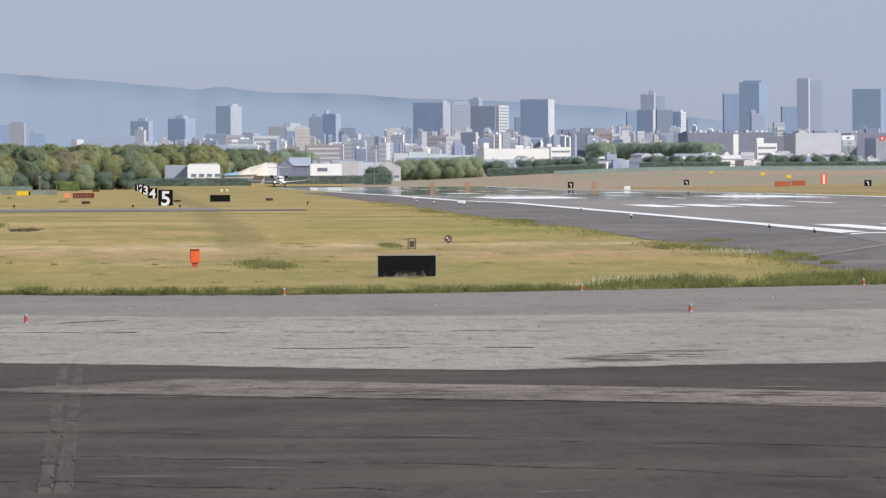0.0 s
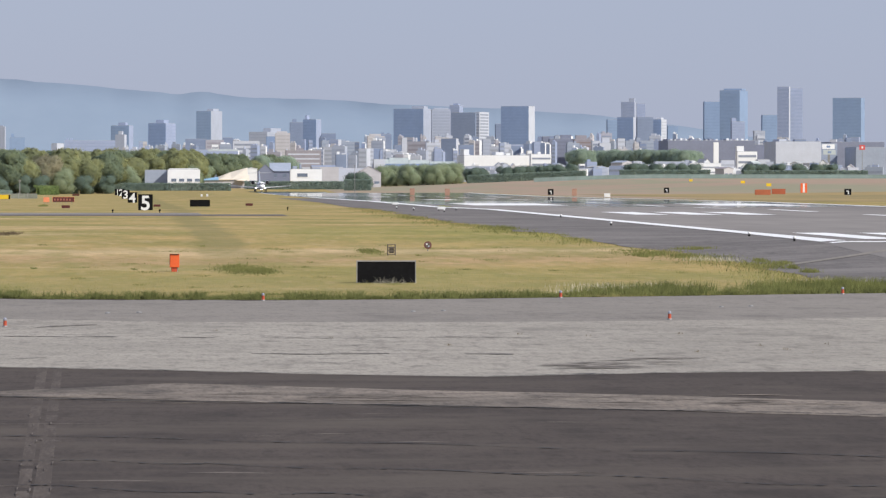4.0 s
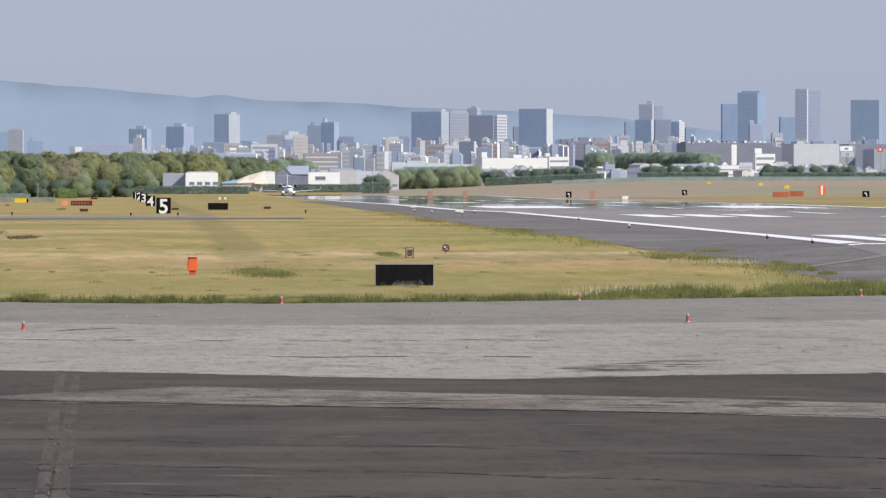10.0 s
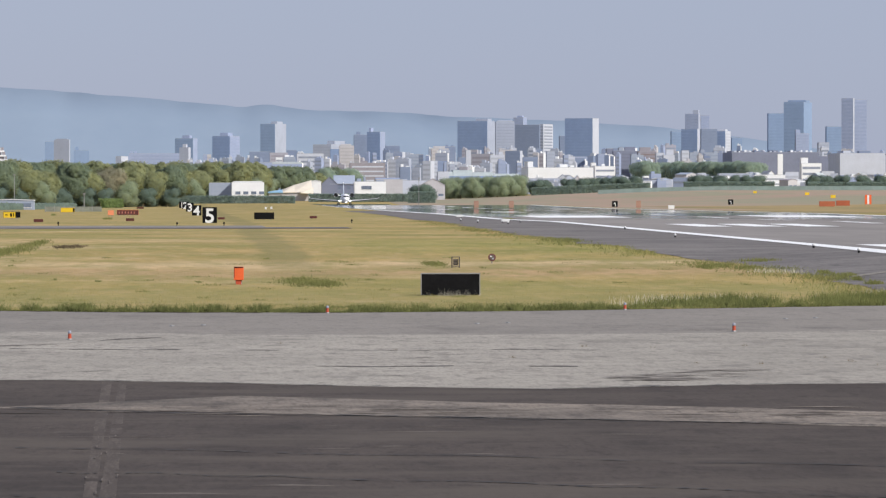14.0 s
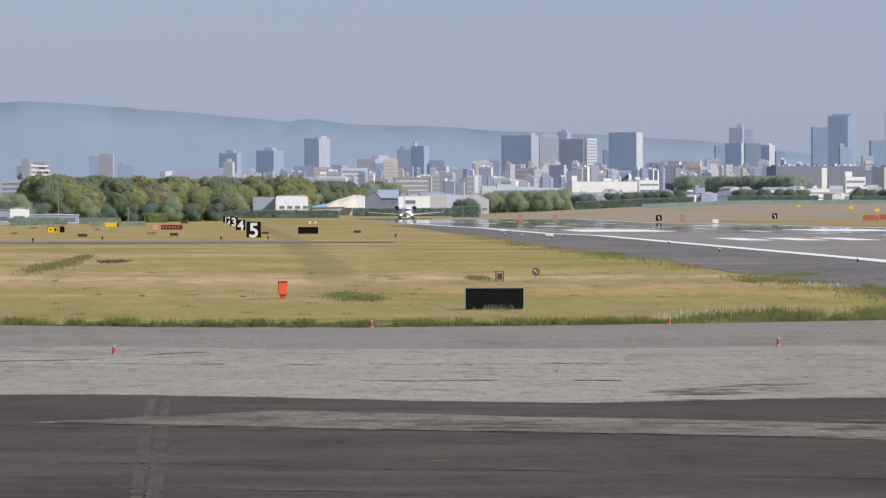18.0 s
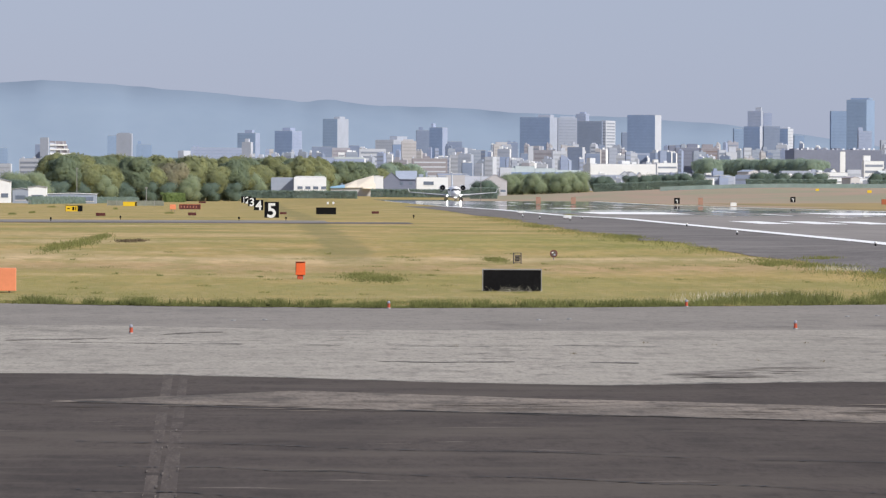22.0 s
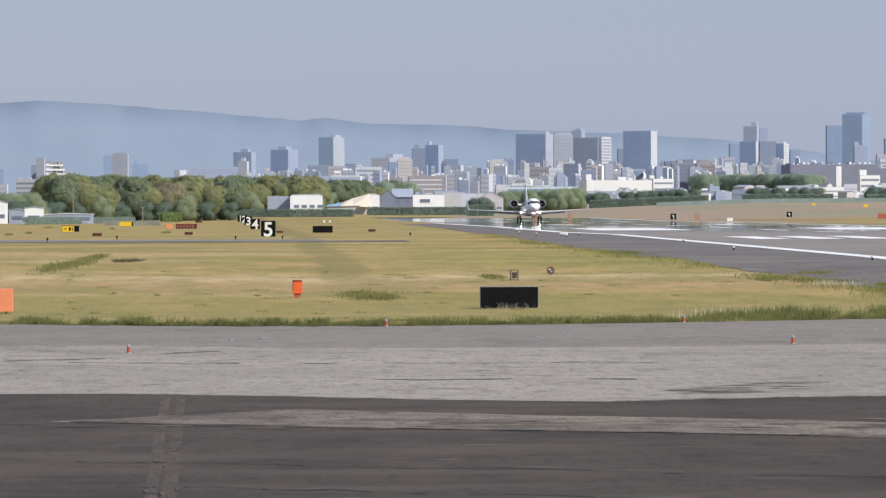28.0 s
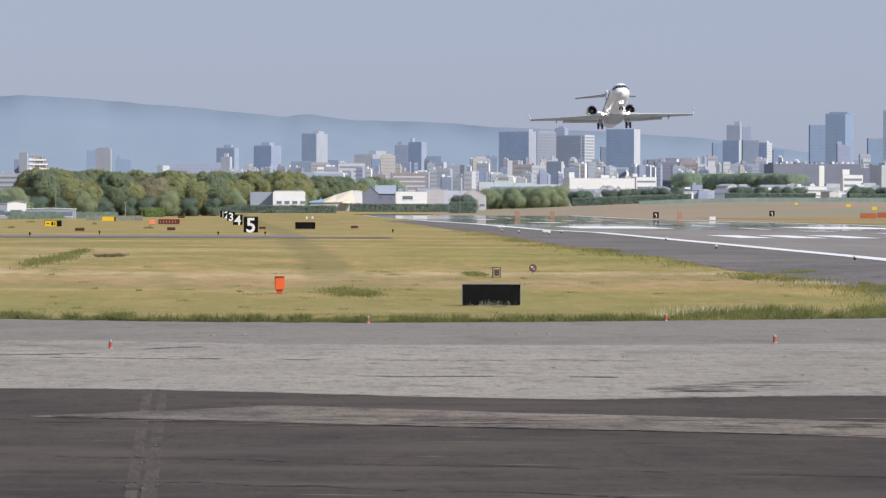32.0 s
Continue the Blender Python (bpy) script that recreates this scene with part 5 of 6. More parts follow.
def hedge(x0, y0, x1, y1, h, w, label, material=None, name="hedge"):
    """A clipped hedge of leaf clumps between two points."""
    rnd = np.random.RandomState(int(abs(x0) * 7 + y0))
    L = math.hypot(x1 - x0, y1 - y0)
    n = int(min(9000, L * h * 44))
    k, t, s = rnd.rand(n), rnd.rand(n), rnd.rand(n) - 0.5
    side = rnd.rand(n) < 0.6
    y = np.where(side, -0.5 * w, s * w) + rnd.normal(size=n) * 0.12
    z = np.where(side, t * h, h) + rnd.normal(size=n) * 0.12
    c = np.stack([x0 + (x1 - x0) * k - (y1 - y0) / L * y, y0 + (y1 - y0) * k + y, z + np.array([ground_z(x0 + (x1 - x0) * q, y0 + (y1 - y0) * q) for q in k])], 1)
    u, v = rnd.normal(size=(n, 3)) * 0.2, rnd.normal(size=(n, 3)) * 0.2
    v *= np.where(np.cross(u, v)[:, 1] > 0, -1, 1)[:, None]
    vs = np.stack([c - u, c - v, c + u, c + v], 1).reshape(-1, 3)
    me = bpy.data.meshes.new("foliage")
    me.from_pydata(vs.tolist(), [], np.arange(n * 4).reshape(-1, 4).tolist())
    me.materials.append(material or M_hedge)
    nn = np.repeat(np.where(side[:, None], np.array([[0.0, -1.0, 0.35]]), np.array([[0.0, -0.25, 1.0]])) + 0.3 * rnd.normal(size=(n, 3)), 4, 0)
    me.normals_split_custom_set_from_vertices((nn / np.linalg.norm(nn, axis=1)[:, None]).tolist())
    ob = empty(name, Matrix(), label, "hedge")
    fo = new("foliage", me)
    fo.parent = ob
    core = bmesh.new()
    zz = [ground_z(x0, y0), ground_z(x1, y1)]
    pts = [(x0, y0, zz[0]), (x1, y1, zz[1])]
    loft(core, [[(px, py - 0.35 * w, pz - 0.5), (px, py + 0.35 * w, pz - 0.5), (px, py + 0.35 * w, pz + h * 0.93), (px, py - 0.35 * w, pz + h * 0.93)] for px, py, pz in pts])
    part("branch_core", core, material or M_hedge, ob)


def build_hedges():
    hedge(*(-44.06, 1216.5), *(-29.55, 1710), 1.25, 1.6, "dark green hedge along the field fence")
    hedge(*(-22.62, 1810), *(-16.6, 1823.5), 2.6, 2.4, "rounded bright green bush by the fence", M_bush, "bush")
    hedge(-18.86, 2140, 46.78, 2140, 2.6, 2.0, "long dark green hedge before the houses")
    hedge(53.13, 2190, 91.71, 2190, 2.8, 2.0, "dark green hedge before the warehouses")
    hedge(157.42, 2470, 209.5, 2470, 3.2, 3.0, "dark green shrub row along the far road")
    hedge(224.4, 2470, 264.15, 2470, 3.4, 3.0, "dark green shrub row before low sheds")
    hedge(279.07, 2470, 333.83, 2470, 3.2, 3.0, "dark green shrub row before the shops")
    hedge(90.04, 2150, 100.38, 2150, 4.0, 3.0, "tall dark green hedge block by the runway end")


build_trees()
build_hedges()


# ---- airfield fence and small fixtures ----
def fence(x0, y0, x1, y1, n, h, label, material):
    ob = empty("fence", Matrix(), label, "fence")
    for i in range(n):
        a, b = i / n, (i + 1) / n
        p = (x0 + (x1 - x0) * a, y0 + (y1 - y0) * a)
        q = (x0 + (x1 - x0) * b, y0 + (y1 - y0) * b)
        zp, zq = ground_z(*p), ground_z(*q)
        part("post", B(tube, (p[0], p[1], zp - 0.3), (p[0], p[1], zp + h + 0.2), 0.06, 0.06, 6), M_post, ob)
        bm = bmesh.new()
        loft(bm, [[(p[0], p[1] - 0.02, zp + 0.1), (p[0], p[1] + 0.02, zp + 0.1), (p[0], p[1] + 0.02, zp + h), (p[0], p[1] - 0.02, zp + h)],
                  [(q[0], q[1] - 0.02, zq + 0.1), (q[0], q[1] + 0.02, zq + 0.1), (q[0], q[1] + 0.02, zq + h), (q[0], q[1] - 0.02, zq + h)]])
        part("panel", bm, material, ob)


def board(name, x, y, w, h, lift, face, label, category="sign", frame_mat=None, legs=2, thick=0.18, stripes=()):
    """An airfield board: box, frame and legs."""
    z = ground_z(x, y)
    ob = empty(name, Matrix.Translation((x, y, z)), label, category)
    body = part("panel", B(box, -w / 2, w / 2, -thick / 2, thick / 2, lift, lift + h, 0.02), face, ob)
    for i in range(legs):
        lx = -w / 2 + w * (i + 0.5) / legs
        part("leg", B(tube, (lx, 0, -0.2), (lx, 0, lift + 0.05), 0.035), M_post, ob)
    if frame_mat:
        part("frame", B(lambda m: [box(m, -w / 2 - 0.03, w / 2 + 0.03, -thick / 2 - 0.02, thick / 2 + 0.02, lift + h, lift + h + 0.04), box(m, -w / 2 - 0.03, -w / 2, -thick / 2 - 0.02, thick / 2 + 0.02, lift, lift + h),
                                   box(m, w / 2, w / 2 + 0.03, -thick / 2 - 0.02, thick / 2 + 0.02, lift, lift + h)]), frame_mat, ob)
    for (x0, x1, z0, z1, ms) in stripes:
        part("bar", B(box, -w / 2 + x0 * w, -w / 2 + x1 * w, -thick / 2 - 0.012, -thick / 2 + 0.01, lift + z0 * h, lift + z1 * h), ms, body)
    return ob


def numbers():
    for i, (x, y, s) in enumerate(((3.18, 470, 0.87), (3.68, 825, 1.0), (3.66, 1120, 1.15), (3.49, 1410, 1.2), (3.19, 1700, 1.3))):
        ob = board("distance_board", x, y, 1.32 * s, 1.46 * s, 0.02, M_black, "black distance board with a white number beside the runway", frame_mat=M_black)
        ob["group"] = "runway distance boards"
        digits("54321"[i], 1.92 * s, M_white, ob, Matrix.Translation((0, -0.105, 0.06 * s)) @ Matrix.Rotation(radians(90), 4, "X"))


def edge_lamp(x, y, s=1.0):
    ob = empty("edge_lamp", Matrix.Translation((x, y, ground_z(x, y) + 0.012)), "orange-red taxiway edge lamp with a glass dome", "lamp", "taxiway edge lamps")
    part("base", B(tube, (0, 0, 0), (0, 0, 0.03), 0.075, 0.07, 14), M_post, ob)
    part("body", B(tube, (0, 0, 0.03), (0, 0, 0.16), 0.05, 0.045, 14), M_lampred, ob)
    part("collar", B(tube, (0, 0, 0.16), (0, 0, 0.18), 0.052, 0.052, 14), M_post, ob)
    part("dome", dome(), M_lampglass, ob)
    return ob


def dome():
    bm = bmesh.new()
    bmesh.ops.create_uvsphere(bm, u_segments=12, v_segments=8, radius=0.048, matrix=Matrix.Translation((0, 0, 0.19)) @ Matrix.Diagonal((1, 1, 1.1, 1)))
    return bm


def runway_lamp(x, y):
    ob = empty("runway_lamp", Matrix.Translation((x, y, ground_z(x, y) + 0.02)), "small white runway edge lamp", "lamp", "runway edge lamps")
    part("base", B(tube, (0, 0, 0), (0, 0, 0.1), 0.05, 0.05, 10), M_black, ob)
    bm = bmesh.new()
    bmesh.ops.create_uvsphere(bm, u_segments=12, v_segments=8, radius=0.075, matrix=Matrix.Translation((0, 0, 0.16)) @ Matrix.Diagonal((1, 1, 0.9, 1)))
    part("dome", bm, M_white, ob)
    return ob


def fixtures():
    x, y = (10.12, 205)
    board("taxiway_sign", x, y, 2.10, 0.76, 0.02, M_black, "large black back of a taxiway sign in tall grass", frame_mat=M_edging, legs=3)
    x, y = (2.61, 219.5)
    ob = board("light_box", x, y, 0.38, 0.52, 0.17, M_orange, "bright orange box of approach lights on legs", "airfield box", legs=2, thick=0.3)
    part("plate", B(box, -0.19, 0.17, -0.17, -0.148, 0.655, 0.685), M_black, ob)
    # dark red strip paints the shade on the box's left side
    part("shaded_side", B(box, -0.19, -0.165, -0.17, -0.148, 0.28, 0.655), M_red, ob)
    part("plinth", B(box, -0.12, 0.10, -0.1, 0.1, -0.05, 0.17, 0.01), M_lampred, ob)
    x, y = (-8.2, 201.5)
    board("light_box", x, y, 0.96, 0.82, 0.06, M_pinkorange, "large faded orange equipment box in the grass", "airfield box", legs=2, thick=0.5)
    # wire cage and round fan in the grass
    x, y = (12.3, 244.5)
    ob = empty("wire_cage", Matrix.Translation((x, y, ground_z(x, y))), "small grey wire cage in the grass", "cage")
    for dx in (-0.16, 0.16):
        for dy in (-0.16, 0.16):
            part("post", B(tube, (dx, dy, 0), (dx, dy, 0.48), 0.02), M_rust, ob)
    for z in (0.05, 0.2, 0.34, 0.47):
        part("rail", B(lambda m: [tube(m, (-0.16, d, z), (0.16, d, z), 0.014) for d in (-0.16, 0.16)]), M_rust, ob)
    part("meter_box", B(box, -0.1, 0.1, -0.1, 0.1, 0.1, 0.38, 0.01), M_rust, ob)
    x, y = (14.3, 252)
    ob = empty("ring_marker", Matrix.Translation((x, y, ground_z(x, y))), "round dark red ring marker on a short post", "marker")
    part("post", B(tube, (0, 0, 0), (0, 0, 0.14), 0.025), M_post, ob)
    bm = bmesh.new()
    bmesh.ops.create_cone(bm, cap_ends=True, segments=24, radius1=0.17, radius2=0.17, depth=0.1, matrix=Matrix.Translation((0, 0, 0.27)) @ Matrix.Rotation(radians(90), 4, "X"))
    part("ring", bm, mat("dark_red_paint", (0.16, 0.05, 0.045), 0.5, 0.15, size=0.2), ob)
    bm = bmesh.new()
    bmesh.ops.create_cone(bm, cap_ends=True, segments=20, radius1=0.115, radius2=0.115, depth=0.02, matrix=Matrix.Translation((0, -0.05, 0.27)) @ Matrix.Rotation(radians(90), 4, "X"))
    part("disc", bm, M_rust, ob)
    part("blade", B(box, -0.09, -0.01, -0.07, -0.062, 0.29, 0.34), M_white, ob)
    part("blade", B(box, 0.0, 0.07, -0.07, -0.062, 0.19, 0.25), M_wall["pale"], ob)
    # lamps
    first = None
    for x, y in ((-2.66, 148), (4.92, 178.5), (14.67, 182.5), (24.58, 188), (15.47, 155)):
        m = Matrix.Translation((x, y, ground_z(x, y) + 0.012))
        if first is None:
            first = edge_lamp(x, y)
        else:
            copy_thing(first, m)
    # flush lamps: small pale plates
    for x, y in ((0.01, 162), (0.92, 163), (8.88, 164), (9.83, 165), (18.48, 169.5), (19.5, 170.5)):
        ob = empty("flush_lamp", Matrix.Translation((x, y, 0.016)), "pale flush paving lamp plate", "lamp", "flush paving lamps")
        part("plate", B(tube, (0, 0, 0), (0, 0, 0.025), 0.08, 0.06, 12), M_post, ob)
    first = None
    for x, y in ((29.61, 331.5), (31.52, 276.5), (31.68, 259.5), (31.63, 393.5), (26.87, 450.5), (25.81, 504), (25.49, 470), (29.15, 472)):
        if first is None:
            first = runway_lamp(x, y)
        else:
            copy_thing(first, Matrix.Translation((x, y, ground_z(x, y) + 0.02)))
    for x, y in ((-13.52, 419.5), (-8.8, 441), (0.43, 434), (4.05, 436), (14.99, 470)):
        ob = empty("taxiway_lamp", Matrix.Translation((x, y, ground_z(x, y))), "small dark taxiway lamp on a stem", "lamp", "cross taxiway lamps")
        part("stem", B(tube, (0, 0, 0), (0, 0, 0.16), 0.03), M_black, ob)
        part("head", B(tube, (0, 0, 0.16), (0, 0, 0.3), 0.08, 0.06, 12), M_black, ob)
    for x, y in ((16.3, 977.5), (17.03, 964)):
        ob = empty("marker_post", Matrix.Translation((x, y, ground_z(x, y))), "small white marker post on the grass", "marker")
        part("cap", B(box, -0.16, 0.16, -0.1, 0.1, 0.1, 0.5, 0.03), M_white, ob)
        part("foot", B(tube, (0, 0, -0.1), (0, 0, 0.12), 0.05), M_post, ob)
    # raised white lamp boxes by the edge
    for x, y in ((27.44, 464), (29.94, 587.5)):
        ob = empty("lamp_box", Matrix.Translation((x, y, ground_z(x, y) + 0.02)), "low white runway lamp box", "lamp")
        part("box", B(box, -0.33, 0.33, -0.2, 0.2, 0.12, 0.34, 0.03), M_white, ob)
        for lx in (-0.22, 0.22):
            part("leg", B(tube, (lx, 0, 0), (lx, 0, 0.13), 0.03), M_black, ob)
    # signs on the far grass
    x, y = (-18.31, 650.5)
    board("guidance_sign", x, y, 1.9, 0.66, 0.16, M_yellow, "yellow taxiway guidance sign with a black end", frame_mat=M_black, legs=3,
          stripes=((0.10, 0.26, 0.42, 0.58, M_black), (0.40, 0.52, 0.2, 0.8, M_black), (0.58, 0.64, 0.2, 0.8, M_black), (0.72, 1.0, 0.02, 0.98, M_black)))
    x, y = (-19.81, 1084)
    board("guidance_sign", x, y, 2.6, 0.8, 0.2, M_yellow, "yellow guidance sign with a dark end, far on the grass", frame_mat=M_yellow, legs=3, stripes=((0.88, 1.0, 0.02, 0.98, M_black),))
    x, y = (-6.51, 845.5)
    board("holding_sign", x, y, 3.2, 0.72, 0.2, M_red, "dark red holding sign with unreadable pale marks", frame_mat=M_pinkorange, legs=4,
          stripes=tuple((0.08 + 0.14 * i, 0.13 + 0.14 * i, 0.3, 0.7, M_oldrose) for i in range(6)))
    x, y = (-8.57, 801.5)
    board("light_box", x, y, 0.85, 0.7, 0.25, M_pinkorange, "pale orange equipment box beside a red sign", "airfield box", thick=0.5)
    x, y = (9.02, 550.5)
    board("taxiway_sign", x, y, 1.89, 0.62, 0.08, M_black, "black back of a low taxiway sign", frame_mat=M_black, legs=3)
    for x, y, w, h, label in ((*(-11.36, 484.5), 0.8, 0.26, "small dark red marker board"), (*(-3.74, 512.5), 0.75, 0.26, "small dark red marker board"), (*(14.75, 588), 0.75, 0.25, "small dark red marker board"),
                              (*(4.97, 565.5), 0.7, 0.22, "small dark red marker board"), (*(-9, 1633), 2.0, 0.5, "dark brown board far on the grass")):
        board("marker_board", x, y, w, h, 0.03, M_red, label, "marker")
    # right-hand grass
    for k, (x, y) in enumerate(((115.39, 1163), (82.71, 1052.5), (132.88, 1009.5))):
        board("arrow_board", x, y, 1.0 + 0.2 * (k == 2), 1.05, 0.25, M_black, "square black board with a pale mark", frame_mat=M_black, stripes=((0.3, 0.6, 0.55, 0.75, M_white), (0.52, 0.66, 0.1, 0.6, M_white)))
    x, y = (126.72, 1074)
    board("barrier", x - 1.7, y, 3.0, 1.0, 0.1, mat("brick_orange_sheet", (0.42, 0.12, 0.05), 0.6, 0.1, size=1), "long orange-brown barrier box on the grass", "barrier", legs=3, thick=0.6)
    board("barrier", x + 1.7, y + 3, 2.6, 1.0, 0.2, mat("orange_brown_sheet", (0.40, 0.10, 0.04), 0.6, 0.1, size=1), "shorter orange-brown barrier box", "barrier", legs=3, thick=0.6)
    x, y = (138.66, 1120.5)
    board("marker_sign", x, y, 1.3, 1.9, 0.2, M_orange, "upright orange panel with a white stripe", "marker", stripes=((0.35, 0.65, 0.03, 0.97, M_white),))
    for x, y in ((57.32, 1062), (63.3, 1051.5), (86.57, 1045.5)):
        board("marker_sign", x, y, 0.9, 1.3, 0.1, mat("dull_red_panel", (0.40, 0.23, 0.16), 0.7, 0.1, size=1), "dull orange-red marker panel on the far grass", "marker")
    for x, y in ((216.35, 2089), (186.2, 1650), (170.71, 1453)):
        board("marker_board", x, y, 1.3, 0.8, 0.1, M_yellow, "small yellow board on the far grass", "marker")
    x, y = (83.41, 941)
    board("lamp_box", x, y, 1.0, 0.6, 0.1, M_white, "small white box on the far grass", "lamp", thick=0.5)
    # fences
    fence(173.84, 2300, 387.64, 2300, 36, 1.7, "pale green fence netting along the field edge", M_net)
    fence(-25.61, 1150, -14.14, 1150, 6, 1.1, "grey-green wire fence by the hedge", M_netgrey)
    # poles
    for x, y, h in ((*(2.32, 2156.5), 9.0), (87.55, 2000, 9.5), (241.91, 2500, 6.0), (-18.47, 1200, 3.5), (-41.51, 1500, 9.0)):
        z = ground_z(x, y)
        ob = empty("pole", Matrix.Translation((x, y, z)), "slim grey mast with a small head", "pole")
        part("shaft", B(tube, (0, 0, -0.3), (0, 0, h), 0.13, 0.08, 8), M_post, ob)
        part("head", B(box, -0.25, 0.25, -0.2, 0.2, h, h + 0.35, 0.05), M_post, ob)


numbers()
fixtures()


# ---- grass blades ----
def blades(name, n, xy, height, width, material, label, seed, lean=0.35, tufted=0.0):
    rnd = np.random.RandomState(seed)
    x, y = xy(rnd, n)
    keep = ~np.isnan(x)
    x, y = x[keep], y[keep]
    n = len(x)
    z = np.interp(y, [p[0] for p in PROFILE], [p[1] for p in PROFILE])
    h = height * (0.45 + 0.9 * rnd.rand(n) ** 1.5)
    h *= 1 + tufted * np.sin(2.9 * x + 1.3 * np.sin(0.9 * x) + 0.7 * y) * np.sin(0.83 * x + 0.31 * y + seed)
    w = width * (0.6 + 0.8 * rnd.rand(n))
    a = -0.4 + 1.6 * rnd.rand(n)
    lx, ly = rnd.normal(size=n) * lean * h, rnd.normal(size=n) * lean * h
    vs = np.stack([np.stack([x - w * np.cos(a), y - w * np.sin(a), z - 0.02], 1), np.stack([x + w * np.cos(a), y + w * np.sin(a), z - 0.02], 1), np.stack([x + lx, y + ly, z + h], 1)], 1).reshape(-1, 3)
    me = bpy.data.meshes.new(name)
    me.from_pydata(vs.tolist(), [], np.arange(3 * n).reshape(-1, 3).tolist())
    me.materials.append(material)
    nn = np.repeat(np.stack([0.18 * rnd.normal(size=n), -0.15 + 0.15 * rnd.normal(size=n), np.ones(n)], 1), 3, 0)
    me.normals_split_custom_set_from_vertices((nn / np.linalg.norm(nn, axis=1)[:, None]).tolist())
    tagged(new(name, me), label, "grass", kind="stuff")


EDGE_FAR = along([(y, x) for x, y in VERGE])


def in_field(x, y):
    ge = np.array([GRASS_EDGE(v) for v in y])
    nf = np.array([EDGE_FAR(v) for v in x])
    return (x < ge) & (y > nf)


def field_xy(y0, y1, xl=-0.07):
    def pick(rnd, n):
        y = y0 + (y1 - y0) * rnd.rand(n) ** 5
        x = xl * y - 3 + rnd.rand(n) * (0.19 * y + 6)
        return np.where(in_field(x, y), x, np.nan), y
    return pick


def edge_xy(rnd, n):
    x = -14 + rnd.rand(n) * 42
    y = np.array([EDGE_FAR(v) for v in x]) + np.abs(rnd.normal(size=n)) * np.interp(x, (8, 16), (1.3, 2.2)) * (0.7 + 0.6 * np.sin(x * 1.7) * np.sin(x * 0.6)) + 0.02
    ge = np.array([GRASS_EDGE(v) for v in y])
    return np.where(x < np.maximum(ge, 26.9) + 0.3, x, np.nan), y


def clump_xy(spots):
    def pick(rnd, n):
        s = np.array(spots)
        i = rnd.randint(len(s), size=n)
        return s[i, 0] + rnd.normal(size=n) * s[i, 2], s[i, 1] + rnd.normal(size=n) * s[i, 3]
    return pick


def rim_xy(rnd, n):
    y = 205 + rnd.rand(n) ** 1.5 * 290
    patch = (np.sin(y * 0.31) + np.sin(y * 0.113 + 1) + rnd.normal(size=n) * 0.9) > -0.3
    x = np.array([GRASS_EDGE(v) for v in y]) - np.abs(rnd.normal(size=n)) * 1.1 + 0.35 * np.sin(y * 0.23)
    return np.where(patch, x, np.nan), y


blades("field_grass", 60000, field_xy(184, 300), 0.075, 0.011, M_blade, "dry straw-coloured field grass", 1)
blades("verge_grass", 40000, edge_xy, 0.085, 0.014, M_edge, "fresh green grass along the paved edge", 2, lean=0.7, tufted=0.8)
SCATTER = []
for q in range(70):
    r_ = random.Random(q + 4000)
    ty = 190 + 75 * r_.random() ** 1.3
    tx = -0.05 * ty + 0.16 * ty * r_.random()
    if tx < GRASS_EDGE(ty) - 0.6:
        SCATTER.append((tx, ty, r_.uniform(0.06, 0.35), r_.uniform(0.2, 0.6)))
blades("scattered_weeds", 3600, clump_xy(SCATTER), 0.075, 0.012, M_weed, "small green weeds scattered through the dry grass", 16, lean=0.9)
blades("rim_straw", 14000, rim_xy, 0.10, 0.012, M_blade, "straw-coloured grass along the runway shoulder", 15, lean=0.6)
blades("rim_grass", 6000, rim_xy, 0.13, 0.02, M_weed, "green grass tufts along the runway shoulder", 3, lean=0.6, tufted=0.8)
TUFTS = [(*q, sx, sy) for q, sx, sy in [((5.51, 221.5), 0.45, 3), ((5.1, 223), 0.4, 2.5), ((6.01, 219.5), 0.3, 2), ((18.65, 191), 0.9, 1.2), ((19.38, 195.5), 0.25, 1), ((25.01, 195.5), 0.9, 2), ((24.68, 202.5), 1.0, 2), ((26.53, 201), 0.5, 1.5), ((16.24, 185.5), 1.2, 0.6), ((11.62, 250.5), 0.25, 2), ((23.77, 248.5), 0.8, 3), ((25.72, 241), 0.8, 3), ((26.51, 225), 0.5, 1.5), ((21.58, 310.5), 0.6, 5), ((20.8, 385.5), 0.4, 5), ((4.65, 183.5), 0.15, 0.5), ((-3.03, 188.5), 0.15, 0.5), ((5.61, 185), 0.4, 0.5), ((26.52, 229), 0.8, 2)]]
blades("weed_clumps", 13000, clump_xy(TUFTS), 0.11, 0.02, M_weed, "darker green weed clumps in the field", 4, lean=0.8)
TALL = []
for q in range(120):
    tx = -12 + 39 * random.Random(q).random() ** 0.75
    TALL.append((tx, EDGE_FAR(tx) + 0.35 + 0.8 * random.Random(q + 500).random(), 0.05 + 0.3 * random.Random(q + 900).random() ** 2, 0.25))
blades("verge_clumps", 14000, clump_xy(TALL), 0.26, 0.013, M_edge, "taller fresh green grass clumps at the verge", 8, lean=0.55)
TIP = [(*q, sx, sy) for q, sx, sy in [((16.88, 188.5), 0.6, 0.5), ((18.17, 190), 0.4, 0.6), ((19, 191.5), 0.18, 0.4), ((19.85, 191.5), 0.5, 0.5), ((22.91, 194.5), 0.5, 0.8), ((24.2, 197), 0.4, 1.0), ((24.94, 196.5), 0.2, 1.0), ((25.92, 199.5), 0.2, 0.8), ((26.26, 197.5), 0.2, 1.0), ((27.27, 199), 0.4, 1.0)]]
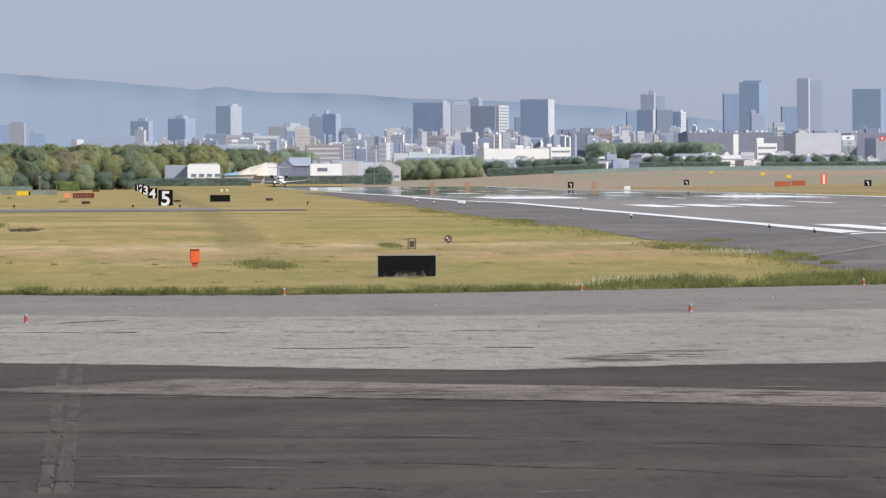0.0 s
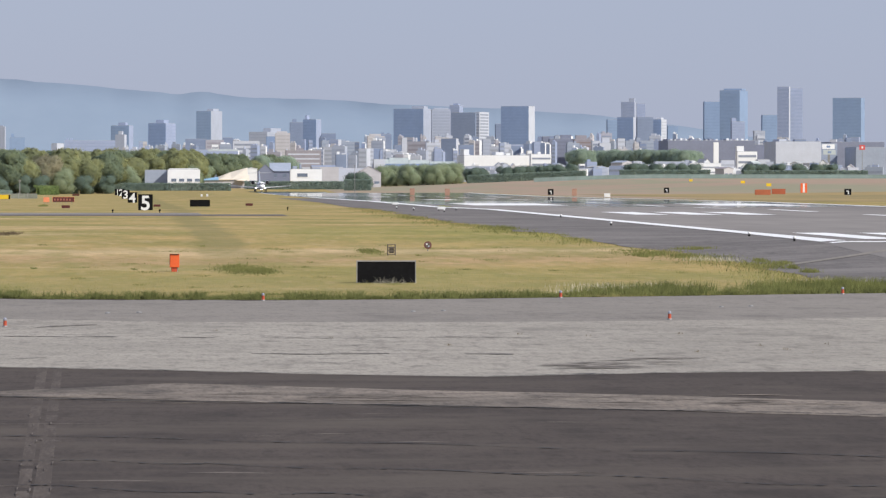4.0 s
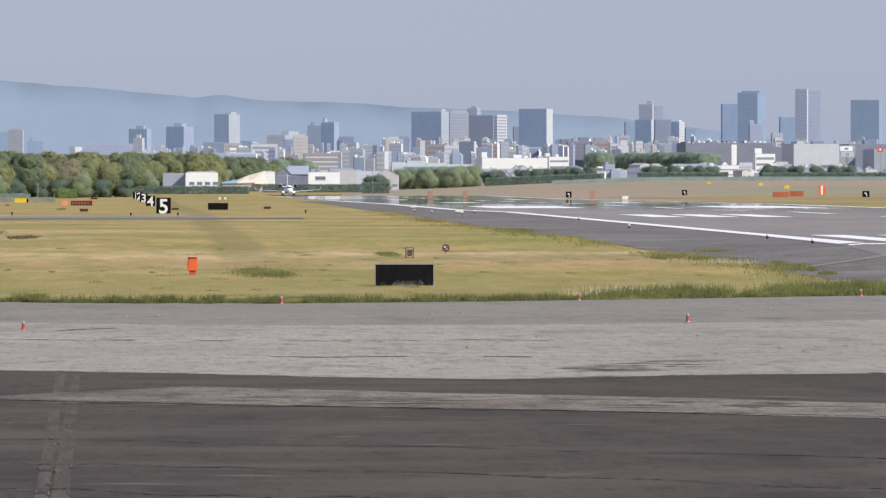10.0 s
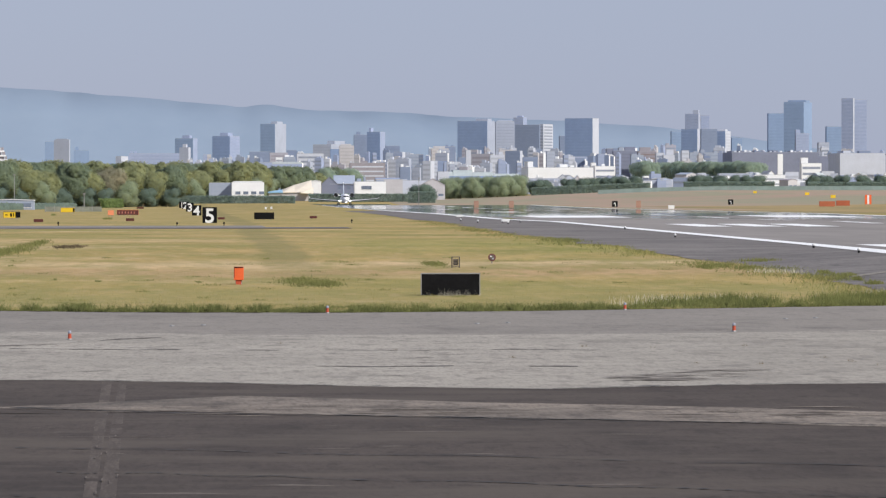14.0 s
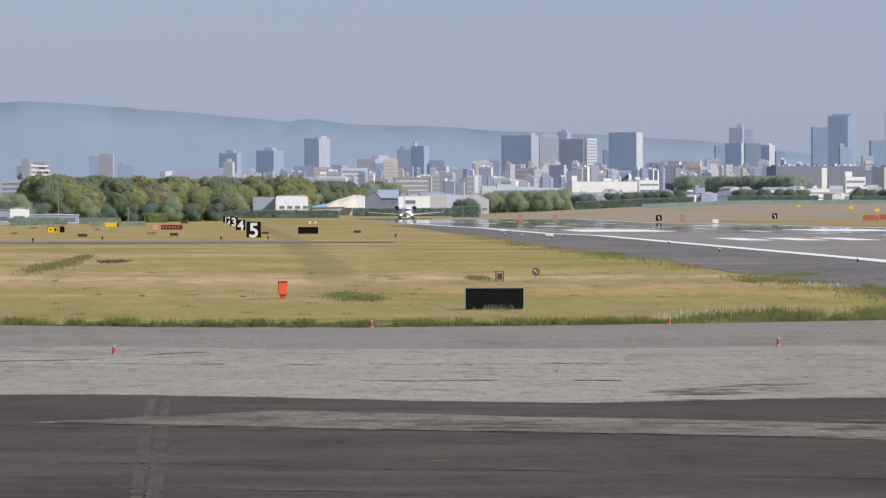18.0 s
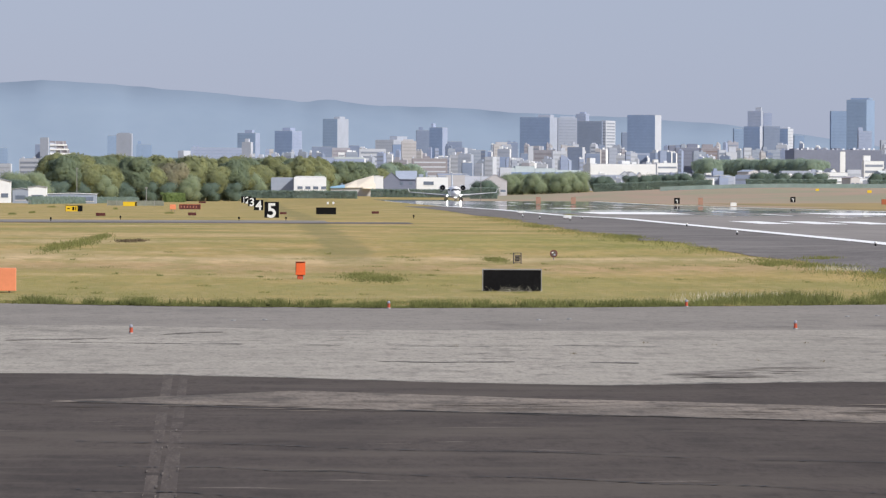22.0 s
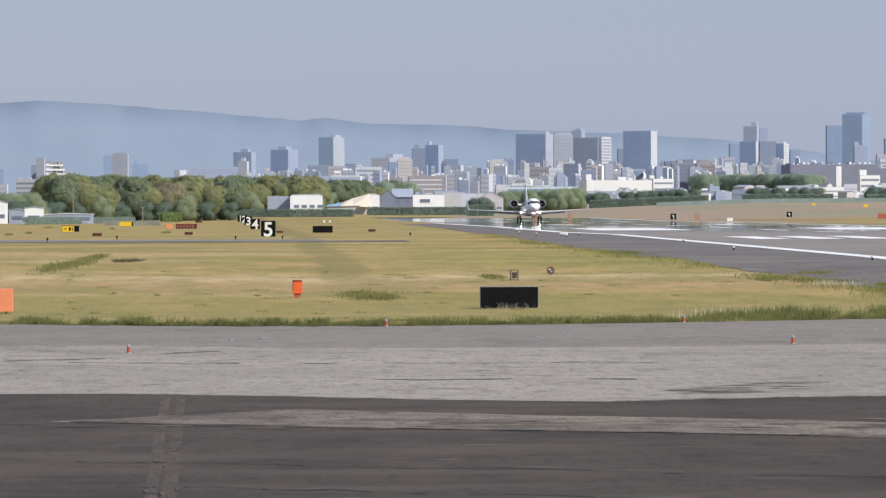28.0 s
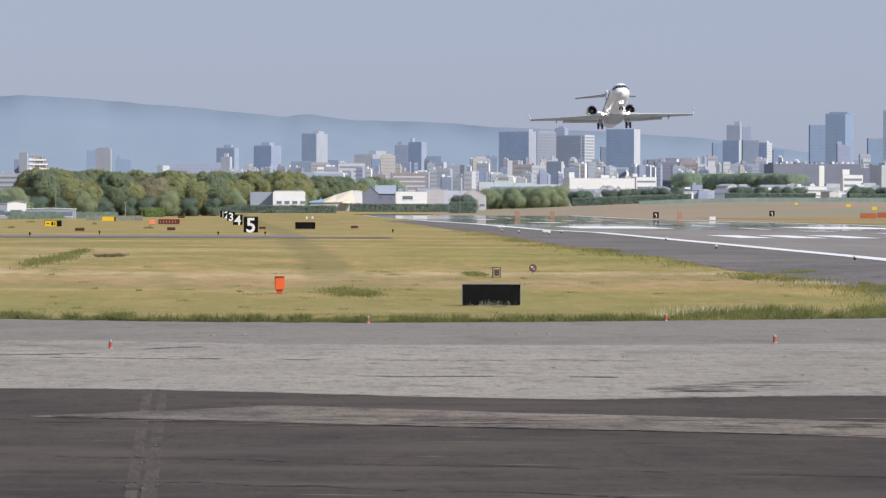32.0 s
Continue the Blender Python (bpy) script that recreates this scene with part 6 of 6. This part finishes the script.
blades("tip_clumps", 6000, clump_xy(TIP), 0.36, 0.013, M_edge, "high green weeds at the end of the verge", 9, lean=0.3)
LOW = [(*q, sx, sy) for q, sx, sy in [((-20.44, 524), 0.15, 2), ((-20.42, 575), 0.12, 2), ((-23.53, 734.5), 0.25, 3), ((-13.96, 672), 0.12, 2), ((-6.51, 577), 0.2, 2), ((33.67, 564.5), 0.2, 4), ((-8.64, 270), 0.25, 4), ((-8.21, 273.5), 0.3, 4), ((-7.72, 278.5), 0.3, 5), ((-7.25, 285), 0.3, 5), ((-7.04, 303), 0.25, 6), ((27.07, 233.5), 0.13, 0.8), ((27.14, 228.3), 0.13, 0.6), ((27.64, 229.2), 0.11, 0.6), ((27.21, 223.4), 0.08, 0.5), ((27.2, 217.9), 0.16, 0.4), ((26.59, 254.6), 0.5, 0.6), ((23.77, 245.4), 0.3, 0.8), ((23.07, 243.5), 0.15, 0.8), ((24.74, 241.6), 0.25, 0.7), ((22.14, 314.6), 0.25, 2.5), ((21.2, 316.0), 0.2, 2.0)]]
blades("low_weeds", 8000, clump_xy(LOW), 0.17, 0.02, M_weed, "scattered low green weeds", 10)
JOINT = [(*q, 0.05, 0.12) for q in [(10.27, 140.5), (11.89, 139), (11.84, 127), (14.33, 141), (13.24, 126.5), (15.23, 131), (15.46, 128), (15.79, 125.5), (16.88, 132), (5.41, 137.5), (2.78, 144), (7.94, 131.5)]]
blades("paving_weeds", 130, clump_xy(JOINT), 0.065, 0.012, M_brown, "tiny dry weeds in the paving joints", 12)
BRUSH = [(*q, 0.2, 1.2) for q in [(-5.56, 285.5), (-5.17, 285.5), (-4.78, 286.5)]]
blades("dead_brush", 420, clump_xy(BRUSH), 0.12, 0.03, M_brown, "dead brown brush lying in the grass", 11, lean=1.2)
SEEDS = [(*q, sx, sy) for q, sx, sy in [((25.06, 236.1), 0.5, 0.8), ((25.71, 234.4), 0.4, 0.6), ((17.32, 200.2), 0.9, 1.0), ((26.2, 207.0), 0.7, 1.0), ((16.38, 191.5), 1.2, 1.0), ((18.69, 195.5), 1.4, 1.5), ((19.58, 198.5), 0.8, 1.2)]]
SPARSE = [(*(10.14, 204.5), 0.5, 0.2)]
blades("seed_stalks", 70, clump_xy(SPARSE), 0.22, 0.007, M_pale, "a few pale grass stalks before the sign", 13, lean=0.9)
blades("seed_heads", 650, clump_xy(SEEDS), 0.21, 0.012, M_pale, "pale feathery grass seed heads", 5, lean=0.2)


# ---- the jet ----
M_jet = mat("white_aircraft_paint", (0.90, 0.90, 0.90), 0.35, 0.03, size=6)
M_jetwing = mat("light_grey_wing_paint", (0.46, 0.47, 0.48), 0.35, 0.05, size=4)
M_navy = mat("navy_tail_paint", (0.55, 0.62, 0.70), 0.3, 0.05, size=3)
M_dark = mat("black_rubber", (0.02, 0.02, 0.022), 0.8, 0.15, size=0.4)
M_screen = mat("cockpit_glass", (0.015, 0.017, 0.02), 0.25, 0.1, size=1, spec=0.2)
M_steel = mat("bare_engine_metal", (0.45, 0.45, 0.45), 0.3, 0.08, size=1, metal=0.9)
M_light = mat("landing_light", (1.0, 0.97, 0.92), 0.3, 0.0, emit=30.0)


def wing(bm, s, sections):
    """sections: x, leading y, chord, z, thickness."""
    outs = []
    for x, y, c, z, t in sections:
        outs.append([(s * x, y + c * a, z + t * b) for a, b in ((0, 0), (0.06, 0.42), (0.25, 0.6), (0.6, 0.42), (1, 0.04), (1, -0.04), (0.6, -0.3), (0.25, -0.4), (0.06, -0.3))])
    loft(bm, outs)


NOSE = ((-16.9, -16.4, -15.7, -15.0, -13.8), (0.66, 0.86, 1.06, 1.18, 1.30), (0.56, 0.78, 1.12, 1.26, 1.335), (2.05, 2.15, 2.30, 2.42, 2.50))


def build_jet():
    jet = empty("passenger_jet", Matrix(), "white twin-engined T-tailed regional jet taking off", "airplane")
    body = part("fuselage", B(rings, [(-17.5, 0.06, 0.05, 1.98), (-16.97, 0.32, 0.26, 2.0), (-16.9, 0.66, 0.56, 2.05), (-16.4, 0.86, 0.78, 2.15), (-15.7, 1.06, 1.12, 2.30), (-15.0, 1.18, 1.26, 2.42), (-13.8, 1.30, 1.335, 2.50), (-12.6, 1.345, 1.345, 2.52),
                                      (-4, 1.345, 1.345, 2.52), (5.0, 1.345, 1.345, 2.52), (8.0, 1.18, 1.2, 2.68), (10.5, 0.85, 0.9, 2.95), (12.8, 0.42, 0.5, 3.3), (14.2, 0.1, 0.14, 3.5)], 28), M_jet, jet)
    # cockpit glazing: six panes wrapped on the nose
    for i in range(6):
        bm = bmesh.new()
        pts = []
        for e in (0.0, 0.5, 1.0):
            row = []
            for k in range(4):
                a = radians(14 + 152 * (i + 0.04 + 0.92 * k / 3) / 6)
                y = -16.72 + 0.68 * e + (0.9 + 0.35 * e) * math.cos(a) ** 2
                rx, rz, zc = (float(np.interp(y, NOSE[0], v)) for v in NOSE[1:])
                row.append(((rx + 0.02) * math.cos(a), y, zc + (rz + 0.02) * math.sin(a)))
            pts.append(row)
        vs = [[bm.verts.new(p) for p in r] for r in pts]
        for p, q in zip(vs, vs[1:]):
            for k in range(3):
                bm.faces.new((p[k], p[k + 1], q[k + 1], q[k]))
        bmesh.ops.recalc_face_normals(bm, faces=bm.faces)
        part("cockpit_pane", bm, M_screen, body)
    for s in (-1, 1):
        for i in range(17):
            y = -12.4 + i * 0.95
            part("cabin_window", B(box, s * 1.33 - 0.02, s * 1.33 + 0.02, y - 0.13, y + 0.13, 2.75, 3.08), M_screen, body)
    part("belly_fairing", B(rings, [(-5.2, 0.3, 0.1, 1.35), (-4, 1.2, 0.45, 1.45), (-1, 1.45, 0.6, 1.45), (2.4, 1.3, 0.5, 1.5), (4, 0.5, 0.15, 1.5)], 20), M_jetwing, jet)
    for s in (-1, 1):
        w = part("wing", B(wing, s, [(0.6, -4.2, 5.6, 1.45, 0.62), (3.4, -2.0, 3.9, 1.62, 0.42), (7.5, 0.7, 2.5, 1.95, 0.26), (11.3, 3.2, 1.4, 2.28, 0.15)]), M_jetwing, jet)
        part("winglet", B(loft, [[(s * 11.28, 3.2, 2.26), (s * 11.28, 4.6, 2.26), (s * 11.36, 4.6, 2.30), (s * 11.36, 3.2, 2.30)], [(s * 11.58, 4.5, 3.35), (s * 11.58, 5.1, 3.35), (s * 11.62, 5.1, 3.35), (s * 11.62, 4.5, 3.35)]]), M_jet, w)
        part("flap", B(loft, [[(s * 1.5, 1.35, 1.52), (s * 1.5, 2.1, 1.30), (s * 1.5, 2.08, 1.24), (s * 1.5, 1.33, 1.40)], [(s * 6.9, 2.75, 1.86), (s * 6.9, 3.3, 1.68), (s * 6.9, 3.28, 1.63), (s * 6.9, 2.73, 1.76)]]), M_jetwing, w)
        for fx in (3.2, 5.6, 7.8):
            part("flap_fairing", B(rings, [(0.5 + 0.42 * fx * 0.4, 0.03, 0.03, 1.55 + 0.07 * fx * 0.4, s * fx), (1.2 + 0.42 * fx * 0.5, 0.11, 0.16, 1.42 + 0.08 * fx * 0.5, s * fx), (2.4 + 0.42 * fx * 0.5, 0.03, 0.03, 1.46 + 0.08 * fx * 0.5, s * fx)], 10), M_jetwing, w)
        bm = bmesh.new()
        bmesh.ops.create_uvsphere(bm, u_segments=12, v_segments=8, radius=0.14, matrix=Matrix.Translation((s * 1.75, -3.75, 1.48)))
        part("landing_light", bm, M_light, w)
        # engines on the rear body
        e = part("engine", B(rings, [(4.6, 0.70, 0.70, 3.45, s * 2.65), (4.9, 0.78, 0.78, 3.45, s * 2.65), (6.2, 0.80, 0.80, 3.45, s * 2.65), (7.8, 0.72, 0.72, 3.45, s * 2.65), (9.0, 0.5, 0.5, 3.45, s * 2.65)], 28, False), M_jet, jet)
        part("intake_lip", B(rings, [(4.75, 0.60, 0.60, 3.45, s * 2.65), (4.56, 0.63, 0.63, 3.45, s * 2.65), (4.52, 0.68, 0.68, 3.45, s * 2.65), (4.6, 0.735, 0.735, 3.45, s * 2.65), (4.8, 0.78, 0.78, 3.45, s * 2.65)], 28, False), M_steel, e)
        bm = bmesh.new()
        bmesh.ops.create_cone(bm, cap_ends=True, segments=28, radius1=0.66, radius2=0.66, depth=0.06, matrix=Matrix.Translation((s * 2.65, 5.2, 3.45)) @ Matrix.Rotation(radians(90), 4, "X"))
        part("fan", bm, M_dark, e)
        part("spinner", B(rings, [(4.85, 0.02, 0.02, 3.45, s * 2.65), (5.0, 0.13, 0.13, 3.45, s * 2.65), (5.18, 0.2, 0.2, 3.45, s * 2.65)], 14), M_steel, e)
        part("exhaust", B(rings, [(8.6, 0.45, 0.45, 3.45, s * 2.65), (9.5, 0.36, 0.36, 3.45, s * 2.65)], 20), M_steel, e)
        part("pylon", B(loft, [[(s * 1.0, 5.4, 3.1), (s * 1.0, 8.4, 3.2), (s * 1.0, 8.4, 3.3), (s * 1.0, 5.4, 3.35)], [(s * 2.0, 5.4, 3.3), (s * 2.0, 8.2, 3.4), (s * 2.0, 8.2, 3.5), (s * 2.0, 5.4, 3.55)]]), M_jet, e)
        # main gear
        gear = part("main_gear", B(lambda m: [tube(m, (s * 1.95, 0, 0.45), (s * 2.0, -0.1, 1.6), 0.09), tube(m, (s * 1.95, 0, 0.8), (s * 1.2, -0.1, 1.5), 0.05), tube(m, (s * 1.95 - 0.35, 0, 0.45), (s * 1.95 + 0.35, 0, 0.45), 0.06)]), M_steel, jet)
        for o in (-0.27, 0.27):
            wh = part("wheel", B(rings_x, s * 1.95 + o, 0.0, 0.45, 0.45, 0.13), M_dark, gear)
            part("hub", B(tube, (s * 1.95 + o - 0.15, 0, 0.45), (s * 1.95 + o + 0.15, 0, 0.45), 0.18, None, 14), M_steel, wh)
        part("gear_door", B(box, s * 2.32 - 0.02, s * 2.32 + 0.02, -0.5, 0.4, 0.75, 1.55), M_jet, gear)
    nose = part("nose_gear", B(lambda m: [tube(m, (0, -14.6, 0.3), (0, -14.45, 1.5), 0.07), tube(m, (-0.25, -14.6, 0.3), (0.25, -14.6, 0.3), 0.04), tube(m, (0, -14.6, 0.75), (0, -13.7, 1.4), 0.04)]), M_steel, jet)
    for o in (-0.19, 0.19):
        wh = part("wheel", B(rings_x, o, -14.6, 0.3, 0.3, 0.09), M_dark, nose)
        part("hub", B(tube, (o - 0.1, -14.6, 0.3), (o + 0.1, -14.6, 0.3), 0.12, None, 12), M_steel, wh)
        part("gear_door", B(box, o * 1.9 - 0.015, o * 1.9 + 0.015, -15.0, -13.8, 0.75, 1.3), M_jet, nose)
        bm = bmesh.new()
        bmesh.ops.create_uvsphere(bm, u_segments=10, v_segments=6, radius=0.045, matrix=Matrix.Translation((o * 0.8, -14.72, 1.0)))
        part("taxi_light", bm, M_light, nose)
    # T-tail
    fin = part("fin", B(loft, [[(-0.16, 8.0, 3.6), (0, 7.7, 3.6), (0.16, 8.0, 3.6), (0.14, 11.5, 3.6), (0, 13.4, 3.6), (-0.14, 11.5, 3.6)], [(-0.12, 12.2, 6.97), (0, 12.0, 6.97), (0.12, 12.2, 6.97), (0.1, 13.6, 6.97), (0, 14.9, 6.97), (-0.1, 13.6, 6.97)]]), M_navy, jet, "pale blue-grey tail fin")
    part("bullet", B(rings, [(11.5, 0.03, 0.03, 7.42), (12.1, 0.16, 0.2, 7.42), (14.0, 0.16, 0.2, 7.42), (15.2, 0.03, 0.03, 7.42)], 14), M_jet, fin)
    for s in (-1, 1):
        part("tailplane", B(wing, s, [(0.1, 12.1, 2.3, 7.07, 0.22), (4.27, 14.2, 1.1, 7.04, 0.1)]), M_jetwing, jet)
    return jet


def rings_x(bm, xc, yc, zc, r, w):
    """A tyre with rounded shoulders, its axle along x."""
    n, prof = 22, ((-w, 0.62), (-w, 0.86), (-w * 0.6, 0.98), (0, 1.0), (w * 0.6, 0.98), (w, 0.86), (w, 0.62))
    loops = [[bm.verts.new((xc + x, yc + r * k * math.cos(2 * math.pi * i / n), zc + r * k * math.sin(2 * math.pi * i / n))) for i in range(n)] for x, k in prof]
    for a, b in zip(loops, loops[1:]):
        for i in range(n):
            bm.faces.new((a[i], a[(i + 1) % n], b[(i + 1) % n], b[i]))
    bm.faces.new(loops[0])
    bm.faces.new(loops[-1][::-1])
    bmesh.ops.recalc_face_normals(bm, faces=bm.faces)


# ---- a bird that flies past ----
def build_bird():
    M_back = mat("dark_grey_plumage", (0.17, 0.16, 0.15), 0.8, 0.15, size=0.05)
    M_belly = mat("white_plumage", (0.75, 0.75, 0.74), 0.8, 0.05, size=0.05)
    bird = empty("bird", Matrix(), "small black and white wagtail in flight", "bird")
    part("body", B(rings, [(-0.085, 0.004, 0.004, 0.004), (-0.075, 0.014, 0.014, 0.004), (-0.055, 0.018, 0.018, 0.006), (-0.03, 0.026, 0.026, 0), (0.01, 0.028, 0.028, -0.002), (0.05, 0.016, 0.014, 0.002), (0.07, 0.006, 0.005, 0.004)], 14), M_back, bird)
    part("breast", B(rings, [(-0.04, 0.012, 0.01, -0.018), (0.0, 0.02, 0.012, -0.022), (0.045, 0.008, 0.006, -0.012)], 12), M_belly, bird)
    part("beak", B(tube, (0, -0.083, 0.004), (0, -0.102, 0.002), 0.004, 0.0008, 8), M_dark, bird)
    for k, (s, ms) in enumerate(((-1, M_belly), (1, M_belly), (0, M_back))):
        part("tail_feather", B(loft, [[(s * 0.004 - 0.005, 0.06, 0.004), (s * 0.004 + 0.005, 0.06, 0.004), (s * 0.004, 0.06, 0.007)], [(s * 0.018 - 0.006, 0.155, 0.002), (s * 0.018 + 0.006, 0.155, 0.002), (s * 0.018, 0.15, 0.005)]]), ms, bird)
    wings = []
    for s in (-1, 1):
        w = part("wing", B(loft, [[(0, -0.035, 0), (0, 0.03, 0), (0, 0.03, 0.004), (0, -0.03, 0.008)], [(s * 0.06, -0.04, 0.004), (s * 0.06, 0.035, 0), (s * 0.06, 0.035, 0.003), (s * 0.06, -0.035, 0.009)],
                                 [(s * 0.112, 0.012, 0), (s * 0.112, 0.05, -0.002), (s * 0.112, 0.05, 0), (s * 0.112, 0.017, 0.003)]]), M_back, bird)
        part("wing_bar", B(loft, [[(s * 0.02, 0.0, 0.009), (s * 0.02, 0.03, 0.006), (s * 0.02, 0.03, 0.008), (s * 0.02, 0.0, 0.012)], [(s * 0.085, 0.012, 0.008), (s * 0.085, 0.038, 0.003), (s * 0.085, 0.038, 0.005), (s * 0.085, 0.012, 0.010)]]), M_belly, w)
        wings.append((s, w))
    return bird, wings


jet = build_jet()
bird, bird_wings = build_bird()

# seconds, x, y, height, nose-up and bank degrees
JET_ROWS = [
    (0, 57.00, 2119.0, -2.40, 0, 0),
    (1, 57.00, 2118.0, -2.40, 0, 0),
    (2, 57.00, 2117.0, -2.41, 0, 0),
    (3, 57.00, 2107.1, -2.50, 0, 0),
    (4, 57.00, 2105.1, -2.52, 0, 0),
    (5, 57.00, 2091.6, -2.63, 0, 0),
    (6, 57.00, 2072.2, -2.80, 0, 0),
    (7, 57.00, 2050.1, -2.73, 0, 0),
    (8, 57.00, 2027.1, -2.65, 0, 0),
    (9, 57.00, 2003.6, -2.58, 0, 0),
    (10, 57.00, 1979.5, -2.50, 0, 0),
    (11, 57.00, 1954.1, -2.41, 0, 0),
    (12, 57.00, 1926.6, -2.32, 0, 0),
    (13, 57.00, 1896.4, -2.22, 0, 0),
    (14, 57.00, 1862.7, -2.11, 0, 0),
    (15, 57.00, 1825.2, -1.99, 0, 0),
    (16, 57.00, 1783.6, -1.85, 0, 0),
    (17, 57.00, 1738.1, -1.70, 0, 0),
    (18, 57.00, 1689.0, -1.54, 0, 0),
    (19, 57.00, 1636.6, -1.37, 0, 0),
    (20, 57.00, 1581.3, -1.19, 0, 0),
    (21, 57.00, 1523.8, -1.00, 0, 0),
    (22, 57.00, 1464.3, -0.80, 0, 0),
    (23, 57.00, 1403.2, -0.60, 0, 0),
    (24, 57.00, 1340.7, -0.40, 0, 0),
    (25, 57.00, 1276.6, -0.19, 0, 0),
    (26, 57.00, 1210.8, -0.08, 0, 0),
    (27, 56.90, 1143.1, -0.05, 0, 0),
    (27.5, 56.90, 1108.4, -0.04, 0, 0),
    (28, 56.90, 1073.1, -0.02, 2, 0),
    (28.5, 57.28, 1037.3, 0.15, 5, 0),
    (29, 57.23, 1001.0, 0.76, 7, 0),
    (29.5, 57.26, 964.3, 1.53, 8, 0),
    (30, 57.13, 927.2, 3.00, 8.5, 0),
    (30.5, 57.04, 890.0, 4.88, 9, 0.3),
    (31, 56.65, 853.0, 7.35, 9.5, 0.8),
    (31.5, 56.19, 816.4, 10.62, 9.6, 1.6),
    (32, 55.55, 780.8, 13.54, 9.2, 2.2),
]


def motions():
    walk(jet, [(t, pose(x, y, z, -p, -b)) for t, x, y, z, p, b in JET_ROWS])
    # the bird crosses from the right in half a second
    a, b, c, d = Vector((4.34, 36, 3.43)), Vector((2.76, 36, 3.27)), Vector((1.14, 36, 3.15)), Vector((-0.42, 36, 3.11))
    way = [(0, a + (a - b) * 30), (11.0, a + (a - b) * 3), (11.3, a), (11.4, b), (11.5, c), (11.6, d), (11.9, d + (d - c) * 3), (32, d + (d - c) * 40)]
    walk(bird, [(t, pose(p.x, p.y, max(p.z, 0.6), -16, 52, -90)) for t, p in way])
    for s, w in bird_wings:
        rows = [(0, pose(0, 0, 0.01, 0, -s * 10, 0))]
        for i in range(11):
            rows.append((11.0 + i * 0.1, pose(0, 0, 0.01, 0, -s * (14 if i % 2 else 50), 0)))
        rows.append((32, pose(0, 0, 0.01, 0, -s * 10, 0)))
        walk(w, rows)


motions()
